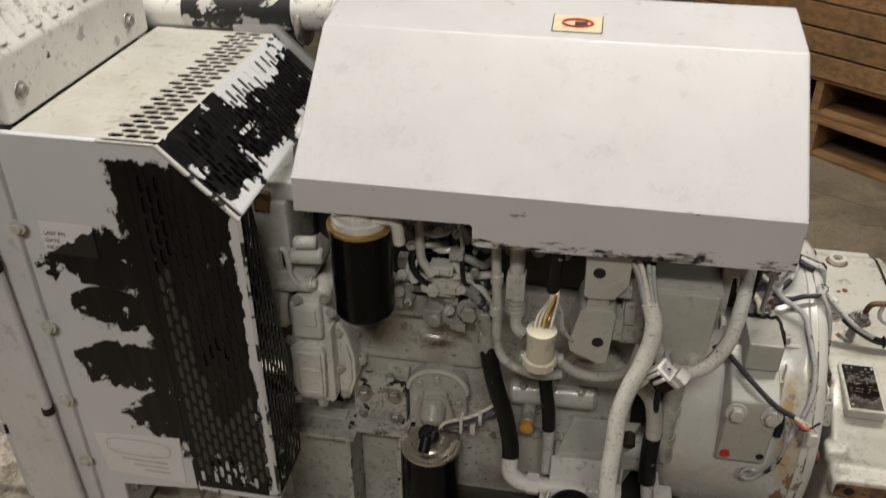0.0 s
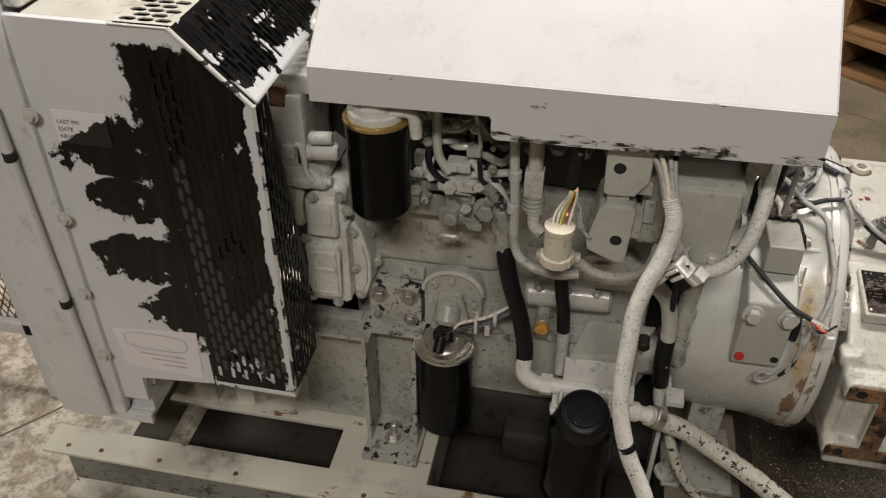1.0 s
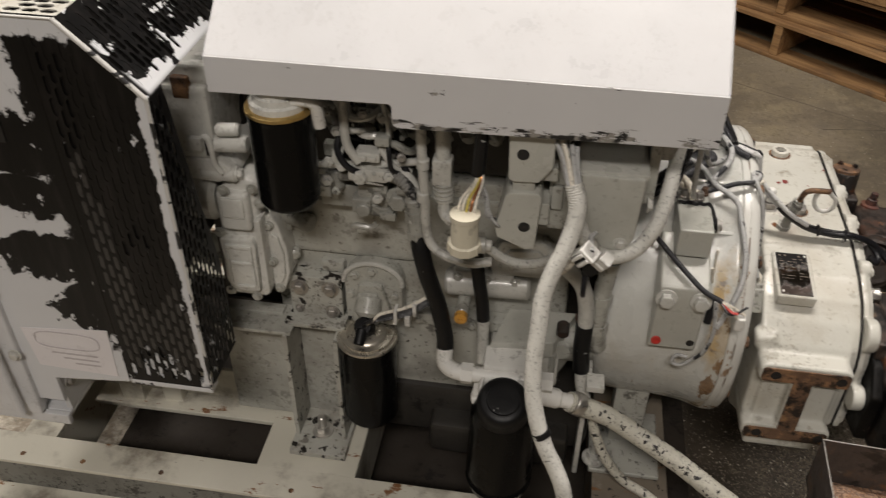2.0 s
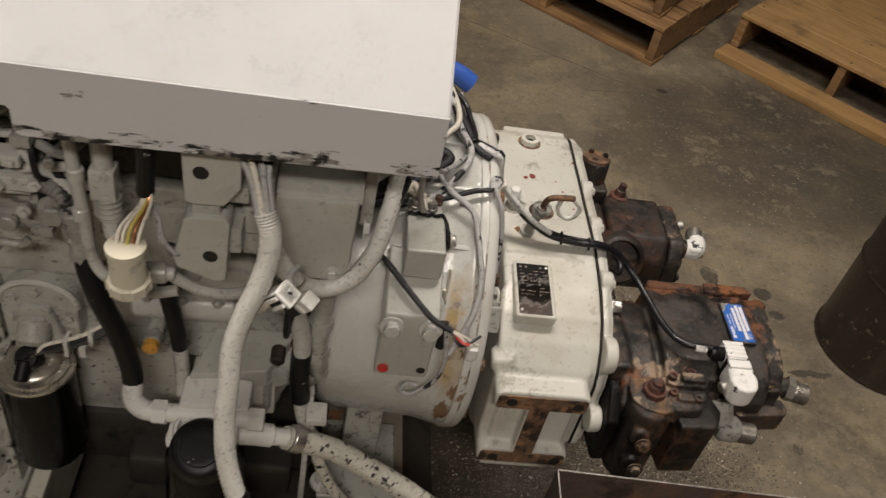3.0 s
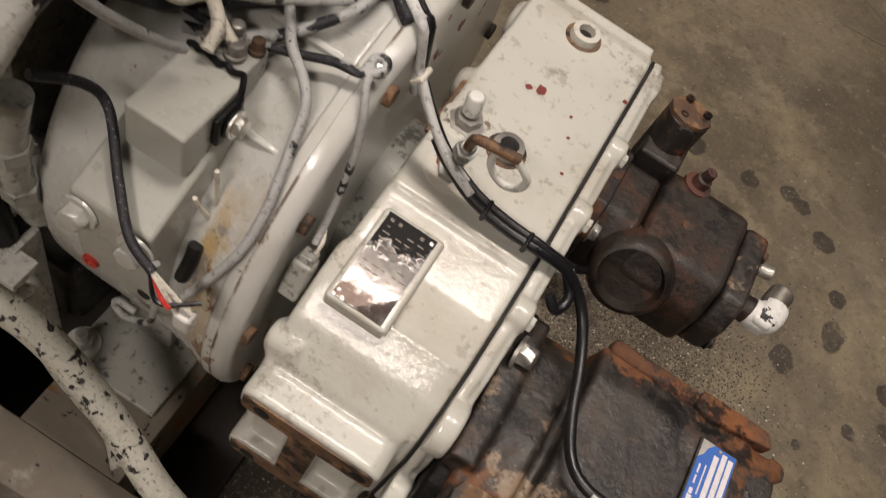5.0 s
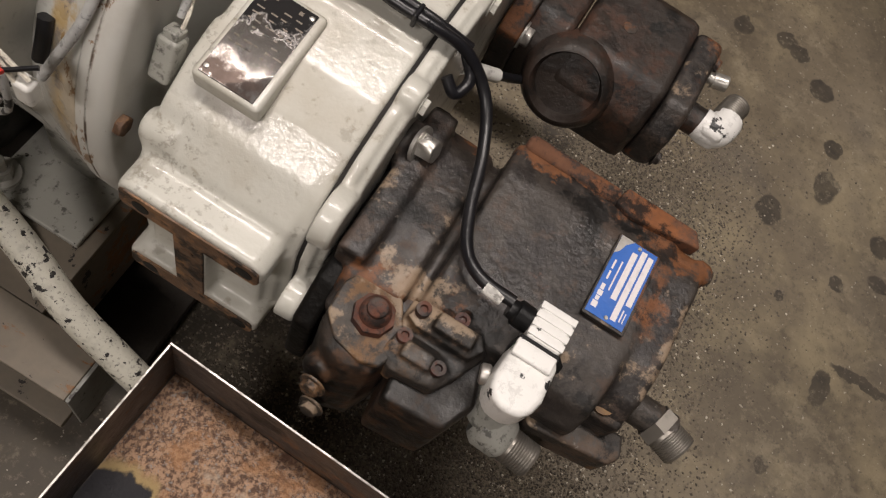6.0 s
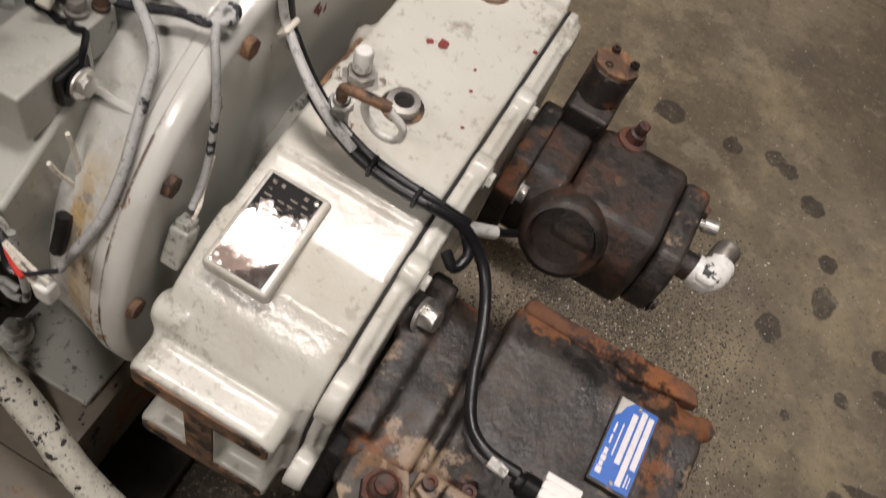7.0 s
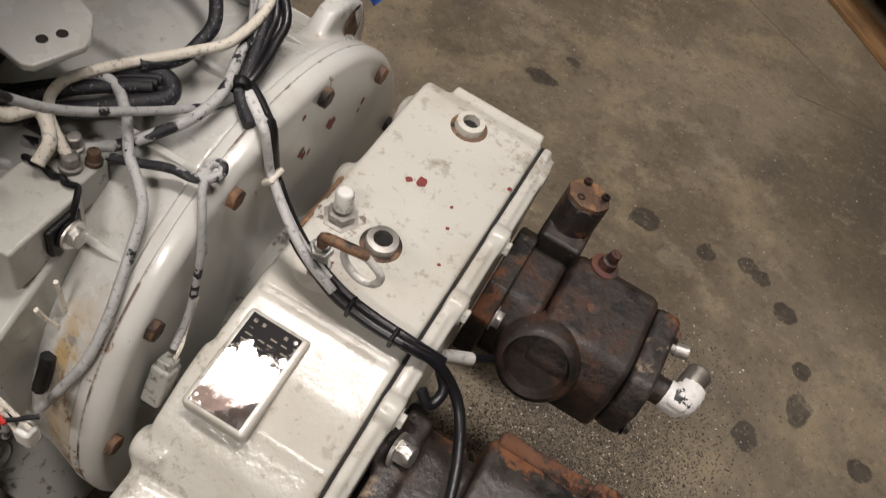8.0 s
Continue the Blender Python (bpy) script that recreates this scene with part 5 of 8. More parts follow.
    p("hose_fitting", lambda b: (rod(b, (-0.086, 0.10, 0.95), (-0.078, 0.10, 0.865), 0.0155, 0.003), lathe(b, (-0.083, 0.10, 0.925), (0.08, 0, -1), [(0, 0.019), (0.02, 0.019)], 6), lathe(b, (-0.079, 0.10, 0.88), (0.08, 0, -1), [(0, 0.019), (0.018, 0.019)], 6), sweep(b, [(-0.11, 0.115, 0.955), (-0.09, 0.105, 0.96), (-0.086, 0.10, 0.945)], 0.013)), M_ENGINE_DIRTY)
    p("black_hose", lambda b: sweep(b, [(-0.077, 0.10, 0.87), (-0.070, 0.09, 0.84), (-0.058, 0.085, 0.79), (-0.038, 0.085, 0.72), (-0.024, 0.08, 0.65), (-0.022, 0.075, 0.615)], 0.0165, 14), M_RUBBER, "black rubber hose")
    p("level_sensor", lambda b: (rod(b, (-0.031, 0.08, 1.11), (-0.030, 0.08, 1.02), 0.013, 0.003), box(b, (-0.047, 0.065, 1.0), (-0.014, 0.095, 1.05), 0.004), rod(b, (-0.029, 0.08, 1.01), (-0.027, 0.078, 0.965), 0.016, 0.002), sweep(b, [(-0.027, 0.078, 0.97), (-0.025, 0.07, 0.945), (-0.008, 0.06, 0.935)], 0.011)), M_CAST)
    for k in range(4):
        p("sensor_rib", lambda b: rod(b, (-0.0295, 0.08, 0.972 + k * 0.009), (-0.0294, 0.08, 0.976 + k * 0.009), 0.019, 0.001), M_ENGINE_DIRTY)
    p("black_tube", lambda b: sweep(b, [(0.037, 0.03, 1.20), (0.037, 0.03, 1.128), (0.033, 0.03, 1.055)], 0.011), M_RUBBER)
    # big ivory connector with wires
    c = p("connector", lambda b: (lathe(b, (0.022, -0.034, 0.954), (0, 0, 1), [(0, 0.026), (0.014, 0.026), (0.016, 0.022), (0.060, 0.022), (0.062, 0.024), (0.07, 0.024), (0.07, 0.017)], 24)), M_PLASTIC, "ivory plastic connector")
    for k in range(11):
        a = 2 * math.pi * k / 11
        p("connector_rib", lambda b: box(b, (0.022 + 0.0255 * math.cos(a) - 0.002, -0.034 + 0.0255 * math.sin(a) - 0.002, 0.954), (0.022 + 0.0255 * math.cos(a) + 0.002, -0.034 + 0.0255 * math.sin(a) + 0.002, 0.969), 0.0008), M_PLASTIC, "", c)
    for k, col in enumerate((M_WIRE_WHITE, M_WIRE_WHITE, M_WIRE_YELLOW, M_COPPER, M_WIRE_WHITE)):
        dx = (k - 2) * 0.006
        p("connector_wire", lambda b: sweep(b, [(0.022 + dx, -0.034 + 0.004 * (k % 2), 1.015), (0.026 + dx, -0.02, 1.04), (0.036 + dx * 0.5, 0.015, 1.05), (0.036 + dx * 0.3, 0.03, 1.065)], 0.0022, 6), col, "", c)
    for k in range(6):
        p("side_wire", lambda b: sweep(b, [(0.034, 0.03, 1.05), (0.05, 0.02, 1.02 - 0.004 * k), (0.05 + 0.004 * k, 0.015, 0.99 - 0.004 * k), (0.06 + 0.003 * k, 0.04, 0.965)], 0.0026, 6), M_WIRE_GREY, "", c)
    p("t_fitting", lambda b: (rod(b, (0.0, 0.04, 0.905), (0.05, 0.045, 0.905), 0.015, 0.003), rod(b, (0.02, 0.04, 0.90), (0.018, 0.0, 0.95), 0.013, 0.003), rod(b, (-0.015, 0.04, 0.905), (0.06, 0.045, 0.905), 0.010, 0.002)), M_CAST)
    p("return_hose", lambda b: sweep(b, [(0.05, 0.05, 0.897), (0.093, 0.055, 0.867), (0.14, 0.045, 0.877), (0.172, 0.035, 0.91), (0.185, 0.06, 0.94)], 0.0085), M_HOSE_GREY)
    # square covers
    A = p("module_cover", lambda b: prism(b, [(0.081, 1.058), (0.078, 1.165), (0.150, 1.165), (0.150, 1.085), (0.130, 1.055), (0.090, 1.053)], "y", 0.019, 0.11, 0.004), M_ENGINE_CLEAN)
    p("cover_hole", lambda b: lathe(b, (0.102, 0.0195, 1.105), (0, -1, 0), [(0, 0.010), (0.001, 0.0095)], 20), M_DARK, "", A)
    Bc = p("module_cover", lambda b: prism(b, [(0.064, 0.962), (0.078, 1.028), (0.086, 1.034), (0.130, 1.036), (0.137, 1.028), (0.132, 0.928), (0.118, 0.922), (0.068, 0.944)], "y", 0.018, 0.11, 0.004), M_ENGINE_CLEAN)
    p("cover_hole", lambda b: lathe(b, (0.112, 0.0185, 0.970), (0, -1, 0), [(0, 0.010), (0.001, 0.0095)], 20), M_DARK, "", Bc)
    p("cover_clip", lambda b: box(b, (0.088, 0.026, 1.032), (0.124, 0.08, 1.056), 0.003), M_ENGINE)
    p("cover_clip", lambda b: box(b, (0.132, 0.03, 0.968), (0.150, 0.09, 1.01), 0.003), M_ENGINE)
    p("cover_clip", lambda b: box(b, (0.132, 0.035, 1.05), (0.158, 0.09, 1.075), 0.003), M_ENGINE)
    p("relay_box", lambda b: (box(b, (0.146, 0.06, 0.94), (0.187, 0.16, 1.075), 0.005), box(b, (0.150, 0.052, 0.985), (0.170, 0.07, 1.03), 0.004)), M_ENGINE)
    p("control_cover", lambda b: (prism(b, [(0.188, 0.945), (0.188, 1.064), (0.296, 1.063), (0.292, 0.945), (0.278, 0.920), (0.205, 0.920)], "y", 0.044, 0.16, 0.006), box(b, (0.188, 0.05, 1.055), (0.30, 0.15, 1.068), 0.004)), M_ENGINE_CLEAN, "flat grey rectangular cover box")
    p("cover_bracket", lambda b: (box(b, (0.30, 0.10, 0.98), (0.318, 0.15, 1.10), 0.003), box(b, (0.19, 0.155, 1.045), (0.345, 0.17, 1.15), 0.003), rod(b, (0.325, 0.13, 1.06), (0.325, 0.13, 1.11), 0.02, 0.003)), M_ENGINE)
    p("cover_bolt", lambda b: bolt(b, (0.305, 0.07, 1.0), (1, 0, 0), 0.009), M_CAST)
    p("cover_bolt", lambda b: bolt(b, (0.270, 0.044, 0.937), (0, -1, 0), 0.008), M_CAST)
    p("pipe_cross", lambda b: (rod(b, (-0.035, 0.165, 0.715), (0.13, 0.165, 0.722), 0.027, 0.006, 20), box(b, (-0.02, 0.15, 0.72), (0.10, 0.19, 0.755), 0.008)), M_CAST)
    for x in (-0.01, 0.045, 0.10):
        p("flange_bolt", lambda b: bolt(b, (x, 0.148, 0.742), (0, -1, 0), 0.007))
    p("amber_plug", lambda b: (lathe(b, (0.004, 0.105, 0.683), (0, -1, 0), [(0, 0.0125), (0.012, 0.0125), (0.013, 0.010)], 20), rod(b, (0.004, 0.093, 0.683), (0.004, 0.087, 0.683), 0.005)), M_ORANGE, "amber plastic plug")
    p("plug_boss", lambda b: rod(b, (0.004, 0.18, 0.683), (0.004, 0.1055, 0.683), 0.0135, 0.002))
    p("black_hose", lambda b: sweep(b, [(0.028, 0.11, 0.84), (0.032, 0.11, 0.79), (0.042, 0.11, 0.72), (0.046, 0.11, 0.675)], 0.013, 12), M_RUBBER, "black rubber hose")
    p("steel_tube", lambda b: sweep(b, [(0.046, 0.11, 0.68), (0.048, 0.11, 0.61), (0.05, 0.10, 0.57)], 0.0125, 12), M_CAST)
    # wedge-topped pump bracket
    def slab(b, top, drop):
        up = [b.verts.new(q) for q in top]
        dn = [b.verts.new((q[0], q[1], q[2] - drop)) for q in top]
        b.faces.new(up)
        b.faces.new(dn[::-1])
        for k in range(len(top)):
            b.faces.new([up[k], dn[k], dn[(k + 1) % len(top)], up[(k + 1) % len(top)]])
        bmesh.ops.recalc_face_normals(b, faces=b.faces[:])
        bmesh.ops.bevel(b, geom=b.edges[:], offset=0.003, segments=2, profile=0.5, affect="EDGES")
    p("pump_bracket", lambda b: slab(b, [(0.063, 0.090, 0.632), (0.185, 0.108, 0.634), (0.226, 0.184, 0.650), (0.093, 0.190, 0.640)], 0.040), M_ENGINE_CLEAN)
    p("bracket_wall", lambda b: slab(b, [(0.178, 0.118, 0.596), (0.188, 0.110, 0.596), (0.228, 0.182, 0.610), (0.215, 0.186, 0.610)], 0.075), M_ENGINE)
    p("wall_hole", lambda b: lathe(b, (0.2085, 0.146, 0.578), (0.87, -0.49, 0), [(0, 0.011), (0.001, 0.0105)], 18), M_DARK)
    p("bracket_web", lambda b: (prism(b, [(0.066, 0.595), (0.104, 0.595), (0.096, 0.55), (0.074, 0.55)], "y", 0.085, 0.14, 0.004), prism(b, [(0.122, 0.595), (0.16, 0.595), (0.152, 0.55), (0.13, 0.55)], "y", 0.088, 0.14, 0.004), box(b, (0.06, 0.12, 0.5), (0.20, 0.16, 0.60), 0.006)), M_CAST)
    for x, y in ((0.082, 0.085), (0.142, 0.090)):
        p("bracket_bolt", lambda b: bolt(b, (x, y, 0.604), (0, -1, 0.35), 0.011, 0.013), M_CAST)
    p("side_body", lambda b: (rod(b, (0.13, 0.18, 0.58), (0.27, 0.18, 0.585), 0.045, 0.01, 24), lathe(b, (0.20, 0.13, 0.60), (0, -1, 0), [(0, 0.02), (0.01, 0.019), (0.01, 0.012)], 20)), M_ENGINE_DIRTY)
    # fuel manifold and filter cup
    p("manifold", lambda b: (sweep(b, [(-0.022, 0.075, 0.62), (-0.020, 0.06, 0.597), (0.0, 0.045, 0.592), (0.03, 0.042, 0.592)], 0.0165, 12), lathe(b, (0.015, 0.042, 0.592), (1, 0, 0), [(0, 0.021), (0.022, 0.021)], 6), rod(b, (0.03, 0.042, 0.592), (0.185, 0.035, 0.60), 0.0155, 0.003),
                             lathe(b, (0.165, 0.035, 0.60), (1, 0, 0), [(0, 0.02), (0.025, 0.02)], 6), box(b, (0.055, 0.04, 0.58), (0.165, 0.10, 0.62), 0.006), box(b, (0.04, 0.01, 0.545), (0.062, 0.05, 0.57), 0.004)), M_WHITE, "white-sprayed pipe manifold")
    p("filter_head", lambda b: (lathe(b, (0.102, 0.014, 0.572), (0, -0.2, 1), [(0, 0.050), (0.022, 0.051), (0.027, 0.048), (0.027, 0.044), (0.01, 0.042)], 32), rod(b, (0.04, 0.02, 0.55), (0.065, 0.02, 0.555), 0.014, 0.002), rod(b, (0.145, 0.03, 0.565), (0.185, 0.03, 0.565), 0.017, 0.003)), M_WHITE)
    p("cup_cap", lambda b: lathe(b, (0.102, -0.010, 0.560), (0, -0.42, 1), [(0, 0.050), (0.040, 0.049), (0.050, 0.046), (0.055, 0.040), (0.056, 0.031), (0.060, 0.030), (0.061, 0.022)], 36), M_RUBBER, "black rubber cap")
    p("filter_cup", lambda b: lathe(b, (0.102, 0.002, 0.322), (0, 0, 1), [(0, 0.040), (0.008, 0.060), (0.03, 0.067), (0.035, 0.062), (0.05, 0.062), (0.055, 0.067), (0.07, 0.067), (0.22, 0.062), (0.245, 0.050), (0.25, 0.046)], 40), M_BLACK, "black fuel filter bowl")
    # curved pipe beside the bell
    p("curved_pipe", lambda b: sweep(b, [(0.16, 0.13, 0.83), (0.19, 0.11, 0.822), (0.222, 0.10, 0.793), (0.236, 0.10, 0.74), (0.239, 0.10, 0.69)], 0.015, 12), M_CAST)
    p("rubber_sleeve", lambda b: sweep(b, [(0.238, 0.10, 0.70), (0.238, 0.10, 0.64), (0.243, 0.10, 0.58)], 0.0165, 12), M_RUBBER)
    p("lower_pipe", lambda b: sweep(b, [(0.243, 0.10, 0.59), (0.248, 0.10, 0.54), (0.262, 0.10, 0.49), (0.275, 0.10, 0.46)], 0.0125, 12), M_HOSE)
    p("side_pipe", lambda b: (sweep(b, [(0.27, 0.13, 0.83), (0.262, 0.12, 0.76), (0.262, 0.12, 0.68), (0.27, 0.13, 0.62)], 0.017, 12), lathe(b, (0.262, 0.12, 0.76), (0, 0, -1), [(0, 0.021), (0.02, 0.021)], 6), lathe(b, (0.262, 0.12, 0.69), (0, 0, -1), [(0, 0.021), (0.02, 0.021)], 6)), M_ENGINE)
    p("stay", lambda b: (box(b, (0.255, 0.09, RAIL + 0.002), (0.266, 0.13, 0.58), 0.003), box(b, (0.255, 0.06, 0.56), (0.29, 0.10, 0.575), 0.003)), M_CAST)
    m = pose(0.210, -0.044, 0.972, 12, 38, -20) @ Matrix.Scale(1.12, 4)
    p("clip_plug", lambda b: (box(b, (-0.012, -0.010, -0.016), (0.010, 0.010, 0.018), 0.002, m), box(b, (-0.009, -0.015, -0.010), (-0.004, -0.010, 0.014), 0.001, m), box(b, (0.002, -0.015, -0.010), (0.007, -0.010, 0.014), 0.001, m), box(b, (-0.014, -0.012, 0.012), (0.012, 0.012, 0.018), 0.002, m)), M_WHITE, "white plastic plug")
    p("plug_slot", lambda b: box(b, (-0.010, -0.0108, -0.013), (0.008, -0.0095, 0.010), 0.0, m), M_DARK)
    m2 = pose(0.240, -0.034, 0.956, 20, 32, -20) @ Matrix.Scale(1.15, 4)
    p("clip_plug", lambda b: (box(b, (-0.009, -0.009, -0.012), (0.009, 0.009, 0.016), 0.002, m2), box(b, (-0.007, -0.012, -0.004), (0.007, -0.009, 0.004), 0.001, m2)), M_WHITE, "white plastic plug")
    p("black_plug", lambda b: (box(b, (-0.0085, -0.0085, -0.044), (0.0085, 0.0085, -0.010), 0.003, m2), rod(b, m2 @ Vector((0, 0, -0.058)), m2 @ Vector((0, 0, -0.042)), 0.006, 0.001)), M_RUBBER, "black plug with lead")
    p("plug_lead", lambda b: sweep(b, [m2 @ Vector((0, 0, -0.055)), (0.218, -0.02, 0.872), (0.222, 0.03, 0.86), (0.235, 0.09, 0.85)], 0.0045, 8), M_CABLE)
    p("plug_lead", lambda b: sweep(b, [m @ Vector((0, 0, 0.018)), (0.218, -0.02, 0.99), (0.225, 0.0, 0.985), (0.214, 0.012, 0.962)], 0.004, 8), M_WIRE_GREY)
    p("white_tail", lambda b: sweep(b, [m @ Vector((-0.004, 0, -0.014)), (0.187, -0.03, 0.935), (0.178, -0.005, 0.905), (0.172, 0.035, 0.89)], 0.0055, 8), M_WIRE_WHITE)
    # turbo and head clutter in the shade of the hood
    rnd = random.Random(5)
    for k in range(14):
        x = -0.33 + k * 0.047
        p("injector", lambda b: (rod(b, (x, 0.19, 1.02), (x, 0.15 + 0.02 * rnd.random(), 1.07 + 0.05 * rnd.random()), 0.011 + 0.005 * rnd.random(), 0.003, 12), lathe(b, (x, 0.172, 1.04), (0, -0.5, 1), [(0, 0.016), (0.012, 0.016)], 6)), M_ENGINE_DIRTY)
    for k in range(6):
        x = -0.25 + k * 0.08
        p("injector_pipe", lambda b: sweep(b, [(x, 0.15, 1.10), (x + 0.02, 0.13, 1.12), (x + 0.05, 0.14, 1.07), (x + 0.06, 0.17, 1.03)], 0.0045, 8), M_CAST)
    for k in range(9):
        x = rnd.uniform(-0.25, -0.09)
        z = rnd.uniform(0.98, 1.10)
        y = rnd.uniform(0.10, 0.135)
        p("engine_wire", lambda b: sweep(b, [(x, y + 0.04, z + 0.05), (x + rnd.uniform(-0.02, 0.02), y, z + 0.02), (x + rnd.uniform(0.0, 0.04), y - 0.008, z - 0.02), (x + rnd.uniform(0.02, 0.07), y + 0.01, z - 0.04)], rnd.uniform(0.003, 0.006), 8), M_CABLE if k % 3 else M_CAST)
    for x, y, z, r in ((-0.245, 0.125, 0.955, 0.011), (-0.215, 0.118, 0.99, 0.009), (-0.15, 0.105, 0.94, 0.010), (-0.128, 0.10, 0.99, 0.009), (-0.105, 0.10, 1.03, 0.008), (-0.22, 0.12, 1.06, 0.010), (-0.09, 0.10, 0.905, 0.009), (-0.17, 0.11, 1.10, 0.008)):
        p("union_nut", lambda b: (lathe(b, (x, y, z), (0.3, -1, 0.2), [(0, r), (r, r), (r * 1.1, r * 0.8)], 6), lathe(b, (x, y, z), (0.3, -1, 0.2), [(0, r * 0.5), (r * 1.8, r * 0.5)], 12)), M_CAST if r > 0.0085 else M_STEEL_DIRTY)
    for k in range(22):
        x, z, y = rnd.uniform(-0.25, -0.10), rnd.uniform(0.90, 1.13), rnd.uniform(0.105, 0.15)
        r = rnd.uniform(0.0035, 0.0075)
        if k % 2:
            p("fuel_pipe", lambda b: sweep(b, [(x - 0.03, y + 0.03, z + rnd.uniform(-0.02, 0.02)), (x - 0.015, y, z), (x + 0.015, y - 0.004, z + rnd.uniform(-0.01, 0.01)), (x + 0.035, y + 0.03, z + rnd.uniform(-0.025, 0.015))], r, 8), (M_CAST, M_ENGINE_DIRTY, M_CABLE)[k // 2 % 3])
        else:
            d = (rnd.uniform(-0.5, 0.5), -1, rnd.uniform(-0.2, 0.6))
            p("union_nut", lambda b: (lathe(b, (x, y, z), d, [(0, r * 1.5), (r, r * 1.5), (r * 1.2, r * 1.2)], 6), lathe(b, (x, y, z), d, [(-0.03, r * 0.8), (r * 2.4, r * 0.7)], 10)), (M_ENGINE_DIRTY, M_CAST)[k // 2 % 2])
    for lo, hi in (((-0.27, 0.11, 0.925), (-0.235, 0.15, 0.948)), ((-0.115, 0.105, 0.955), (-0.10, 0.125, 0.978)), ((-0.15, 0.10, 1.045), (-0.125, 0.125, 1.062)), ((-0.245, 0.12, 1.005), (-0.218, 0.14, 1.03))):
        p("pipe_bracket", lambda b: box(b, lo, hi, 0.003), M_ENGINE_DIRTY)
    for k in range(6):
        x = -0.075 + k * 0.05
        p("block_bolt", lambda b: bolt(b, (x, 0.178, 0.772 + 0.11 * (k % 2)), (0, -1, 0), 0.008))
    p("side_cover", lambda b: (prism(b, [(0.055, 0.75), (0.045, 0.79), (0.07, 0.835), (0.15, 0.84), (0.185, 0.80), (0.175, 0.755)], "y", 0.150, 0.19, 0.008), prism(b, [(0.072, 0.765), (0.068, 0.79), (0.085, 0.82), (0.14, 0.823), (0.165, 0.795), (0.155, 0.77)], "y", 0.143, 0.155, 0.005)), M_CAST)
    p("cable_boss", lambda b: (rod(b, (0.225, 0.12, 0.70), (0.25, 0.10, 0.71), 0.012, 0.003), rod(b, (0.20, 0.14, 0.66), (0.20, 0.11, 0.655), 0.012, 0.003)), M_PUMP_RED)
    # wire bundle to the fuel filter
    for k in range(5):
        p("sensor_wire", lambda b: sweep(b, [(-0.188, 0.095, 0.632), (-0.18 + 0.004 * k, 0.085, 0.652 + 0.003 * k), (-0.15, 0.09, 0.660 + 0.004 * k), (-0.10, 0.10, 0.672 + 0.005 * k), (-0.06, 0.12, 0.69 + 0.005 * k)], 0.0034, 6), M_CABLE if k < 4 else M_WIRE_WHITE)
    for lo, hi in (((-0.125, 0.085, 0.655), (-0.118, 0.11, 0.69)), ((-0.105, 0.09, 0.65), (-0.094, 0.115, 0.672)), ((-0.09, 0.095, 0.672), (-0.082, 0.115, 0.70))):
        p("wire_clip", lambda b: box(b, lo, hi, 0.002), M_WHITE)
    settle(t)


# near-black for grime and for painted shade in gaps and underneath
M_SHADE_GRIME = paint("shade_and_grime_black", (0.030, 0.027, 0.023), 0.45, 0.6, (0.008, 0.007, 0.006), chips=0.70, chip_colour=(0.20, 0.195, 0.175))
M_ENGINE_CHIPPED = paint("chipped_engine_paint", PAINT, 0.38, 0.75, (0.09, 0.055, 0.03), chips=0.585, chip_colour=(0.016, 0.013, 0.011), rust=0.55, spots=0.6, bumpy=0.5)
M_ENGINE_DIRTY = paint("greasy_engine_paint", mul(PAINT, 0.9), 0.36, 0.75, (0.04, 0.033, 0.027), chips=0.69, spots=0.7)
M_HOSE_DARK = hose_skin("dirty_braid", (0.22, 0.215, 0.20), (0.02, 0.02, 0.02), 0.56, 50)
M_HOSE_GREY = hose_skin("grey_hose", (0.46, 0.455, 0.42), (0.03, 0.03, 0.03), 0.68, 30)
M_WIRE_YELLOW = paint("yellow_wire", (0.55, 0.45, 0.10), 0.5, 0.2)
engine()


def canister(name, x, y, top, bottom, r, label, ring, head):
    t = thing(name, (x, y, bottom), label, "filter", "engine filters")
    bm = B()
    lathe(bm, (x, y, bottom), (0, 0, 1), [(0, r * 0.62), (0.004, r * 0.9), (0.014, r), (top - bottom - 0.012, r), (top - bottom - 0.008, r * 1.03), (top - bottom, r * 1.03)], 44)
    part("can", bm, M_BLACK, t)
    bm = B()
    lathe(bm, (x, y, top), (0, 0, 1), [(0, r * 1.06), (0.005, r * 1.06), (0.007, r * 1.0)], 44)
    part("gasket_ring", bm, ring, t)
    bm = B()
    lathe(bm, (x, y, top + 0.007), (0, 0, 1), head, 36)
    part("cap", bm, M_CAP if name == "fuel_filter" else M_TIMING, t)
    return t


M_CAP = metal("tin_cap", (0.62, 0.58, 0.50), 0.3, 0.35)
f = canister("oil_filter", -0.286, 0.044, 1.137, 0.960, 0.052, "glossy black oil filter hanging under the hood", M_BRASS, [(0, 0.047), (0.010, 0.047), (0.012, 0.041), (0.022, 0.041), (0.024, 0.036), (0.034, 0.035), (0.036, 0.030)])
bm = B()
sweep(bm, [(-0.270, 0.025, 1.158), (-0.245, 0.025, 1.163), (-0.224, 0.03, 1.155), (-0.220, 0.035, 1.115)], 0.0105, 10)
part("elbow", bm, M_WHITE, f)
bm = B()
box(bm, (-0.335, 0.05, 1.160), (-0.245, 0.20, 1.186), 0.008)
rod(bm, (-0.30, 0.045, 1.158), (-0.30, 0.045, 1.19), 0.022, 0.004)
bolt(bm, (-0.262, 0.05, 1.174), (0, -1, 0), 0.008)
part("head", bm, M_TIMING, f)
settle(f)
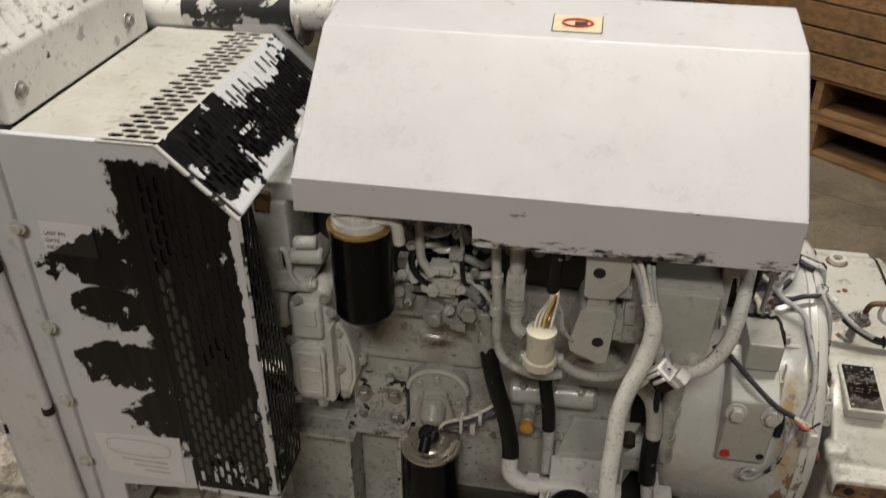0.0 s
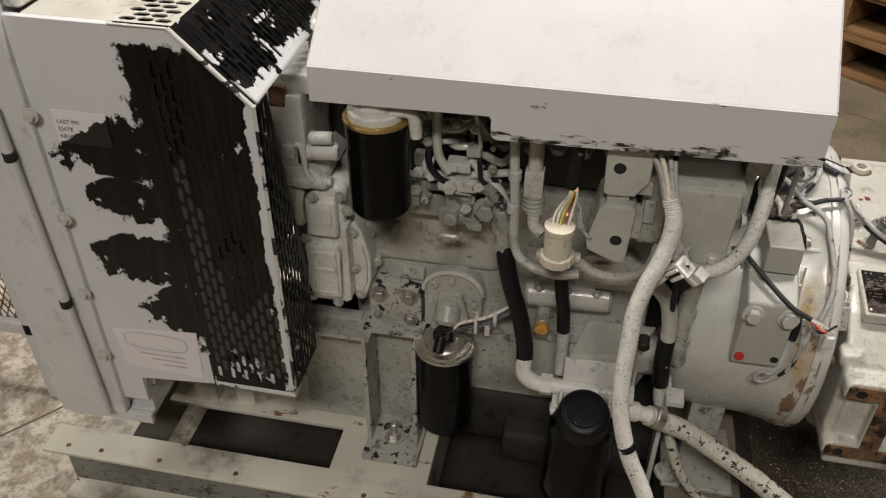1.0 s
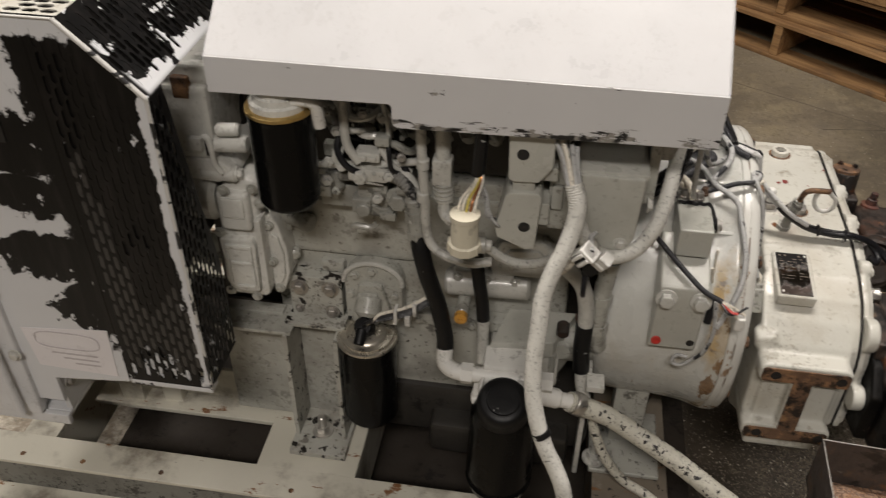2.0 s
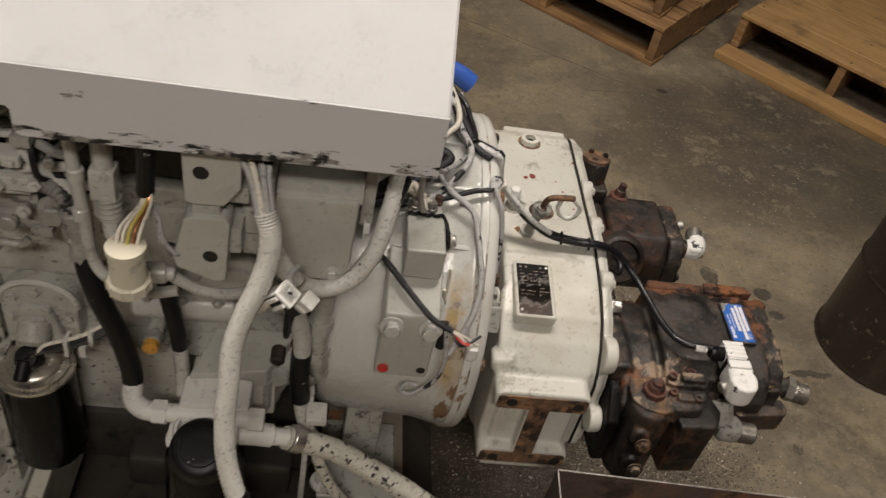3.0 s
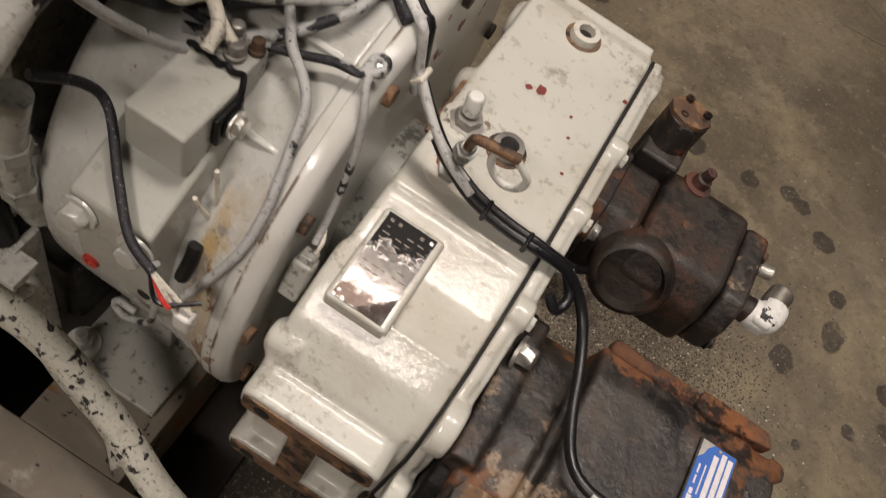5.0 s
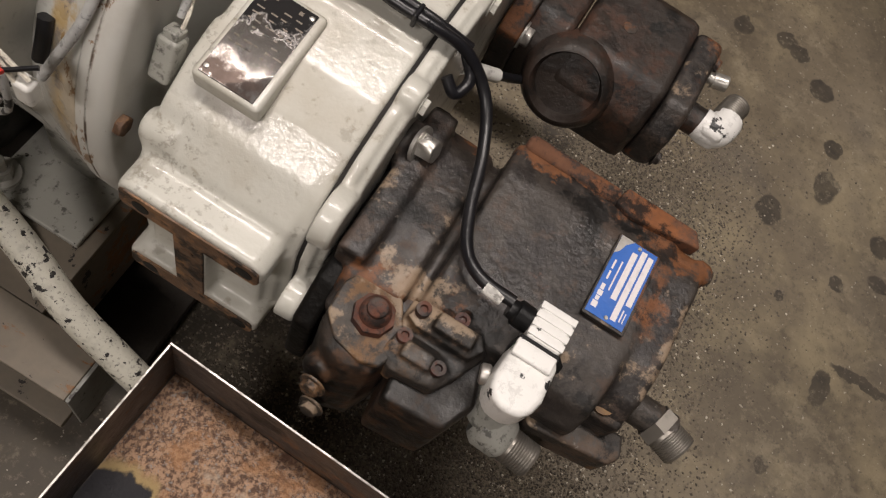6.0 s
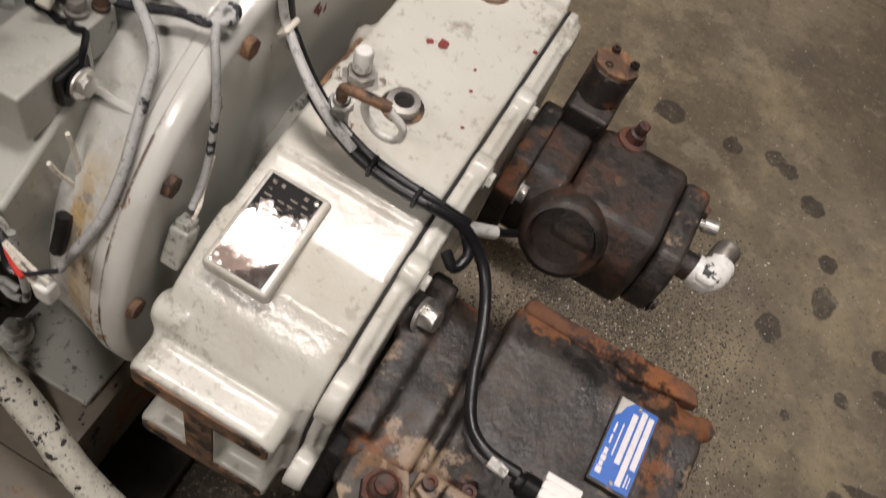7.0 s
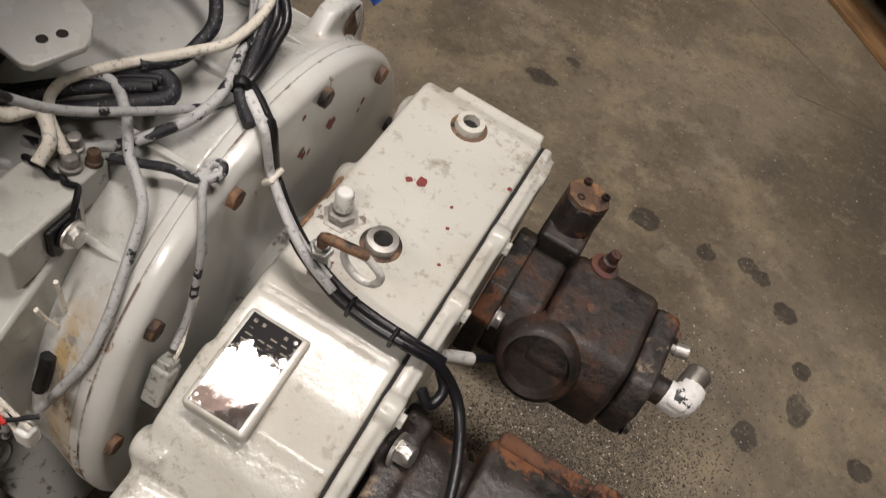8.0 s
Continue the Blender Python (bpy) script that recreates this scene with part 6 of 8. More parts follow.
f = canister("fuel_filter", -0.187, 0.115, 0.585, 0.362, 0.058, "glossy black fuel filter with tin cap and sensor", M_CAP, [(0, 0.054), (0.004, 0.053), (0.005, 0.042), (0.012, 0.038), (0.016, 0.018)])
bm = B()
rod(bm, (-0.187, 0.115, 0.605), (-0.19, 0.095, 0.635), 0.019, 0.004)
rod(bm, (-0.19, 0.092, 0.63), (-0.193, 0.068, 0.607), 0.011, 0.002)
part("sensor", bm, M_RUBBER, f, "dark sensor with cable")
bm = B()
box(bm, (-0.21, 0.13, 0.60), (-0.165, 0.20, 0.68), 0.008)
part("stem", bm, M_ENGINE, f)
settle(f)


# ---- bell housing ----
AY, AZ = 0.401, 0.633


def bell():
    t = thing("bell_housing", (0.40, AY, AZ - 0.27), "grey flywheel bell housing with rust-streaked flange", "bell housing")
    # one casting: flared drum, window frame and a pierced lifting web at the rear top
    bm = B()
    lathe(bm, (0.265, AY, AZ), (1, 0, 0), [(0, 0.258), (0.006, 0.270), (0.02, 0.278), (0.06, 0.282), (0.13, 0.284), (0.17, 0.2865), (0.20, 0.291), (0.22, 0.297), (0.238, 0.3025)], 96)
    box(bm, (0.30, 0.36, AZ + 0.26), (0.42, 0.50, AZ + 0.290), 0)
    for lo, hi in (((0.292, 0.335, AZ + 0.24), (0.302, 0.53, AZ + 0.300)), ((0.292, 0.52, AZ + 0.22), (0.425, 0.53, AZ + 0.295)), ((0.418, 0.35, AZ + 0.25), (0.426, 0.53, AZ + 0.292))):
        box(bm, lo, hi, 0)
    prism(bm, [(0.500, 0.885), (0.535, 0.905), (0.560, 0.918), (0.590, 0.914), (0.628, 0.890), (0.645, 0.850), (0.640, 0.790), (0.560, 0.80)], "x", 0.462, 0.486, 0)
    cast("body", bm, M_BELL, t, "", 0.0042, 6)
    bm = B()
    lathe(bm, (0.4862, 0.603, 0.872), (1, 0.1, 0.05), [(0, 0.026), (0.0012, 0.025), (0.0016, 0.021), (0.0008, 0.020)], 24)
    part("web_hole", bm, M_RUSTY, t, "rusty opening in the lifting web")
    bm = B()
    lathe(bm, (0.500, AY, AZ), (1, 0, 0), [(0, 0.2995), (0.003, 0.3025), (0.0125, 0.303), (0.0132, 0.3015), (0.0142, 0.3015), (0.015, 0.303), (0.023, 0.303), (0.030, 0.2995), (0.0335, 0.294), (0.034, 0.288), (0.034, 0.10)], 96)
    part("flange", bm, M_BELL_RUST, t, "rust-streaked bolted flange")
    for deg in (8.5, 45, 78.5, 110, 139, 171, 204, 238, 272, 306, 338):
        a = radians(deg)
        y, z = AY + 0.280 * math.cos(a), AZ + 0.280 * math.sin(a)
        bm = B()
        bolt(bm, (0.534, y, z), (1, 0, 0), 0.0115, 0.008, False)
        part("flange_bolt", bm, M_RUSTY, t)
    for k in range(18):
        a = 2 * math.pi * k / 18
        bm = B()
        box(bm, (0.41, -0.004, 0.283), (0.498, 0.004, 0.297), 0.002, Matrix.Translation((0, AY, AZ)) @ Matrix.Rotation(a, 4, "X"))
        if a > 4.8 or a < 0.7:
            part("stiffening_rib", bm, M_BELL, t)
        else:
            bm.free()
    # cover block in front, with its two bolts
    bm = B()
    prism(bm, [(0.098, 0.664), (0.089, 0.79), (0.092, 0.816), (0.193, 0.866), (0.25, 0.80), (0.25, 0.664)], "x", 0.357, 0.444, 0.005)
    blk = part("cover_block", bm, M_ENGINE_CLEAN, t)
    for x in (0.371, 0.431):
        bm = B()
        bolt(bm, (x, 0.0885, 0.793), (0, -1, 0.1), 0.0135, 0.013)
        part("block_bolt", bm, M_CAST, blk)
    bm = B()
    lathe(bm, (0.370, 0.0965, 0.685), (0, -1, 0), [(0, 0.009), (0.004, 0.009), (0.004, 0.005), (0.001, 0.004)], 20)
    part("red_plug", bm, M_RED, blk, "red plastic plug")
    bm = B()
    lathe(bm, (0.432, 0.0965, 0.685), (0, -1, 0), [(0, 0.0075), (0.001, 0.0072)], 20)
    part("port_hole", bm, M_DARK, blk)
    # small terminal box on top of the block
    bm = B()
    box(bm, (0.378, 0.140, 0.850), (0.438, 0.225, 0.908), 0.004)
    sb = part("terminal_box", bm, M_ENGINE_CLEAN, t)
    bm = B()
    box(bm, (0.380, 0.2255, 0.87), (0.434, 0.262, 0.911), 0.003)
    part("terminal_strip", bm, M_ENGINE_DIRTY, sb)
    bm = B()
    box(bm, (0.4375, 0.176, 0.865), (0.445, 0.214, 0.901), 0.003)
    rod(bm, (0.444, 0.196, 0.884), (0.449, 0.196, 0.884), 0.0155, 0.002)
    bb = part("bolt_seat", bm, M_RUBBER, sb, "black rubber seat")
    bm = B()
    bolt(bm, (0.449, 0.196, 0.884), (1, 0, 0.1), 0.010)
    part("box_bolt", bm, M_STEEL, bb, "pale steel bolt")
    bm = B()
    rnd = random.Random(3)
    sweep(bm, [(0.379 + 0.0055 * k, 0.222 + rnd.uniform(-0.002, 0.002), 0.9105 + 0.0014 * (k % 2)) for k in range(11)] + [(0.440, 0.214, 0.906), (0.443, 0.206, 0.899), (0.446, 0.200, 0.895)], 0.0032, 6, 3)
    part("rubber_seal", bm, M_RUBBER, sb, "torn black rubber seal")
    for x, y, r in ((0.391, 0.238, 0.0075), (0.416, 0.236, 0.008), (0.404, 0.254, 0.007), (0.427, 0.252, 0.006)):
        bm = B()
        lathe(bm, (x, y, 0.911), (0, 0.1, 1), [(0, r * 1.3), (0.004, r * 1.3), (0.005, r), (0.014, r), (0.016, r * 0.7)], 14)
        part("terminal", bm, M_STEEL_DIRTY if r > 0.0065 else M_RUSTY, sb)
    # perforated bracket at the back
    bm = B()
    prism(bm, [(0.25, 0.262), (0.350, 0.246), (0.372, 0.243), (0.380, 0.248), (0.394, 0.290), (0.391, 0.300), (0.374, 0.324), (0.25, 0.365)], "z", 0.992, 1.0, 0.002)
    box(bm, (0.25, 0.345, 0.90), (0.27, 0.365, 0.994), 0.002)
    br = part("sheet_bracket", bm, M_BELL, t)
    for x, y in ((0.365, 0.274), (0.372, 0.289)):
        bm = B()
        lathe(bm, (x, y, 1.0002), (0, 0, 1), [(0, 0.005), (0.0006, 0.0048)], 14)
        part("bracket_hole", bm, M_DARK, br)
    # bare scars in the paint of the flange face
    for y, z, r in ((0.423, 0.904, 0.004), (0.492, 0.834, 0.008), (0.484, 0.842, 0.006), (0.567, 0.811, 0.006), (0.435, 0.834, 0.005), (0.447, 0.828, 0.004), (0.43, 0.842, 0.006), (0.56, 0.80, 0.004)):
        bm = B()
        rr = random.Random(int(y * 1e4))
        bm.faces.new([bm.verts.new((0.5344, y + r * rr.uniform(0.5, 1.2) * math.cos(a), z + 1.3 * r * rr.uniform(0.5, 1.2) * math.sin(a))) for a in [2 * math.pi * i / 11 for i in range(11)]])
        part("paint_scar", bm, M_SCAR, t)
    bm = B()
    lathe(bm, (0.486, 0.375, 0.905), (0, -0.1, 1), [(0, 0.014), (0.012, 0.013), (0.016, 0.009)], 20)
    part("bell_nub", bm, M_BELL, t)
    # support foot below
    bm = B()
    box(bm, (0.33, 0.19, RAIL), (0.40, 0.24, 0.46), 0.004)
    box(bm, (0.29, 0.10, RAIL), (0.44, 0.28, RAIL + 0.012), 0.003)
    part("support_leg", bm, M_ENGINE_DIRTY, t)
    bm = B()
    lathe(bm, (0.30, 0.13, RAIL + 0.012), (0, 0, 1), [(0, 0.025), (0.005, 0.024)], 20)
    lathe(bm, (0.30, 0.13, RAIL + 0.017), (0, 0, 1), [(0, 0.016), (0.016, 0.015)], 6)
    rod(bm, (0.30, 0.13, RAIL + 0.02), (0.30, 0.13, RAIL + 0.055), 0.009, 0.002)
    part("foot_nut", bm, M_CAST, t)
    bm = B()
    rod(bm, (0.53, AY, AZ - 0.02), (0.58, AY, AZ - 0.02), 0.10, 0.004, 40)
    part("coupling", bm, M_ENGINE_DIRTY, t)
    settle(t)


M_SCAR = paint("red_primer", (0.20, 0.035, 0.03), 0.6, 0.3)
def bell_paint():
    """Glossy grey-white paint, with ochre rust stains on the near side close to the flange."""
    n = Nodes("bell_paint")
    x, y, z = n.axis(0), n.axis(1), n.axis(2)
    c = n.mix(n.noise(5, 5), (0.48, 0.482, 0.452), (0.60, 0.602, 0.57))
    c = n.mix(n.op("MULTIPLY", n.step(n.noise(6, 8, 0.65, off=3), 0.48, 0.72), 0.35), c, (0.30, 0.24, 0.15))
    c = n.mix(n.op("MULTIPLY", n.step(n.noise(75, 6, 0.6, off=7), 0.62, 0.70), 0.3), c, (0.10, 0.075, 0.05))
    zone = n.op("MULTIPLY", n.step(x, 0.462, 0.485), n.op("SUBTRACT", 1.0, n.step(y, 0.17, 0.22)))
    run = n.step(n.op("ADD", n.noise(26, 9, 0.68, stretch=(1, 1, 0.35), off=9), n.op("MULTIPLY", zone, 0.10)), 0.66, 0.68)
    halo = n.op("MULTIPLY", n.step(n.op("ADD", n.noise(14, 6, 0.6, stretch=(1, 1, 0.35), off=9), n.op("MULTIPLY", zone, 0.16)), 0.62, 0.76), 0.5)
    c = n.mix(halo, c, (0.44, 0.30, 0.13))
    c = n.mix(n.op("MULTIPLY", run, 0.9), c, n.mix(n.noise(70, 6), (0.07, 0.032, 0.014), (0.33, 0.17, 0.05)))
    # one ochre run beside the side window
    wav = n.op("MULTIPLY", n.op("SUBTRACT", n.noise(30, 7, 0.7, off=5), 0.5), 0.05)
    ochre = n.op("SUBTRACT", 1.0, n.step(n.op("ABSOLUTE", n.op("SUBTRACT", n.op("ADD", x, wav), 0.474)), 0.005, 0.017))
    ochre = n.op("MULTIPLY", ochre, n.op("MULTIPLY", n.step(z, 0.62, 0.66), n.op("SUBTRACT", 1.0, n.step(z, 0.79, 0.84))))
    ochre = n.op("MULTIPLY", ochre, n.op("SUBTRACT", 1.0, n.step(y, 0.25, 0.28)))
    c = n.mix(n.op("MULTIPLY", ochre, n.map(n.noise(18, 6, 0.6, off=2), 0.35, 0.65, 0.35, 0.95)), c, n.mix(n.step(n.noise(60, 7, 0.7, off=3), 0.5, 0.6), (0.46, 0.30, 0.10), (0.12, 0.06, 0.025)))
    ch = n.step(n.noise(38, 9, 0.6, off=19), 0.75, 0.76)
    c = n.mix(ch, c, (0.10, 0.045, 0.03))
    h = n.op("ADD", n.op("MULTIPLY", n.noise(170, 3), 0.3), n.op("MULTIPLY", n.noise(28, 4), 0.7))
    return n.done(c, n.map(n.noise(22, 4, off=5), 0.3, 0.7, 0.18, 0.38), 0.0, h, 0.3, 0.004, 0.4)


M_BELL = bell_paint()
def flange_paint():
    """Grey paint with ochre rust that ran down from the bolts on the near side."""
    n = Nodes("rusted_flange_paint")
    y, z = n.axis(1), n.axis(2)
    c = n.mix(n.noise(5, 5), (0.54, 0.535, 0.50), (0.65, 0.645, 0.605))
    c = n.mix(n.op("MULTIPLY", n.step(n.noise(8, 7, 0.6, off=3), 0.5, 0.7), 0.25), c, (0.22, 0.16, 0.09))
    side = n.op("SUBTRACT", 1.0, n.step(n.op("ADD", y, n.op("MULTIPLY", n.noise(6), 0.1)), 0.24, 0.33))
    run = n.step(n.op("ADD", n.noise(24, 9, 0.68, stretch=(1, 1, 0.4), off=9), n.op("MULTIPLY", side, 0.045)), 0.65, 0.67)
    c = n.mix(n.op("MULTIPLY", run, 0.85), c, n.mix(n.noise(70, 6), (0.09, 0.04, 0.016), (0.34, 0.18, 0.06)))
    seam = n.op("SUBTRACT", 1.0, n.step(n.op("ABSOLUTE", n.op("SUBTRACT", n.axis(0), 0.5137)), 0.0006, 0.0026))
    c = n.mix(n.op("MULTIPLY", seam, n.op("MULTIPLY", n.step(n.noise(17, 8, 0.7, off=27), 0.47, 0.58), 0.8)), c, n.mix(n.noise(80, 5), (0.035, 0.018, 0.010), (0.17, 0.085, 0.035)))
    ch = n.step(n.noise(38, 9, 0.6, off=19), 0.735, 0.745)
    c = n.mix(ch, c, (0.07, 0.035, 0.025))
    return n.done(c, n.map(run, 0, 1, 0.28, 0.6), 0.0, n.op("ADD", n.noise(30, 4), n.op("MULTIPLY", run, 0.6)), 0.25, 0.003, 0.3)


M_BELL_RUST = flange_paint()
bell()


# ---- gearbox ----
def gearbox():
    t = thing("pump_gearbox", (0.65, 0.40, 0.40), "cream-white glossy pump drive gearbox with worn name plate", "gearbox")
    side = [(0.125, 0.50), (0.125, 0.66), (0.135, 0.69), (0.16, 0.725), (0.20, 0.755), (0.25, 0.774), (0.30, 0.784), (0.345, 0.792), (0.68, 0.792), (0.700, 0.785), (0.708, 0.765), (0.708, 0.50), (0.62, 0.43), (0.22, 0.43)]
    # one casting: body, swollen front end, two mounting bars with a web, bosses
    bm = B()
    prism(bm, side, "x", 0.568, 0.740, 0.004)
    prism(bm, [(0.116, 0.52), (0.116, 0.655), (0.128, 0.692), (0.162, 0.729), (0.20, 0.754), (0.245, 0.770), (0.24, 0.52)], "x", 0.562, 0.728, 0.004)
    for z0, z1 in ((0.640, 0.684), (0.484, 0.524)):
        prism(bm, [(0.563, z0 + 0.006), (0.563, z1 - 0.010), (0.574, z1), (0.716, z1), (0.728, z1 - 0.010), (0.728, z0 + 0.006), (0.718, z0), (0.573, z0)], "y", 0.086, 0.20, 0.003)
    box(bm, (0.580, 0.107, 0.44), (0.716, 0.16, 0.66), 0)
    box(bm, (0.624, 0.086, 0.49), (0.664, 0.14, 0.66), 0)
    lathe(bm, (0.553, 0.150, 0.690), (1, 0, 0.1), [(0, 0.015), (0.004, 0.020), (0.04, 0.022)], 20)
    lathe(bm, (0.553, 0.505, 0.766), (1, 0, 0), [(0, 0.016), (0.005, 0.021), (0.05, 0.026)], 20)
    lathe(bm, (0.556, 0.655, 0.755), (1, 0, 0), [(0, 0.018), (0.005, 0.026), (0.05, 0.032)], 20)
    box(bm, (0.602, 0.69, 0.69), (0.736, 0.722, 0.784), 0)
    box(bm, (0.573, 0.318, 0.78), (0.735, 0.345, 0.7925), 0)
    cast("housing", bm, M_CREAM, t, "", 0.0036, 7)
    # machined faces and the bolt holes in the bars
    for z0, z1, nm in ((0.643, 0.676, "upper_face"), (0.487, 0.516, "lower_face")):
        bm = B()
        prism(bm, [(0.571, z0), (0.567, z0 + 0.008), (0.568, z1 - 0.004), (0.574, z1), (0.717, z1), (0.723, z1 - 0.004), (0.724, z0 + 0.008), (0.720, z0)], "y", 0.0838, 0.092, 0.001)
        fl = part(nm, bm, M_FACE, t, "rusted machined face")
        for x in (0.592, 0.708):
            bm = B()
            lathe(bm, (x, 0.0837, (z0 + z1) / 2), (0, -1, 0), [(0, 0.0095), (0.0006, 0.0095), (0.0007, 0.008)], 20)
            part("bolt_hole", bm, M_DARK, fl)
    bm = B()
    box(bm, (0.627, 0.0838, 0.5162), (0.661, 0.092, 0.6428), 0.001)
    web = part("rusty_web", bm, M_FACE, t, "rusted vertical strip")
    for z in (0.545, 0.618):
        bm = B()
        lathe(bm, (0.644, 0.0837, z), (0, -1, 0), [(0, 0.007), (0.0006, 0.007), (0.0007, 0.006)], 16)
        part("pin_hole", bm, M_FACE, web)

    # cover half with the parting line
    def grow(k):
        return [(AY + (y - AY) * (1 + k), 0.62 + (z - 0.62) * (1 + k)) for y, z in side]
    bm = B()
    prism(bm, grow(-0.006), "x", 0.7395, 0.7435, 0)
    part("gasket", bm, M_DARK, t, "black parting line")
    bm = B()
    prism(bm, grow(0.0), "x", 0.7428, 0.755, 0)
    prism(bm, grow(-0.03), "x", 0.752, 0.764, 0)
    for y, z, r in ((0.655, 0.772, 0.020), (0.53, 0.782, 0.019), (0.42, 0.782, 0.019), (0.28, 0.772, 0.020), (0.158, 0.716, 0.033), (0.112, 0.60, 0.026)):
        lathe(bm, (0.7428, y, z), (1, 0, 0), [(0, r), (0.020, r * 0.96), (0.023, r * 0.85)], 22)
    cover = cast("end_cover", bm, M_CREAM, t, "", 0.003, 4)
    bm = B()
    lathe(bm, (0.7645, 0.158, 0.716), (1, 0, 0), [(0, 0.024), (0.001, 0.023), (0.001, 0.014), (-0.004, 0.012)], 24)
    part("lug_bore", bm, M_FACE, cover, "rusty bore of the large lug")
    for y, z in ((0.53, 0.778), (0.42, 0.778), (0.28, 0.768)):
        bm = B()
        bolt(bm, (0.765, y, z), (1, 0, 0), 0.009, 0.006)
        part("cover_bolt", bm, M_CREAM, t)
    # name plate on its pad
    m = Matrix.Translation((0.617, 0.235, 0.7755)) @ Matrix.Rotation(radians(8.5), 4, "X")
    bm = B()
    box(bm, (-0.035, -0.058, -0.02), (0.036, 0.058, 0.006), 0.005, m, 3)
    pad = part("plate_pad", bm, M_CREAM, t)
    bm = B()
    box(bm, (-0.029, -0.053, 0.006), (0.028, 0.053, 0.0075), 0.0004, m)
    pl = part("name_plate", bm, M_PLATE, pad, "worn mirror-bright name plate with black print")
    rnd = random.Random(4)
    for k in range(9):
        y = 0.044 - k * 0.0072
        x = -0.024
        while x < 0.018:
            w = rnd.uniform(0.003, 0.009)
            bm = B()
            box(bm, (x, y, 0.0076), (x + w, y + (0.0015 if k else 0.0038), 0.00768), 0, m)
            if rnd.random() < 0.75:
                part("print_bar", bm, M_PRINT, pl)
            else:
                bm.free()
            x += w + rnd.uniform(0.002, 0.010)
    for x, y in ((-0.025, -0.046), (0.024, 0.047)):
        bm = B()
        lathe(bm, (0, 0, 0), (0, 0, 1), [(0.0075, 0.0028), (0.0088, 0.0024), (0.0092, 0.001)], 10)
        bmesh.ops.transform(bm, matrix=m @ Matrix.Translation((x, y, 0)), verts=bm.verts)
        part("rivet", bm, M_STEEL, pl)
    # ports
    for x, y in ((0.650, 0.655), (0.650, 0.434)):
        bm = B()
        lathe(bm, (x, y, 0.790), (0, 0, 1), [(0, 0.0255), (0.003, 0.0235)], 24)
        part("rust_ring", bm, M_FACE, t)
        bm = B()
        lathe(bm, (x, y, 0.793), (0, 0, 1), [(0, 0.019), (0.010, 0.018), (0.011, 0.011), (0.002, 0.010)], 24)
        port = part("port", bm, M_STEEL_DIRTY if y < 0.5 else M_CREAM_RUST, t, "open threaded port")
        bm = B()
        lathe(bm, (x, y, 0.7945), (0, 0, 1), [(0, 0.0105), (0.0006, 0.010)], 20)
        part("port_hole", bm, M_DARK, port)
    # breather and dipstick
    bm = B()
    lathe(bm, (0.596, 0.437, 0.79), (0, 0, 1), [(0, 0.022), (0.004, 0.022), (0.0045, 0.016), (0.016, 0.016)], 6)
    br = part("breather_nut", bm, M_STEEL_DIRTY, t)
    for x, y in ((0.596, 0.437), (0.613, 0.366)):
        bm = B()
        lathe(bm, (x, y, 0.7905), (0, 0, 1), [(0, 0.030), (0.002, 0.028), (0.0025, 0.02)], 20)
        part("rust_ring", bm, M_CREAM_RUST, t)
    bm = B()
    rod(bm, (0.596, 0.437, 0.806), (0.592, 0.441, 0.835), 0.0105, 0.004)
    part("breather_cap", bm, M_WHITE, br, "white breather cap")
    bm = B()
    rod(bm, (0.613, 0.366, 0.79), (0.620, 0.340, 0.878), 0.0085, 0.002)
    lathe(bm, (0.613, 0.366, 0.79), (0, -0.2, 1), [(0, 0.014), (0.014, 0.014)], 6)
    lathe(bm, (0.6185, 0.3455, 0.858), (0.08, -0.28, 1), [(0, 0.012), (0.016, 0.012)], 6)
    part("dipstick_tube", bm, M_ENGINE_DIRTY, t)
    bm = B()
    sweep(bm, [(0.620, 0.340, 0.876), (0.622, 0.333, 0.898), (0.630, 0.329, 0.908), (0.650, 0.332, 0.908), (0.668, 0.337, 0.905)], 0.0055, 8)
    part("dipstick_handle", bm, M_RUSTY, t, "rusty dipstick handle")
    bm = B()
    sweep(bm, [(0.647, 0.333, 0.905), (0.645, 0.337, 0.884), (0.652, 0.340, 0.866), (0.667, 0.341, 0.857), (0.681, 0.341, 0.864), (0.684, 0.339, 0.884), (0.668, 0.336, 0.903)], 0.0042, 8)
    part("dipstick_ring", bm, M_WHITE, t, "white-painted wire ring")
    # rust line along the edge next to the bell
    bm = B()
    sweep(bm, [(0.5665, 0.40, 0.7865), (0.566, 0.43, 0.788), (0.567, 0.46, 0.7875), (0.5665, 0.49, 0.787)], 0.0028, 6, 4, 0.0008)
    part("rust_line", bm, M_FACE, t, "orange rust line")
    # paint scars
    for x, y, r in ((0.645, 0.540, 0.008), (0.630, 0.534, 0.005), (0.735, 0.60, 0.004), (0.70, 0.50, 0.003), (0.69, 0.53, 0.0025), (0.715, 0.45, 0.0025)):
        bm = B()
        rr = random.Random(int(x * 1e4))
        bm.faces.new([bm.verts.new((x + r * rr.uniform(0.6, 1.2) * math.cos(a), y + r * rr.uniform(0.6, 1.2) * math.sin(a), 0.7926)) for a in [2 * math.pi * i / 11 for i in range(11)]])
        part("paint_scar", bm, M_SCAR, t)


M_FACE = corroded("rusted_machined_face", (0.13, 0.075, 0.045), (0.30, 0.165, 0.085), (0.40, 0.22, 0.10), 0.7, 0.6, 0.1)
M_CREAM_RUST = paint("rust_ringed_paint", CREAM, 0.4, 0.6, (0.20, 0.11, 0.05), chips=0.62, chip_colour=(0.16, 0.07, 0.03), rust=0.8)
gearbox()


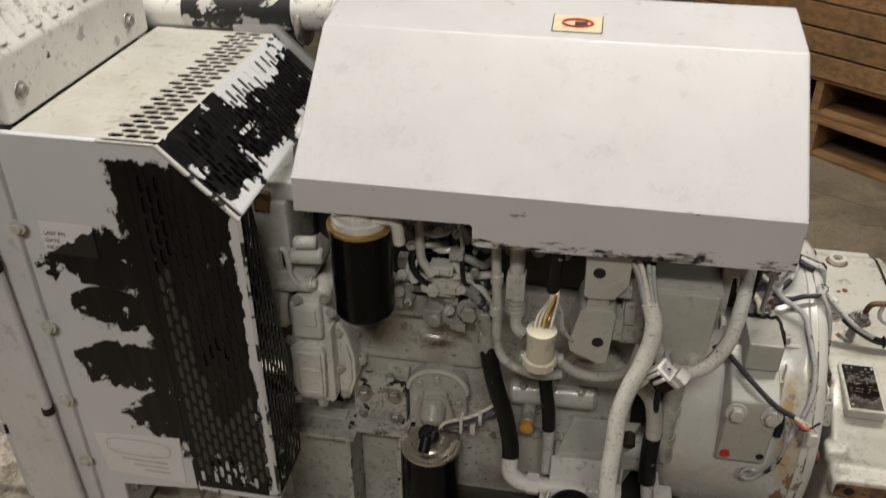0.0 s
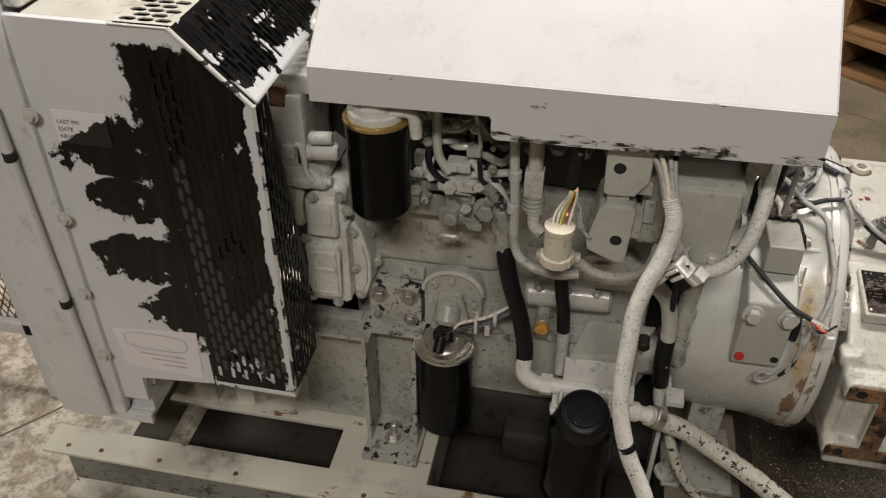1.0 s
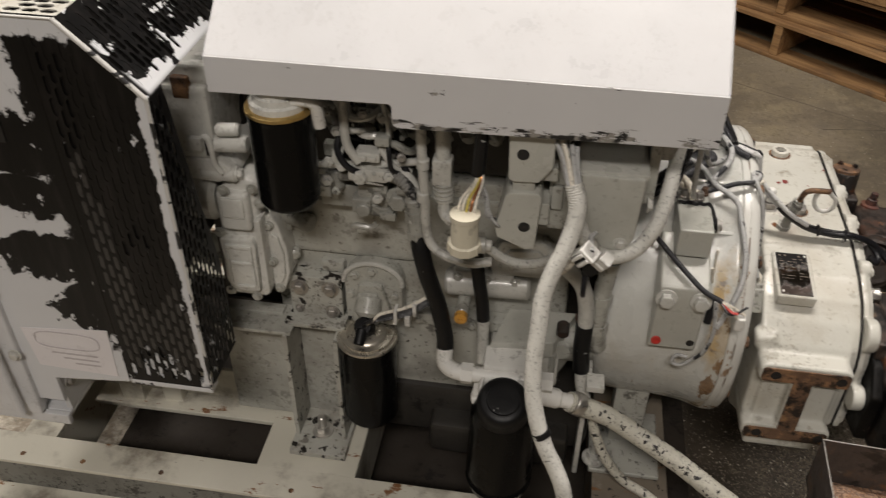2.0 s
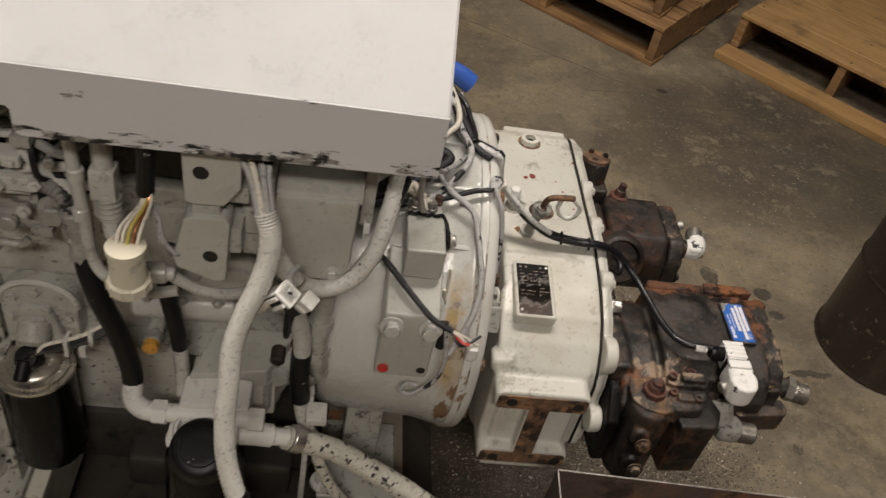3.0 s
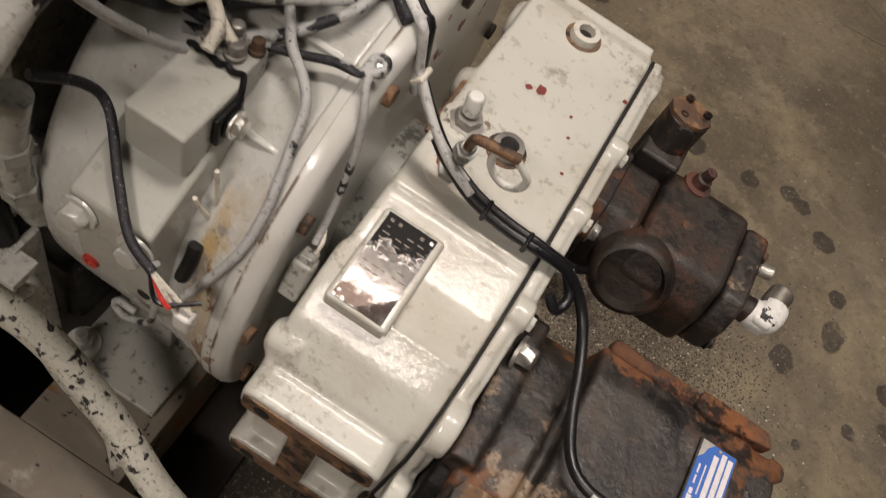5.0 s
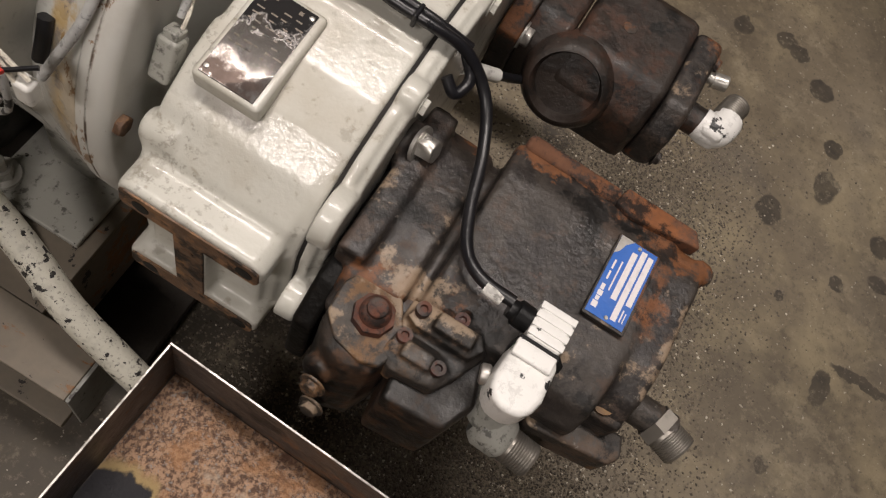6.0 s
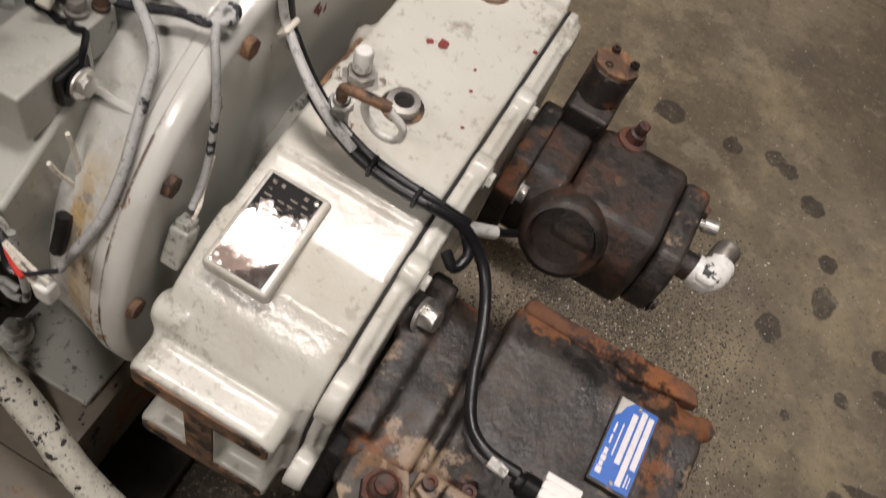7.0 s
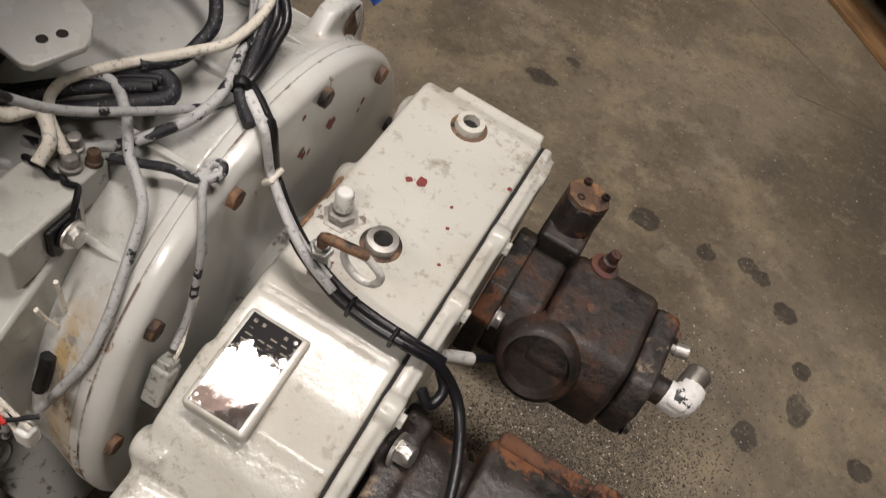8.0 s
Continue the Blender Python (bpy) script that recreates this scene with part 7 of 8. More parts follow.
# ---- hydraulic pumps ----
def far_pump():
    t = thing("hydraulic_pump", (0.88, 0.61, 0.46), "dark brown rusty hydraulic pump bolted to the gearbox", "pump", "hydraulic pumps")
    cy, cz = 0.612, 0.585
    bm = B()
    prism(bm, [(cy - 0.085, cz - 0.05), (cy - 0.085, cz + 0.045), (cy - 0.05, cz + 0.08), (cy + 0.05, cz + 0.08), (cy + 0.09, cz + 0.045), (cy + 0.09, cz - 0.05), (cy + 0.05, cz - 0.09), (cy - 0.05, cz - 0.09)], "x", 0.768, 0.797, 0.004)
    part("mounting_flange", bm, M_PUMP, t)
    for y, z in ((cy - 0.065, cz + 0.035), (cy + 0.07, cz + 0.035)):
        bm = B()
        bolt(bm, (0.797, y, z), (1, 0, 0), 0.013)
        part("flange_bolt", bm, M_STEEL_DIRTY, t)
    bm = B()
    prism(bm, [(cy - 0.04, cz - 0.08), (cy - 0.072, cz - 0.04), (cy - 0.072, cz + 0.03), (cy - 0.04, cz + 0.068), (cy + 0.05, cz + 0.068), (cy + 0.08, cz + 0.04), (cy + 0.08, cz - 0.07)], "x", 0.79, 0.85, 0.010)
    part("neck", bm, M_PUMP_RED, t)
    bm = B()
    prism(bm, [(cy - 0.05, cz - 0.085), (cy - 0.088, cz - 0.045), (cy - 0.088, cz + 0.025), (cy - 0.055, cz + 0.072), (cy + 0.075, cz + 0.072), (cy + 0.098, cz + 0.045), (cy + 0.098, cz - 0.06), (cy + 0.05, cz - 0.085)], "x", 0.852, 0.985, 0.012)
    part("body", bm, M_PUMP_RED, t)
    bm = B()
    prism(bm, [(cy - 0.05, cz - 0.075), (cy - 0.082, cz - 0.03), (cy - 0.082, cz + 0.025), (cy - 0.055, cz + 0.066), (cy + 0.07, cz + 0.066), (cy + 0.09, cz + 0.04), (cy + 0.09, cz - 0.05), (cy + 0.04, cz - 0.075)], "x", 0.986, 1.022, 0.008)
    part("end_cap", bm, M_PUMP, t)
    for y, z in ((cy + 0.055, cz + 0.045), (cy + 0.06, cz - 0.02), (cy - 0.07, cz - 0.02)):
        bm = B()
        bolt(bm, (1.022, y, z), (1, 0, 0), 0.009)
        part("cap_bolt", bm, M_PUMP, t)
    # round port cover at the near side
    ax = Vector((0.0, -0.86, 0.5))
    bm = B()
    lathe(bm, (0.876, cy - 0.058, cz + 0.010), ax, [(0, 0.062), (0.026, 0.060), (0.040, 0.054), (0.046, 0.050), (0.047, 0.045), (0.040, 0.042), (0.030, 0.040), (0.030, 0.010)], 40)
    part("round_cover", bm, M_PUMP_RED, t, "round rusty port cover")
    bm = B()
    sweep(bm, [(0.838, cy - 0.085, 0.585), (0.822, cy - 0.105, 0.592), (0.80, 0.48, 0.612), (0.775, 0.455, 0.63)], 0.006, 8)
    part("sensor_lead", bm, M_CABLE, t)
    bm = B()
    sweep(bm, [(0.80, 0.478, 0.613), (0.775, 0.455, 0.63), (0.762, 0.44, 0.64)], 0.009, 8)
    part("lead_end", bm, M_WHITE, t)
    # regulator valve
    bm = B()
    rod(bm, (0.822, 0.698, 0.63), (0.824, 0.716, 0.728), 0.031, 0.003, 28)
    box(bm, (0.795, 0.66, 0.63), (0.855, 0.72, 0.685), 0.006)
    v = part("regulator", bm, M_PUMP, t)
    bm = B()
    lathe(bm, (0.824, 0.716, 0.728), (0.02, 0.17, 1), [(0, 0.031), (0.006, 0.031), (0.008, 0.028)], 8)
    part("regulator_cap", bm, M_RUSTY, v, "rusty screwed cap")
    for a in (0.3, 2.2, 4.2):
        bm = B()
        lathe(bm, (0.825 + 0.02 * math.cos(a), 0.718 + 0.02 * math.sin(a), 0.735), (0.04, 0.15, 1), [(0, 0.006), (0.005, 0.006), (0.005, 0.003), (0.002, 0.003)], 12)
        part("cap_screw", bm, M_PUMP_RED, v)
    bm = B()
    lathe(bm, (0.892, 0.688, 0.642), (0.1, 0.1, 1), [(0, 0.022), (0.016, 0.021), (0.018, 0.013), (0.030, 0.012), (0.032, 0.0085), (0.046, 0.008), (0.047, 0.005)], 20)
    part("adjuster", bm, M_RUST_RED, t)
    bm = B()
    lathe(bm, (0.905, 0.615, 0.656), (0, 0, 1), [(0, 0.010), (0.002, 0.009)], 16)
    part("dimple_plug", bm, M_PUMP, t)
    # outlet elbow
    bm = B()
    rod(bm, (1.02, 0.598, 0.60), (1.052, 0.598, 0.60), 0.020, 0.002, 20)
    part("outlet_stub", bm, M_PUMP_RED, t)
    bm = B()
    sweep(bm, [(1.046, 0.598, 0.601), (1.058, 0.597, 0.601), (1.070, 0.599, 0.601), (1.076, 0.610, 0.602), (1.078, 0.624, 0.602)], 0.0215, 18, 6)
    box(bm, (1.047, 0.577, 0.584), (1.080, 0.612, 0.620), 0.009, None, 3)
    e = part("outlet_elbow", bm, M_WHITE_CHIPPED, t, "white-painted elbow fitting")
    bm = B()
    socket(bm, (1.072, 0.618, 0.602), (0.25, 1, 0.1), 0.0175, 0.038)
    part("threaded_end", bm, M_STEEL_OLD, e, "bare steel threaded end")
    bm = B()
    rod(bm, (1.02, 0.668, 0.606), (1.04, 0.668, 0.606), 0.008, 0.001)
    socket(bm, (1.036, 0.668, 0.606), (1, 0.2, 0.1), 0.0105, 0.02)
    part("test_point", bm, M_STEEL, t)


def near_pump():
    t = thing("hydraulic_pump", (0.95, 0.24, 0.45), "large dark rusty hydraulic pump with blue tag and solenoid", "pump", "hydraulic pumps")
    cy, cz = 0.225, 0.60
    bm = B()
    # flange black stands for oil and for the shade behind the gearbox cover
    prism(bm, [(0.08, 0.52), (0.08, 0.63), (0.12, 0.672), (0.20, 0.692), (0.30, 0.695), (0.355, 0.675), (0.37, 0.61), (0.35, 0.52), (0.20, 0.50)], "x", 0.766, 0.790, 0.006)
    part("mounting_flange", bm, M_PUMP_BLACK, t)
    bm = B()
    lathe(bm, (0.779, 0.274, 0.718), (1, -0.1, 0.25), [(0, 0.020), (0.004, 0.020)], 20)
    lathe(bm, (0.782, 0.274, 0.719), (1, -0.1, 0.25), [(0, 0.0135), (0.016, 0.0135), (0.018, 0.011)], 6)
    part("flange_bolt", bm, M_STEEL, t, "bright steel hexagon bolt")
    # body: saddle, barrel, end cap
    bm = B()
    prism(bm, [(0.15, 0.54), (0.11, 0.60), (0.10, 0.655), (0.13, 0.692), (0.20, 0.706), (0.30, 0.704), (0.335, 0.68), (0.345, 0.56), (0.30, 0.52)], "x", 0.785, 0.850, 0.004)
    prism(bm, [(0.15, 0.54), (0.13, 0.60), (0.125, 0.655), (0.15, 0.685), (0.20, 0.694), (0.30, 0.694), (0.33, 0.67), (0.34, 0.56), (0.30, 0.52)], "x", 0.84, 0.875, 0)
    box(bm, (0.770, 0.14, 0.60), (0.80, 0.33, 0.712), 0)
    lathe(bm, (0.764, 0.276, 0.702), (1, -0.1, 0.2), [(0, 0.028), (0.014, 0.026)], 20)
    prism(bm, [(0.17, 0.54), (0.13, 0.60), (0.125, 0.655), (0.14, 0.690), (0.175, 0.711), (0.31, 0.716), (0.352, 0.706), (0.362, 0.66), (0.362, 0.57), (0.30, 0.53)], "x", 0.864, 1.06, 0.004)
    prism(bm, [(0.18, 0.54), (0.15, 0.61), (0.150, 0.66), (0.172, 0.692), (0.205, 0.709), (0.31, 0.714), (0.346, 0.704), (0.357, 0.66), (0.35, 0.56)], "x", 1.04, 1.098, 0.004)
    rod(bm, (1.088, 0.335, 0.66), (1.098, 0.338, 0.705), 0.014, 0, 12)
    cast("body", bm, M_PUMP_BODY, t, "", 0.0036, 8)
    bm = B()
    box(bm, (0.87, 0.345, 0.690), (0.985, 0.366, 0.7125), 0.006)
    prism(bm, [(0.98, 0.345), (0.985, 0.368), (1.07, 0.368), (1.08, 0.350), (1.0, 0.338)], "z", 0.695, 0.7165, 0.003)
    part("rust_ridge", bm, M_RUST_ORANGE, t, "bright orange rusted ridge")
    # blue tag
    m = Matrix.Translation((1.021, 0.263, 0.7195))
    bm = B()
    box(bm, (-0.023, -0.050, -0.004), (0.024, 0.049, 0.0015), 0.001, m)
    pad = part("tag_plate", bm, M_PUMP, t)
    bm = B()
    box(bm, (-0.021, -0.047, 0.0015), (0.021, 0.047, 0.0025), 0.0003, m)
    tag = part("blue_tag", bm, M_TAG, pad, "blue type tag with silver fields")
    for x0, x1, y0, y1 in ((-0.004, 0.002, -0.022, 0.036), (0.0045, 0.0105, -0.042, 0.043), (0.0125, 0.0185, -0.020, 0.041)):
        bm = B()
        box(bm, (x0, y0, 0.0026), (x1, y1, 0.0030), 0, m)
        part("tag_field", bm, M_PAPER, tag)
    for x0, x1, y0, y1 in ((-0.0185, -0.0125, -0.040, -0.033), (-0.0175, -0.0135, -0.032, -0.027), (-0.0180, -0.0125, -0.026, -0.020), (-0.0175, -0.0135, -0.019, -0.012)):
        bm = B()
        box(bm, (x0, y0, 0.0026), (x1, y1, 0.0030), 0.0001, m)
        part("logo_shape", bm, M_PAPER, tag)
    for x0, x1, y0, y1 in ((-0.0165, -0.0145, -0.006, 0.004), (-0.0165, -0.0145, 0.007, 0.018), (-0.0095, -0.008, -0.016, 0.020), (0.013, 0.0145, -0.040, -0.026), (0.0165, 0.0175, -0.040, -0.028)):
        bm = B()
        box(bm, (x0, y0, 0.0026), (x1, y1, 0.0029), 0, m)
        part("print_bar", bm, M_PAPER, tag)
    bm = B()
    prism(bm, [(-0.021, 0.047), (-0.021, 0.024), (-0.016, 0.030), (-0.013, 0.039), (-0.006, 0.047)], "z", 0.0025, 0.0028, 0)
    bmesh.ops.transform(bm, matrix=m, verts=bm.verts)
    part("worn_corner", bm, M_STEEL, tag, "bare worn metal corner")
    for y in (-0.043, 0.043):
        bm = B()
        lathe(bm, (1.021 + 0.001, 0.263 + y, 0.7218), (0, 0, 1), [(0, 0.0025), (0.0012, 0.002)], 10)
        part("rivet", bm, M_STEEL_DIRTY, tag)
    # servo block with rusty cap on a flat plate
    bm = B()
    lathe(bm, (0.833, 0.092, 0.50), (0, 0, 1), [(0, 0.034), (0.01, 0.039), (0.165, 0.040), (0.180, 0.038), (0.188, 0.028)], 32)
    prism(bm, [(0.797, 0.10), (0.794, 0.15), (0.872, 0.15), (0.874, 0.09), (0.86, 0.06), (0.81, 0.06)], "z", 0.50, 0.680, 0)
    rod(bm, (0.818, 0.062, 0.635), (0.814, 0.044, 0.640), 0.017, 0.003)
    rod(bm, (0.824, 0.062, 0.560), (0.822, 0.044, 0.563), 0.017, 0.003)
    s = cast("servo_block", bm, M_PUMP_DARK, t, "", 0.003, 4)
    bm = B()
    prism(bm, [(0.795, 0.088), (0.793, 0.12), (0.803, 0.142), (0.825, 0.15), (0.850, 0.135), (0.864, 0.112), (0.871, 0.088), (0.864, 0.068), (0.845, 0.062), (0.815, 0.068)], "z", 0.682, 0.692, 0.003)
    part("eye_plate", bm, M_PUMP_TAN, s, "tan-dusted steel plate")
    bm = B()
    lathe(bm, (0.834, 0.105, 0.690), (0, 0, 1), [(0, 0.0215), (0.012, 0.0205), (0.014, 0.0165)], 8)
    lathe(bm, (0.834, 0.105, 0.703), (0, 0, 1), [(0, 0.0155), (0.009, 0.0145), (0.012, 0.010), (0.017, 0.0095), (0.018, 0.006)], 20)
    part("servo_cap", bm, M_RUST_RED, s, "rusty red screw cap")
    for x, y, z in ((0.820, 0.036, 0.635), (0.828, 0.035, 0.565)):
        bm = B()
        bolt(bm, (x, y, z), (-0.1, -1, 0.2), 0.010)
        part("servo_bolt", bm, M_PUMP_TAN, s)
    # control block with two raised pads
    bm = B()
    prism(bm, [(0.880, 0.050), (0.872, 0.11), (0.885, 0.16), (0.945, 0.145), (0.962, 0.09), (0.945, 0.055)], "z", 0.54, 0.672, 0.006)
    c = part("control_block", bm, M_PUMP_DARK, t)
    bm = B()
    prism(bm, [(0.855, 0.080), (0.858, 0.143), (0.875, 0.148), (0.932, 0.147), (0.945, 0.134), (0.930, 0.098), (0.916, 0.076), (0.872, 0.072)], "z", 0.655, 0.690, 0)
    prism(bm, [(0.860, 0.122), (0.866, 0.143), (0.930, 0.145), (0.940, 0.132), (0.930, 0.116), (0.872, 0.116)], "z", 0.670, 0.702, 0)
    box(bm, (0.885, 0.121, 0.69), (0.926, 0.140, 0.713), 0)
    prism(bm, [(0.858, 0.084), (0.862, 0.108), (0.905, 0.108), (0.919, 0.098), (0.912, 0.079), (0.872, 0.078)], "z", 0.668, 0.694, 0)
    box(bm, (0.872, 0.085, 0.68), (0.904, 0.102, 0.703), 0)
    cast("valve_casting", bm, M_PUMP_TAN, c, "rust-brown lumpy valve casting", 0.0026, 4)
    for x, y, z in ((0.868, 0.104, 0.694), (0.910, 0.094, 0.694), (0.870, 0.132, 0.704), (0.906, 0.143, 0.704)):
        bm = B()
        lathe(bm, (x, y, z - 0.002), (0, 0, 1), [(0, 0.0075), (0.009, 0.0075), (0.009, 0.004), (0.005, 0.0035)], 16)
        part("cap_screw", bm, M_RUST_RED, c)
    # solenoid
    k = 0.012
    bm = B()
    prism(bm, [(0.950, 0.090 + k), (0.953, 0.074 + k), (0.964, 0.065 + k), (0.982, 0.064 + k), (0.995, 0.072 + k), (1.000, 0.090 + k), (0.998, 0.13 + k), (0.954, 0.13 + k)], "z", 0.706, 0.750, 0.007)
    box(bm, (0.953, 0.112 + k, 0.749), (0.993, 0.129 + k, 0.755), 0.002)
    so = part("solenoid_coil", bm, M_WHITE_CHIPPED, t, "white-painted solenoid coil")
    bm = B()
    box(bm, (0.958, 0.135 + k, 0.712), (0.994, 0.176 + k, 0.750), 0.004)
    for i in range(4):
        box(bm, (0.9575, 0.138 + k + i * 0.0095, 0.748), (0.9945, 0.1455 + k + i * 0.0095, 0.7512), 0.0008)
    part("solenoid_plug", bm, M_WHITE_CHIPPED, so)
    bm = B()
    box(bm, (0.9545, 0.1285 + k, 0.708), (0.9955, 0.1355 + k, 0.748), 0.001)
    part("plug_seal", bm, M_RUBBER, so)
    bm = B()
    lathe(bm, (0.960, 0.155 + k, 0.735), (-1, 0.0, 0.1), [(0, 0.013), (0.018, 0.013), (0.020, 0.010), (0.026, 0.009)], 12)
    part("gland_nut", bm, M_RUBBER, so, "black cable gland")
    bm = B()
    rod(bm, (0.942, 0.092 + k, 0.72), (0.952, 0.095 + k, 0.722), 0.010, 0.002)
    part("coil_nut", bm, M_STEEL_DIRTY, so)
    # ports and fittings
    bm = B()
    rod(bm, (0.992, 0.172, 0.675), (1.040, 0.182, 0.668), 0.033, 0.006, 28)
    part("side_cylinder", bm, M_PUMP_BLACK, t, "black cylinder beside the solenoid")
    bm = B()
    prism(bm, [(1.012, 0.135), (1.018, 0.156), (1.115, 0.165), (1.122, 0.142), (1.112, 0.128), (1.02, 0.118)], "z", 0.585, 0.632, 0.005)
    box(bm, (1.040, 0.150, 0.62), (1.098, 0.20, 0.670), 0.006)
    pb = part("port_block", bm, M_PUMP_TAN, t)
    bm = B()
    lathe(bm, (1.070, 0.165, 0.670), (0, 0, 1), [(0, 0.012), (0.004, 0.012), (0.004, 0.005), (0.001, 0.004)], 20)
    part("port_plug", bm, M_BRASS_DULL, pb)
    bm = B()
    lathe(bm, (0.980, 0.100, 0.620), (1, -0.08, -0.06), [(-0.006, 0.017), (0, 0.022), (0.004, 0.0245), (0.028, 0.0235), (0.034, 0.019)], 24)
    rod(bm, (0.985, 0.100, 0.622), (0.975, 0.13, 0.66), 0.021, 0.003)
    ef = part("inlet_elbow", bm, M_ENGINE_DIRTY, t, "paint-spattered inlet fitting")
    bm = B()
    socket(bm, (1.010, 0.096, 0.616), (1, -0.08, -0.06), 0.0185, 0.034)
    part("threaded_end", bm, M_STEEL_OLD, ef, "bare steel threaded end")
    bm = B()
    rod(bm, (1.09, 0.20, 0.628), (1.16, 0.20, 0.625), 0.018, 0.002)
    of = part("outlet_stub", bm, M_PUMP_TAN, t)
    bm = B()
    lathe(bm, (1.138, 0.200, 0.625), (0.95, -0.3, 0.0), [(0, 0.024), (0.014, 0.024)], 6)
    socket(bm, (1.150, 0.196, 0.622), (0.95, -0.3, 0.0), 0.0195, 0.030)
    part("threaded_end", bm, M_STEEL_OLD, of, "steel threaded end")


M_WHITE_CHIPPED = paint("chipped_white_paint", (0.78, 0.77, 0.74), 0.38, 0.12, chips=0.605, chip_colour=(0.03, 0.03, 0.03), bumpy=0.3)
M_PUMP_BLACK = paint("oily_black_iron", (0.0055, 0.005, 0.0045), 0.5, 0.3, (0.03, 0.023, 0.017), chips=0.66, chip_colour=(0.05, 0.033, 0.022), spec=0.16, bumpy=0.7)
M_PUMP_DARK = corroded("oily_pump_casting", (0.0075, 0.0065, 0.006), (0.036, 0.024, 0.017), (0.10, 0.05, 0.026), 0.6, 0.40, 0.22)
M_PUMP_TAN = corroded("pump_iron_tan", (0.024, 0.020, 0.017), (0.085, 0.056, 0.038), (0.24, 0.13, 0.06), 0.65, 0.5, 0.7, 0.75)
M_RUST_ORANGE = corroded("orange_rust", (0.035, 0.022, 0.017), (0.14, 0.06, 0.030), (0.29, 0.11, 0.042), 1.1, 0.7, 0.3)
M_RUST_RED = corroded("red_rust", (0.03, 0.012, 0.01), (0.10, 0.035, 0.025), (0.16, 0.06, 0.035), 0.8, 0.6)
M_BRASS_DULL = metal("dull_brass", (0.16, 0.10, 0.055), 0.5, 0.6)
far_pump()
near_pump()


# ---- open steel tray ----
def tray():
    t = thing("steel_tray", (0.93, -0.21, 0), "open rusty steel tray with caked sediment on a stand", "tray")
    m = pose(0.679, 0.008, 0, 0, 0, -3)
    w, d, top, low, k = 0.56, 0.42, 0.589, 0.478, 0.003
    for name, lo, hi in (("back_wall", (0, -k, low), (w, 0, top)), ("front_wall", (0, -d, low), (w, -d + k, top)), ("left_wall", (0, -d + k, low), (k, -k, top)), ("right_wall", (w - k, -d + k, low), (w, -k, top))):
        bm = B()
        box(bm, lo, hi, 0.0006, m)
        wall = part(name, bm, M_TRAY, t)
        bm = B()
        lo2, hi2 = list(lo), list(hi)
        lo2[2], hi2[2] = top, top + 0.002
        box(bm, [lo2[0] + 0.0004, lo2[1] + 0.0004, top], [hi2[0] - 0.0004, hi2[1] - 0.0004, top + 0.001], 0.0003, m)
        part("rim", bm, M_STEEL_DIRTY, wall, "bright bare steel rim")
    bm = B()
    box(bm, (0, -d, low - 0.004), (w, 0, low), 0.001, m)
    part("bottom", bm, M_TRAY, t)
    # caked layer, uneven, thicker towards the middle
    bm = B()
    nx, ny = 60, 46
    g = []
    for j in range(ny):
        row = []
        for i in range(nx):
            u, v = i / (nx - 1), j / (ny - 1)
            x, y = 0.004 + u * (w - 0.008), -0.004 - v * (d - 0.008)
            edge = min(u * w, (1 - u) * w, v * d, (1 - v) * d)
            h = low + 0.004 + 0.022 * min(1, edge / 0.05) + 0.012 * noise.noise(Vector((x * 9, y * 9, 0.3))) + 0.006 * noise.noise(Vector((x * 40, y * 40, 1.3)))
            row.append(bm.verts.new(m @ Vector((x, y, max(low + 0.002, h)))))
        g.append(row)
    for j in range(ny - 1):
        for i in range(nx - 1):
            bm.faces.new([g[j][i], g[j][i + 1], g[j + 1][i + 1], g[j + 1][i]])
    part("sediment", bm, M_SEDIMENT, t, "caked orange and brown sediment")
    for x, y in ((0.01, -0.035), (w - 0.035, -0.035), (0.01, -d + 0.01), (w - 0.035, -d + 0.01)):
        bm = B()
        box(bm, (x, y, 0), (x + 0.025, y + 0.025, low - 0.004), 0.002, m)
        part("leg", bm, M_TRAY, t)


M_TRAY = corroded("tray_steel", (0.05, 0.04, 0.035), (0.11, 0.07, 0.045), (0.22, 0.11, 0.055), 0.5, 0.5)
tray()


# ---- hoses and wiring ----
HUNG = []


def clear_of_bell(p, r):
    """Lifts a point of a wire that would sink into the bell housing onto its skin."""
    x, y, z = p
    if not 0.27 < x < 0.535:
        return p
    skin = 0.286 + 0.016 * min(1.0, max(0.0, (x - 0.455) / 0.04)) + r
    d = math.hypot(y - AY, z - AZ)
    if d >= skin:
        return p
    return (x, AY + (y - AY) * skin / d, AZ + (z - AZ) * skin / d)


def hose(name, pts, r, mat, label, category="hose", ends=(), ribs=0.0, seg=14, sub=10):
    t = thing(name, pts[0], label, category)
    if name != "sensor_cable":
        HUNG.append(t)
    if "wire" in name or "cable" in name:
        pts = [clear_of_bell(q, r) for q in pts]
    bm = B()
    sweep(bm, pts, r, seg, sub, ribs)
    part("sleeve", bm, mat, t)
    for a, b, rr, mt in ends:
        bm = B()
        rod(bm, a, b, rr, rr * 0.15, 16)
        part("end_fitting", bm, mt, t)
    return t


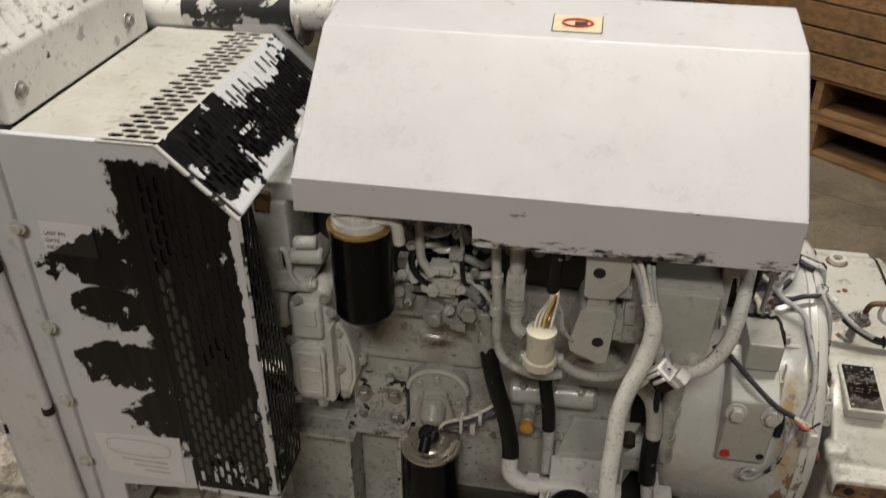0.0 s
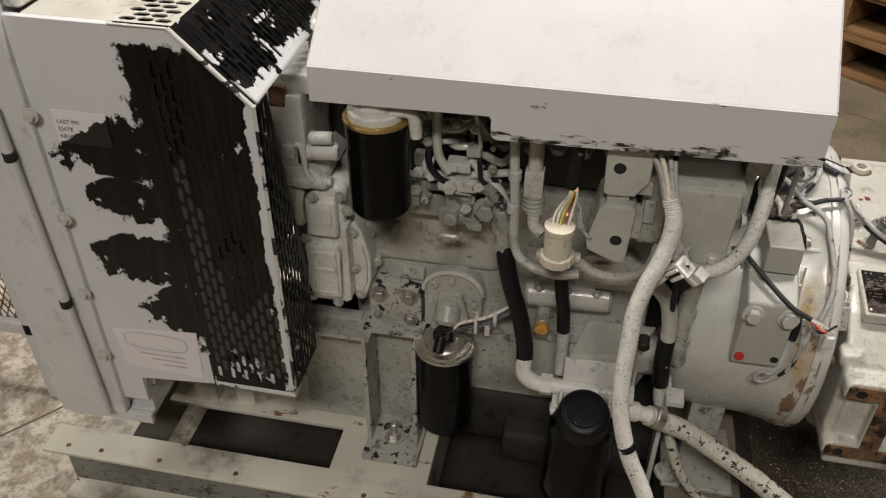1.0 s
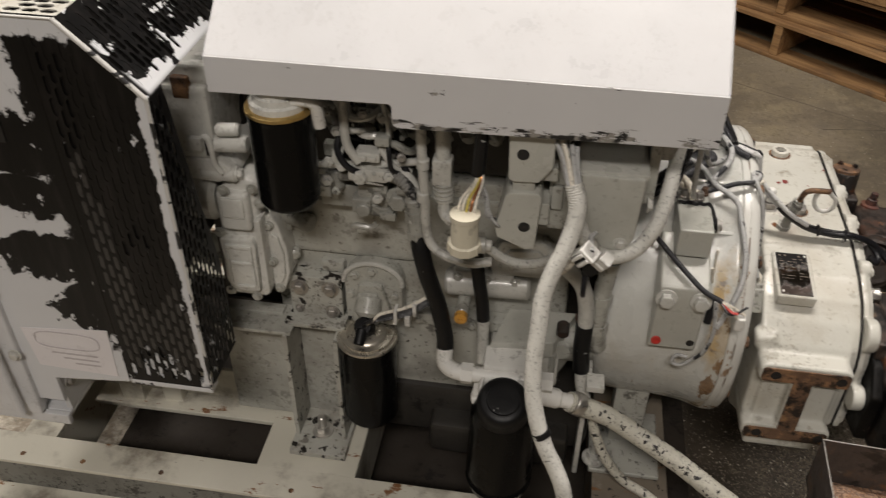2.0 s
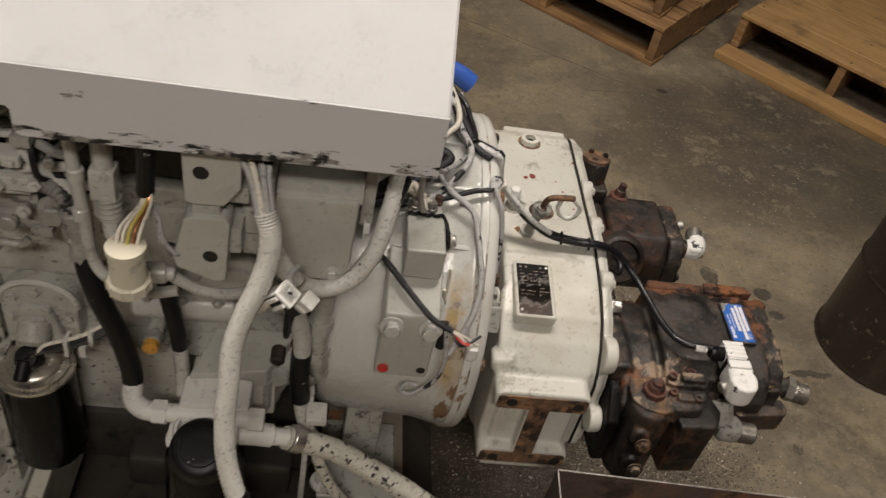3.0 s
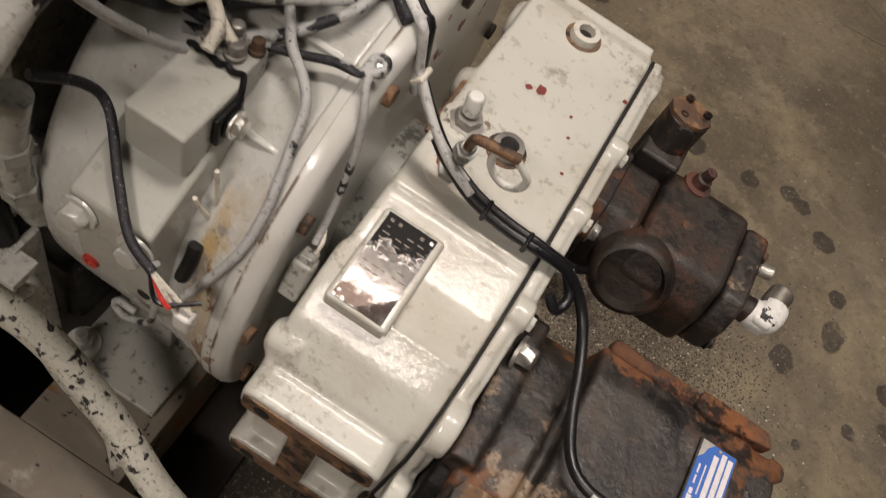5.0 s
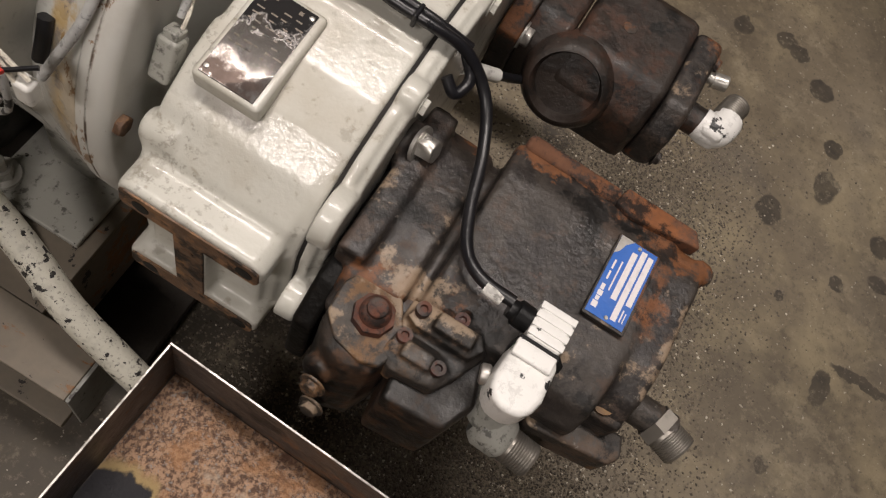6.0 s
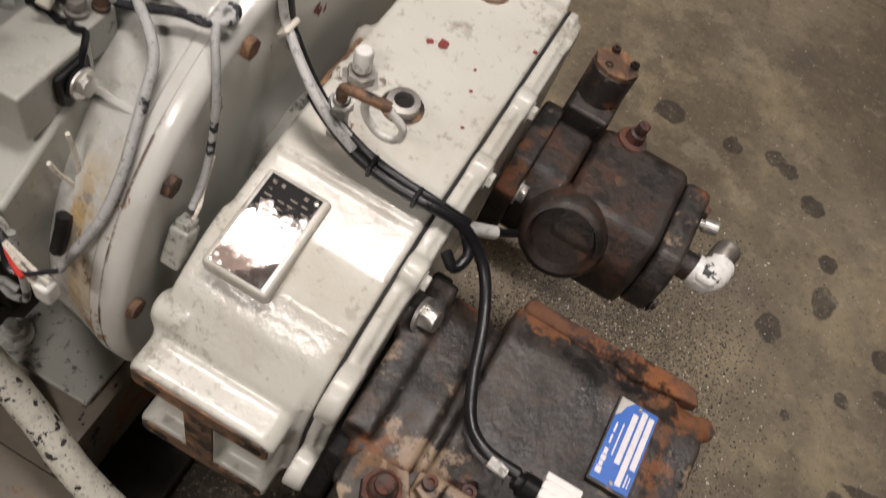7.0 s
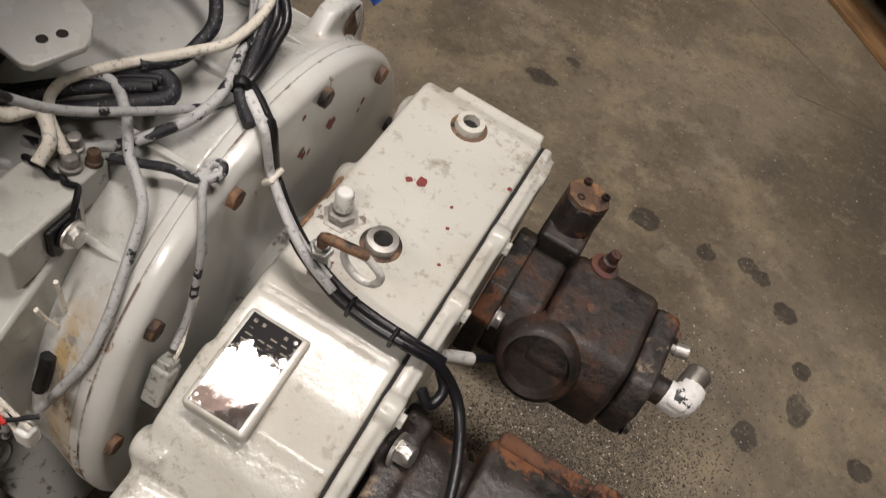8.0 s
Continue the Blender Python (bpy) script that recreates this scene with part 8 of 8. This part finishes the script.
LOOM = [(0.182, -0.007, 1.078), (0.191, -0.018, 1.053), (0.190, -0.03, 1.02), (0.179, -0.045, 0.98), (0.166, -0.056, 0.947), (0.154, -0.072, 0.899), (0.152, -0.09, 0.847), (0.15, -0.107, 0.793), (0.154, -0.125, 0.739), (0.166, -0.141, 0.69), (0.183, -0.155, 0.646), (0.202, -0.166, 0.612), (0.219, -0.178, 0.577), (0.231, -0.184, 0.527)]
LOOM_TAPE = ((0.172, -0.146, 0.674), (0.178, -0.149, 0.664))
h = hose("wiring_loom", LOOM, 0.0135, M_HOSE,
         "white-painted corrugated wiring loom hanging in front of the engine", "wiring loom", ribs=0.0011, sub=14)
for k in range(9):
    bm = B()
    dx, dy = 0.013 * math.cos(k * 0.7 + 0.4), 0.013 * math.sin(k * 0.7 + 0.4)
    sweep(bm, [(0.15 + dx * 2.6, 0.055 + dy, 1.175), (0.157 + dx * 2.0, 0.042 + dy, 1.145), (0.170 + dx, 0.02 + dy, 1.115), (LOOM[0][0] + dx * 0.7, LOOM[0][1] + dy * 0.7, LOOM[0][2])], 0.0042, 8)
    part("loom_wire", bm, M_WIRE_GREY if k % 3 else M_WIRE_WHITE, h)
bm = B()
rod(bm, LOOM_TAPE[0], LOOM_TAPE[1], 0.0155, 0.001)
part("tape_band", bm, M_RUBBER, h)

h = hose("wiring_loom", [(0.195, 0.005, 1.0), (0.212, 0.012, 0.962), (0.235, 0.024, 0.928), (0.266, 0.036, 0.915), (0.300, 0.048, 0.928), (0.325, 0.062, 0.97), (0.338, 0.09, 1.02), (0.348, 0.13, 1.07), (0.352, 0.16, 1.12)], 0.0122, M_HOSE,
         "white-painted wiring loom looping beside the cover box", "wiring loom", ribs=0.0006, sub=14)
bm = B()
rod(bm, (0.222, 0.018, 0.945), (0.226, 0.020, 0.939), 0.0142, 0.001)
part("cable_tie", bm, M_STEEL, h)
for k in range(7):
    bm = B()
    a = k * 0.9
    sweep(bm, [(0.328, 0.07, 0.985), (0.342 + 0.008 * math.cos(a), 0.10 + 0.008 * math.sin(a), 1.03), (0.352 + 0.014 * math.cos(a), 0.14 + 0.01 * math.sin(a), 1.08), (0.345 + 0.02 * math.cos(a), 0.19, 1.15)], 0.0048, 8)
    part("loom_wire", bm, M_WIRE_GREY if k % 2 else M_CABLE, h)

hose("suction_hose", [(0.225, 0.042, 0.548), (0.26, 0.05, 0.528), (0.31, 0.055, 0.502), (0.37, 0.050, 0.465), (0.45, 0.030, 0.425), (0.517, 0.008, 0.388), (0.58, -0.002, 0.345), (0.64, -0.008, 0.29), (0.70, -0.01, 0.21), (0.75, -0.01, 0.11), (0.78, -0.01, 0.015)], 0.020, M_HOSE_FLAKED,
     "cream-painted hose with flaking black cracks", ends=[((0.175, 0.032, 0.567), (0.205, 0.037, 0.557), 0.0195, M_WHITE), ((0.20, 0.036, 0.558), (0.235, 0.044, 0.545), 0.015, M_WHITE), ((0.232, 0.043, 0.547), (0.252, 0.047, 0.535), 0.0235, M_STEEL)])
hose("drain_hose", [(0.272, 0.085, 0.50), (0.285, 0.075, 0.44), (0.315, 0.065, 0.37), (0.36, 0.06, 0.31), (0.41, 0.05, 0.285), (0.45, 0.02, 0.28)], 0.0105, M_HOSE_FLAKED, "thin flaking white drain hose")

M_WIRE_LIGHT = hose_skin("light_painted_wire", (0.60, 0.595, 0.58), (0.012, 0.012, 0.015), 0.66, 20)
# sensor cable from under the hood over the gearbox to the solenoid
h = hose("sensor_cable", [(0.588, 0.344, 0.856), (0.605, 0.340, 0.843), (0.640, 0.334, 0.824), (0.668, 0.331, 0.817), (0.700, 0.330, 0.813), (0.735, 0.331, 0.812), (0.775, 0.340, 0.795), (0.812, 0.328, 0.765), (0.838, 0.285, 0.748), (0.856, 0.23, 0.742), (0.875, 0.19, 0.742), (0.90, 0.173, 0.744), (0.935, 0.170, 0.745)], 0.0062, M_CABLE,
         "black sensor cable running over the gearbox to the pump", "cable", seg=10)
for dx, dy, mt, end in ((0.006, -0.004, M_WIRE_LIGHT, 8), (-0.005, 0.006, M_WIRE_LIGHT, 8), (0.0, 0.010, M_CABLE, 12)):
    pts = [(0.32, 0.54, 1.10), (0.40, 0.52, 1.01), (0.45, 0.462, 0.956), (0.478, 0.404, 0.944), (0.510, 0.380, 0.934), (0.543, 0.363, 0.896), (0.575, 0.348, 0.867), (0.605, 0.340, 0.843), (0.640, 0.335, 0.825), (0.668, 0.332, 0.818), (0.700, 0.331, 0.814), (0.735, 0.331, 0.812), (0.775, 0.340, 0.795)][:end + 1]
    bm = B()
    raised = [Vector((x + dx, y + dy, z + (0.003 if mt is M_WIRE_LIGHT else -0.003))) for x, y, z in smooth_line(pts, 4)]
    sweep(bm, [Vector(clear_of_bell(q - SEAT, 0.009)) + SEAT for q in raised], 0.0048, 10, 2)
    part("strand", bm, mt, h)
for p0 in ((0.668, 0.332, 0.818), (0.478, 0.406, 0.946), (0.72, 0.331, 0.812)):
    bm = B()
    box(bm, (-0.0025, -0.0095, -0.008), (0.0025, 0.0095, 0.0095), 0.002, Matrix.Translation(p0))
    part("cable_tie", bm, M_CABLE, h)
bm = B()
sweep(bm, [(0.905, 0.167, 0.745), (0.914, 0.166, 0.745), (0.924, 0.166, 0.744)], 0.0062, 10)
part("boot", bm, M_WHITE, h)
bm = B()
box(bm, (-0.003, -0.011, -0.007), (0.003, 0.011, 0.009), 0.002, Matrix.Translation((0.545, 0.363, 0.897)) @ Matrix.Rotation(radians(40), 4, "Y"))
part("cable_tie", bm, M_WIRE_WHITE, h, "white cable tie")
bm = B()
sweep(bm, [(0.775, 0.342, 0.79), (0.79, 0.33, 0.775), (0.785, 0.31, 0.77), (0.77, 0.315, 0.78)], 0.006, 8)
part("slack_end", bm, M_CABLE, h)

# loose wires on top of the bell housing
hose("cream_wire", [(0.32, 0.53, 1.10), (0.40, 0.53, 1.03), (0.449, 0.485, 0.975), (0.458, 0.412, 0.967), (0.435, 0.369, 0.964), (0.40, 0.327, 0.957), (0.373, 0.293, 0.948), (0.368, 0.272, 0.940), (0.377, 0.257, 0.932), (0.395, 0.246, 0.926), (0.414, 0.237, 0.923)], 0.0052, M_WIRE_WHITE, "cream-coloured wire looping onto the terminal box", "wire", seg=10)
hose("grey_wire", [(0.355, 0.275, 0.925), (0.382, 0.307, 0.945), (0.404, 0.310, 0.946), (0.426, 0.296, 0.937), (0.449, 0.271, 0.922), (0.472, 0.255, 0.915), (0.488, 0.239, 0.905), (0.495, 0.217, 0.886), (0.502, 0.190, 0.862), (0.507, 0.165, 0.838), (0.504, 0.138, 0.80), (0.490, 0.117, 0.762), (0.473, 0.104, 0.722)], 0.0050, M_WIRE_GREY, "grey braided wire draped over the bell housing", "wire", seg=10)
hose("grey_wire", [(0.324, 0.252, 0.905), (0.359, 0.254, 0.906), (0.399, 0.257, 0.906), (0.444, 0.269, 0.912), (0.485, 0.279, 0.924), (0.512, 0.281, 0.929), (0.527, 0.293, 0.934), (0.524, 0.302, 0.937), (0.515, 0.298, 0.936), (0.514, 0.281, 0.930)], 0.0045, M_WIRE_MIX, "grey and black wire along the bell flange", "wire", seg=10)
h = hose("grey_wire", [(0.517, 0.292, 0.934), (0.522, 0.276, 0.926), (0.533, 0.262, 0.905), (0.541, 0.250, 0.865), (0.544, 0.232, 0.80), (0.547, 0.205, 0.768)], 0.004, M_WIRE_GREY, "grey sensor lead with white plug at the flange", "wire", seg=10)
bm = B()
box(bm, (-0.011, -0.012, -0.024), (0.011, 0.012, 0.024), 0.004, pose(0.549, 0.182, 0.735, -25, 0, 0))
box(bm, (-0.008, -0.009, 0.022), (0.008, 0.009, 0.032), 0.002, pose(0.549, 0.182, 0.735, -25, 0, 0))
part("plug", bm, M_ENGINE_DIRTY, h, "grey plastic plug")
bm = B()
sweep(bm, [(0.541, 0.248, 0.80), (0.546, 0.225, 0.775), (0.553, 0.208, 0.772), (0.552, 0.196, 0.756)], 0.0022, 6)
part("thin_lead", bm, M_WIRE_WHITE, h)
M_SLEEVE = hose_skin("black_braided_sleeve", (0.018, 0.018, 0.022), (0.20, 0.20, 0.22), 0.62, 320)
h = hose("black_wire_bundle", [(0.30, 0.222, 0.915), (0.332, 0.243, 0.908), (0.363, 0.266, 0.918), (0.394, 0.287, 0.927), (0.424, 0.312, 0.936), (0.443, 0.330, 0.941), (0.438, 0.343, 0.944), (0.422, 0.345, 0.946), (0.397, 0.330, 0.944), (0.377, 0.308, 0.938), (0.355, 0.276, 0.928), (0.32, 0.25, 0.925)], 0.0085, M_SLEEVE, "black braided wire bundle folded back on itself", "wire bundle", seg=12)
for k in range(3):
    bm = B()
    d = 0.006 * (k - 1)
    sweep(bm, [(0.325, 0.246 + d, 0.926), (0.362, 0.282 + d, 0.935), (0.394, 0.309 + d, 0.942), (0.412, 0.322 + d, 0.946), (0.43, 0.334 + d, 0.948)], 0.0058, 10)
    part("strand", bm, M_SLEEVE if k != 1 else M_CABLE, h)
hose("grey_wire", [(0.32, 0.52, 1.09), (0.41, 0.52, 1.01), (0.452, 0.46, 0.965), (0.465, 0.408, 0.953), (0.479, 0.362, 0.949), (0.475, 0.330, 0.942), (0.460, 0.308, 0.931), (0.432, 0.277, 0.916), (0.397, 0.253, 0.905), (0.36, 0.24, 0.90)], 0.0055, M_WIRE_MIX, "grey and black wire looping over the bell housing", "wire", seg=10)
hose("grey_wire", [(0.355, 0.205, 0.975), (0.368, 0.222, 0.955), (0.380, 0.245, 0.95), (0.398, 0.235, 0.935), (0.402, 0.215, 0.925)], 0.0062, M_WIRE_WHITE, "dirty white wire looped onto a terminal", "wire", seg=10)
h = hose("black_cable", [(0.32, 0.50, 1.09), (0.40, 0.505, 1.02), (0.448, 0.475, 0.972), (0.466, 0.440, 0.956), (0.477, 0.410, 0.950), (0.486, 0.380, 0.944), (0.500, 0.366, 0.938), (0.515, 0.356, 0.925)], 0.0062, M_SLEEVE, "black braided cables tied together above the bell housing", "cable", seg=10)
for k in range(2):
    bm = B()
    sweep(bm, [(0.32, 0.49 + 0.02 * k, 1.08), (0.40, 0.50 + 0.012 * k, 1.01), (0.455 + 0.012 * k, 0.48, 0.966), (0.472 + 0.01 * k, 0.44, 0.953), (0.483 + 0.006 * k, 0.40, 0.949), (0.487, 0.378, 0.944)], 0.005, 8)
    part("strand", bm, M_CABLE, h)
bm = B()
rod(bm, (0.482, 0.388, 0.946), (0.486, 0.378, 0.944), 0.0115, 0.002)
part("cable_tie", bm, M_RUBBER, h)
hose("black_cable", [(0.31, 0.47, 1.08), (0.385, 0.46, 1.0), (0.425, 0.425, 0.966), (0.432, 0.39, 0.958), (0.428, 0.362, 0.955), (0.41, 0.335, 0.957)], 0.0068, M_SLEEVE, "black cable coming out under the hood", "cable", seg=10)
h = hose("hood_wire", [(0.365, 0.06, 1.16), (0.372, 0.08, 1.10), (0.38, 0.12, 1.03), (0.392, 0.17, 0.965), (0.398, 0.19, 0.945)], 0.0045, M_WIRE_GREY, "grey wire from the hood to the terminal box", "wire", seg=8)
h = hose("hood_wire", [(0.37, 0.10, 1.15), (0.39, 0.15, 1.08), (0.415, 0.22, 1.0), (0.44, 0.29, 0.955), (0.47, 0.36, 0.915), (0.50, 0.385, 0.87), (0.54, 0.378, 0.832)], 0.0042, M_WIRE_GREY, "grey wire running from the hood to the gearbox", "wire", seg=8)


h = hose("bare_wire_pair", [(0.458, 0.150, 0.71), (0.461, 0.157, 0.735), (0.460, 0.160, 0.752)], 0.0075, M_CABLE, "black sheath with two bare white wires", "wire", seg=8)
for pts in ([(0.460, 0.160, 0.75), (0.460, 0.163, 0.775), (0.457, 0.166, 0.82), (0.455, 0.165, 0.853)], [(0.460, 0.159, 0.75), (0.458, 0.156, 0.785), (0.452, 0.148, 0.81), (0.449, 0.144, 0.828)]):
    bm = B()
    sweep(bm, pts, 0.0024, 6)
    part("white_core", bm, M_WIRE_WHITE, h)
h = hose("switch_lead", [(0.315, 0.11, 0.915), (0.335, 0.145, 0.888), (0.355, 0.150, 0.866), (0.395, 0.112, 0.842), (0.430, 0.082, 0.824), (0.462, 0.072, 0.812)], 0.0048, M_SLEEVE, "black braided switch lead with frayed white ends", "wire", seg=8)
for k, (mt, e) in enumerate(((M_WIRE_WHITE, (0.505, 0.068, 0.79)), (M_WIRE_WHITE, (0.50, 0.062, 0.775)), (M_RED, (0.49, 0.058, 0.80)), (M_CABLE, (0.508, 0.078, 0.80)))):
    bm = B()
    sweep(bm, [(0.458, 0.073, 0.813), (0.478, 0.07 - 0.004 * k, 0.806 - 0.003 * k), e], 0.0024, 6)
    part("loose_end", bm, mt, h)
bm = B()
box(bm, (0.490, 0.060, 0.758), (0.508, 0.076, 0.786), 0.004)
part("white_plug", bm, M_WHITE, h)
hose("cable_eyelet", [(0.455, 0.085, 0.80), (0.462, 0.075, 0.74), (0.455, 0.075, 0.69), (0.435, 0.08, 0.655), (0.418, 0.082, 0.64), (0.405, 0.085, 0.645), (0.412, 0.085, 0.662), (0.43, 0.085, 0.66)], 0.0038, M_WIRE_GREY, "dirty grey lead with a loop end", "wire", seg=8)

for h in HUNG:
    settle(h)


def capped_fitting():
    t = thing("capped_fitting", (0.30, 0.66, 0.96), "hydraulic fitting with a blue plastic cap behind the hood", "fitting")
    bm = B()
    rod(bm, (0.24, 0.60, 0.975), (0.435, 0.652, 0.94), 0.022, 0.003)
    lathe(bm, (0.39, 0.64, 0.948), (1, 0.2, -0.2), [(0, 0.028), (0.022, 0.028)], 6)
    part("body", bm, M_STEEL, t)
    bm = B()
    rod(bm, (0.420, 0.648, 0.934), (0.428, 0.649, 0.932), 0.0245, 0.001)
    part("yellow_ring", bm, M_WIRE_YELLOW, t)
    bm = B()
    sweep(bm, [(0.430, 0.650, 0.931), (0.452, 0.650, 0.925), (0.480, 0.648, 0.914), (0.504, 0.645, 0.900)], 0.0200, 18)
    part("blue_cap", bm, M_BLUE, t, "blue plastic cap")
    bm = B()
    rod(bm, (0.440, 0.650, 0.9285), (0.449, 0.650, 0.926), 0.0218, 0.001, 24)
    box(bm, (0.440, 0.643, 0.946), (0.452, 0.658, 0.956), 0.002)
    part("hose_clamp", bm, M_STEEL, t, "worm-drive steel clamp")
    settle(t)


capped_fitting()
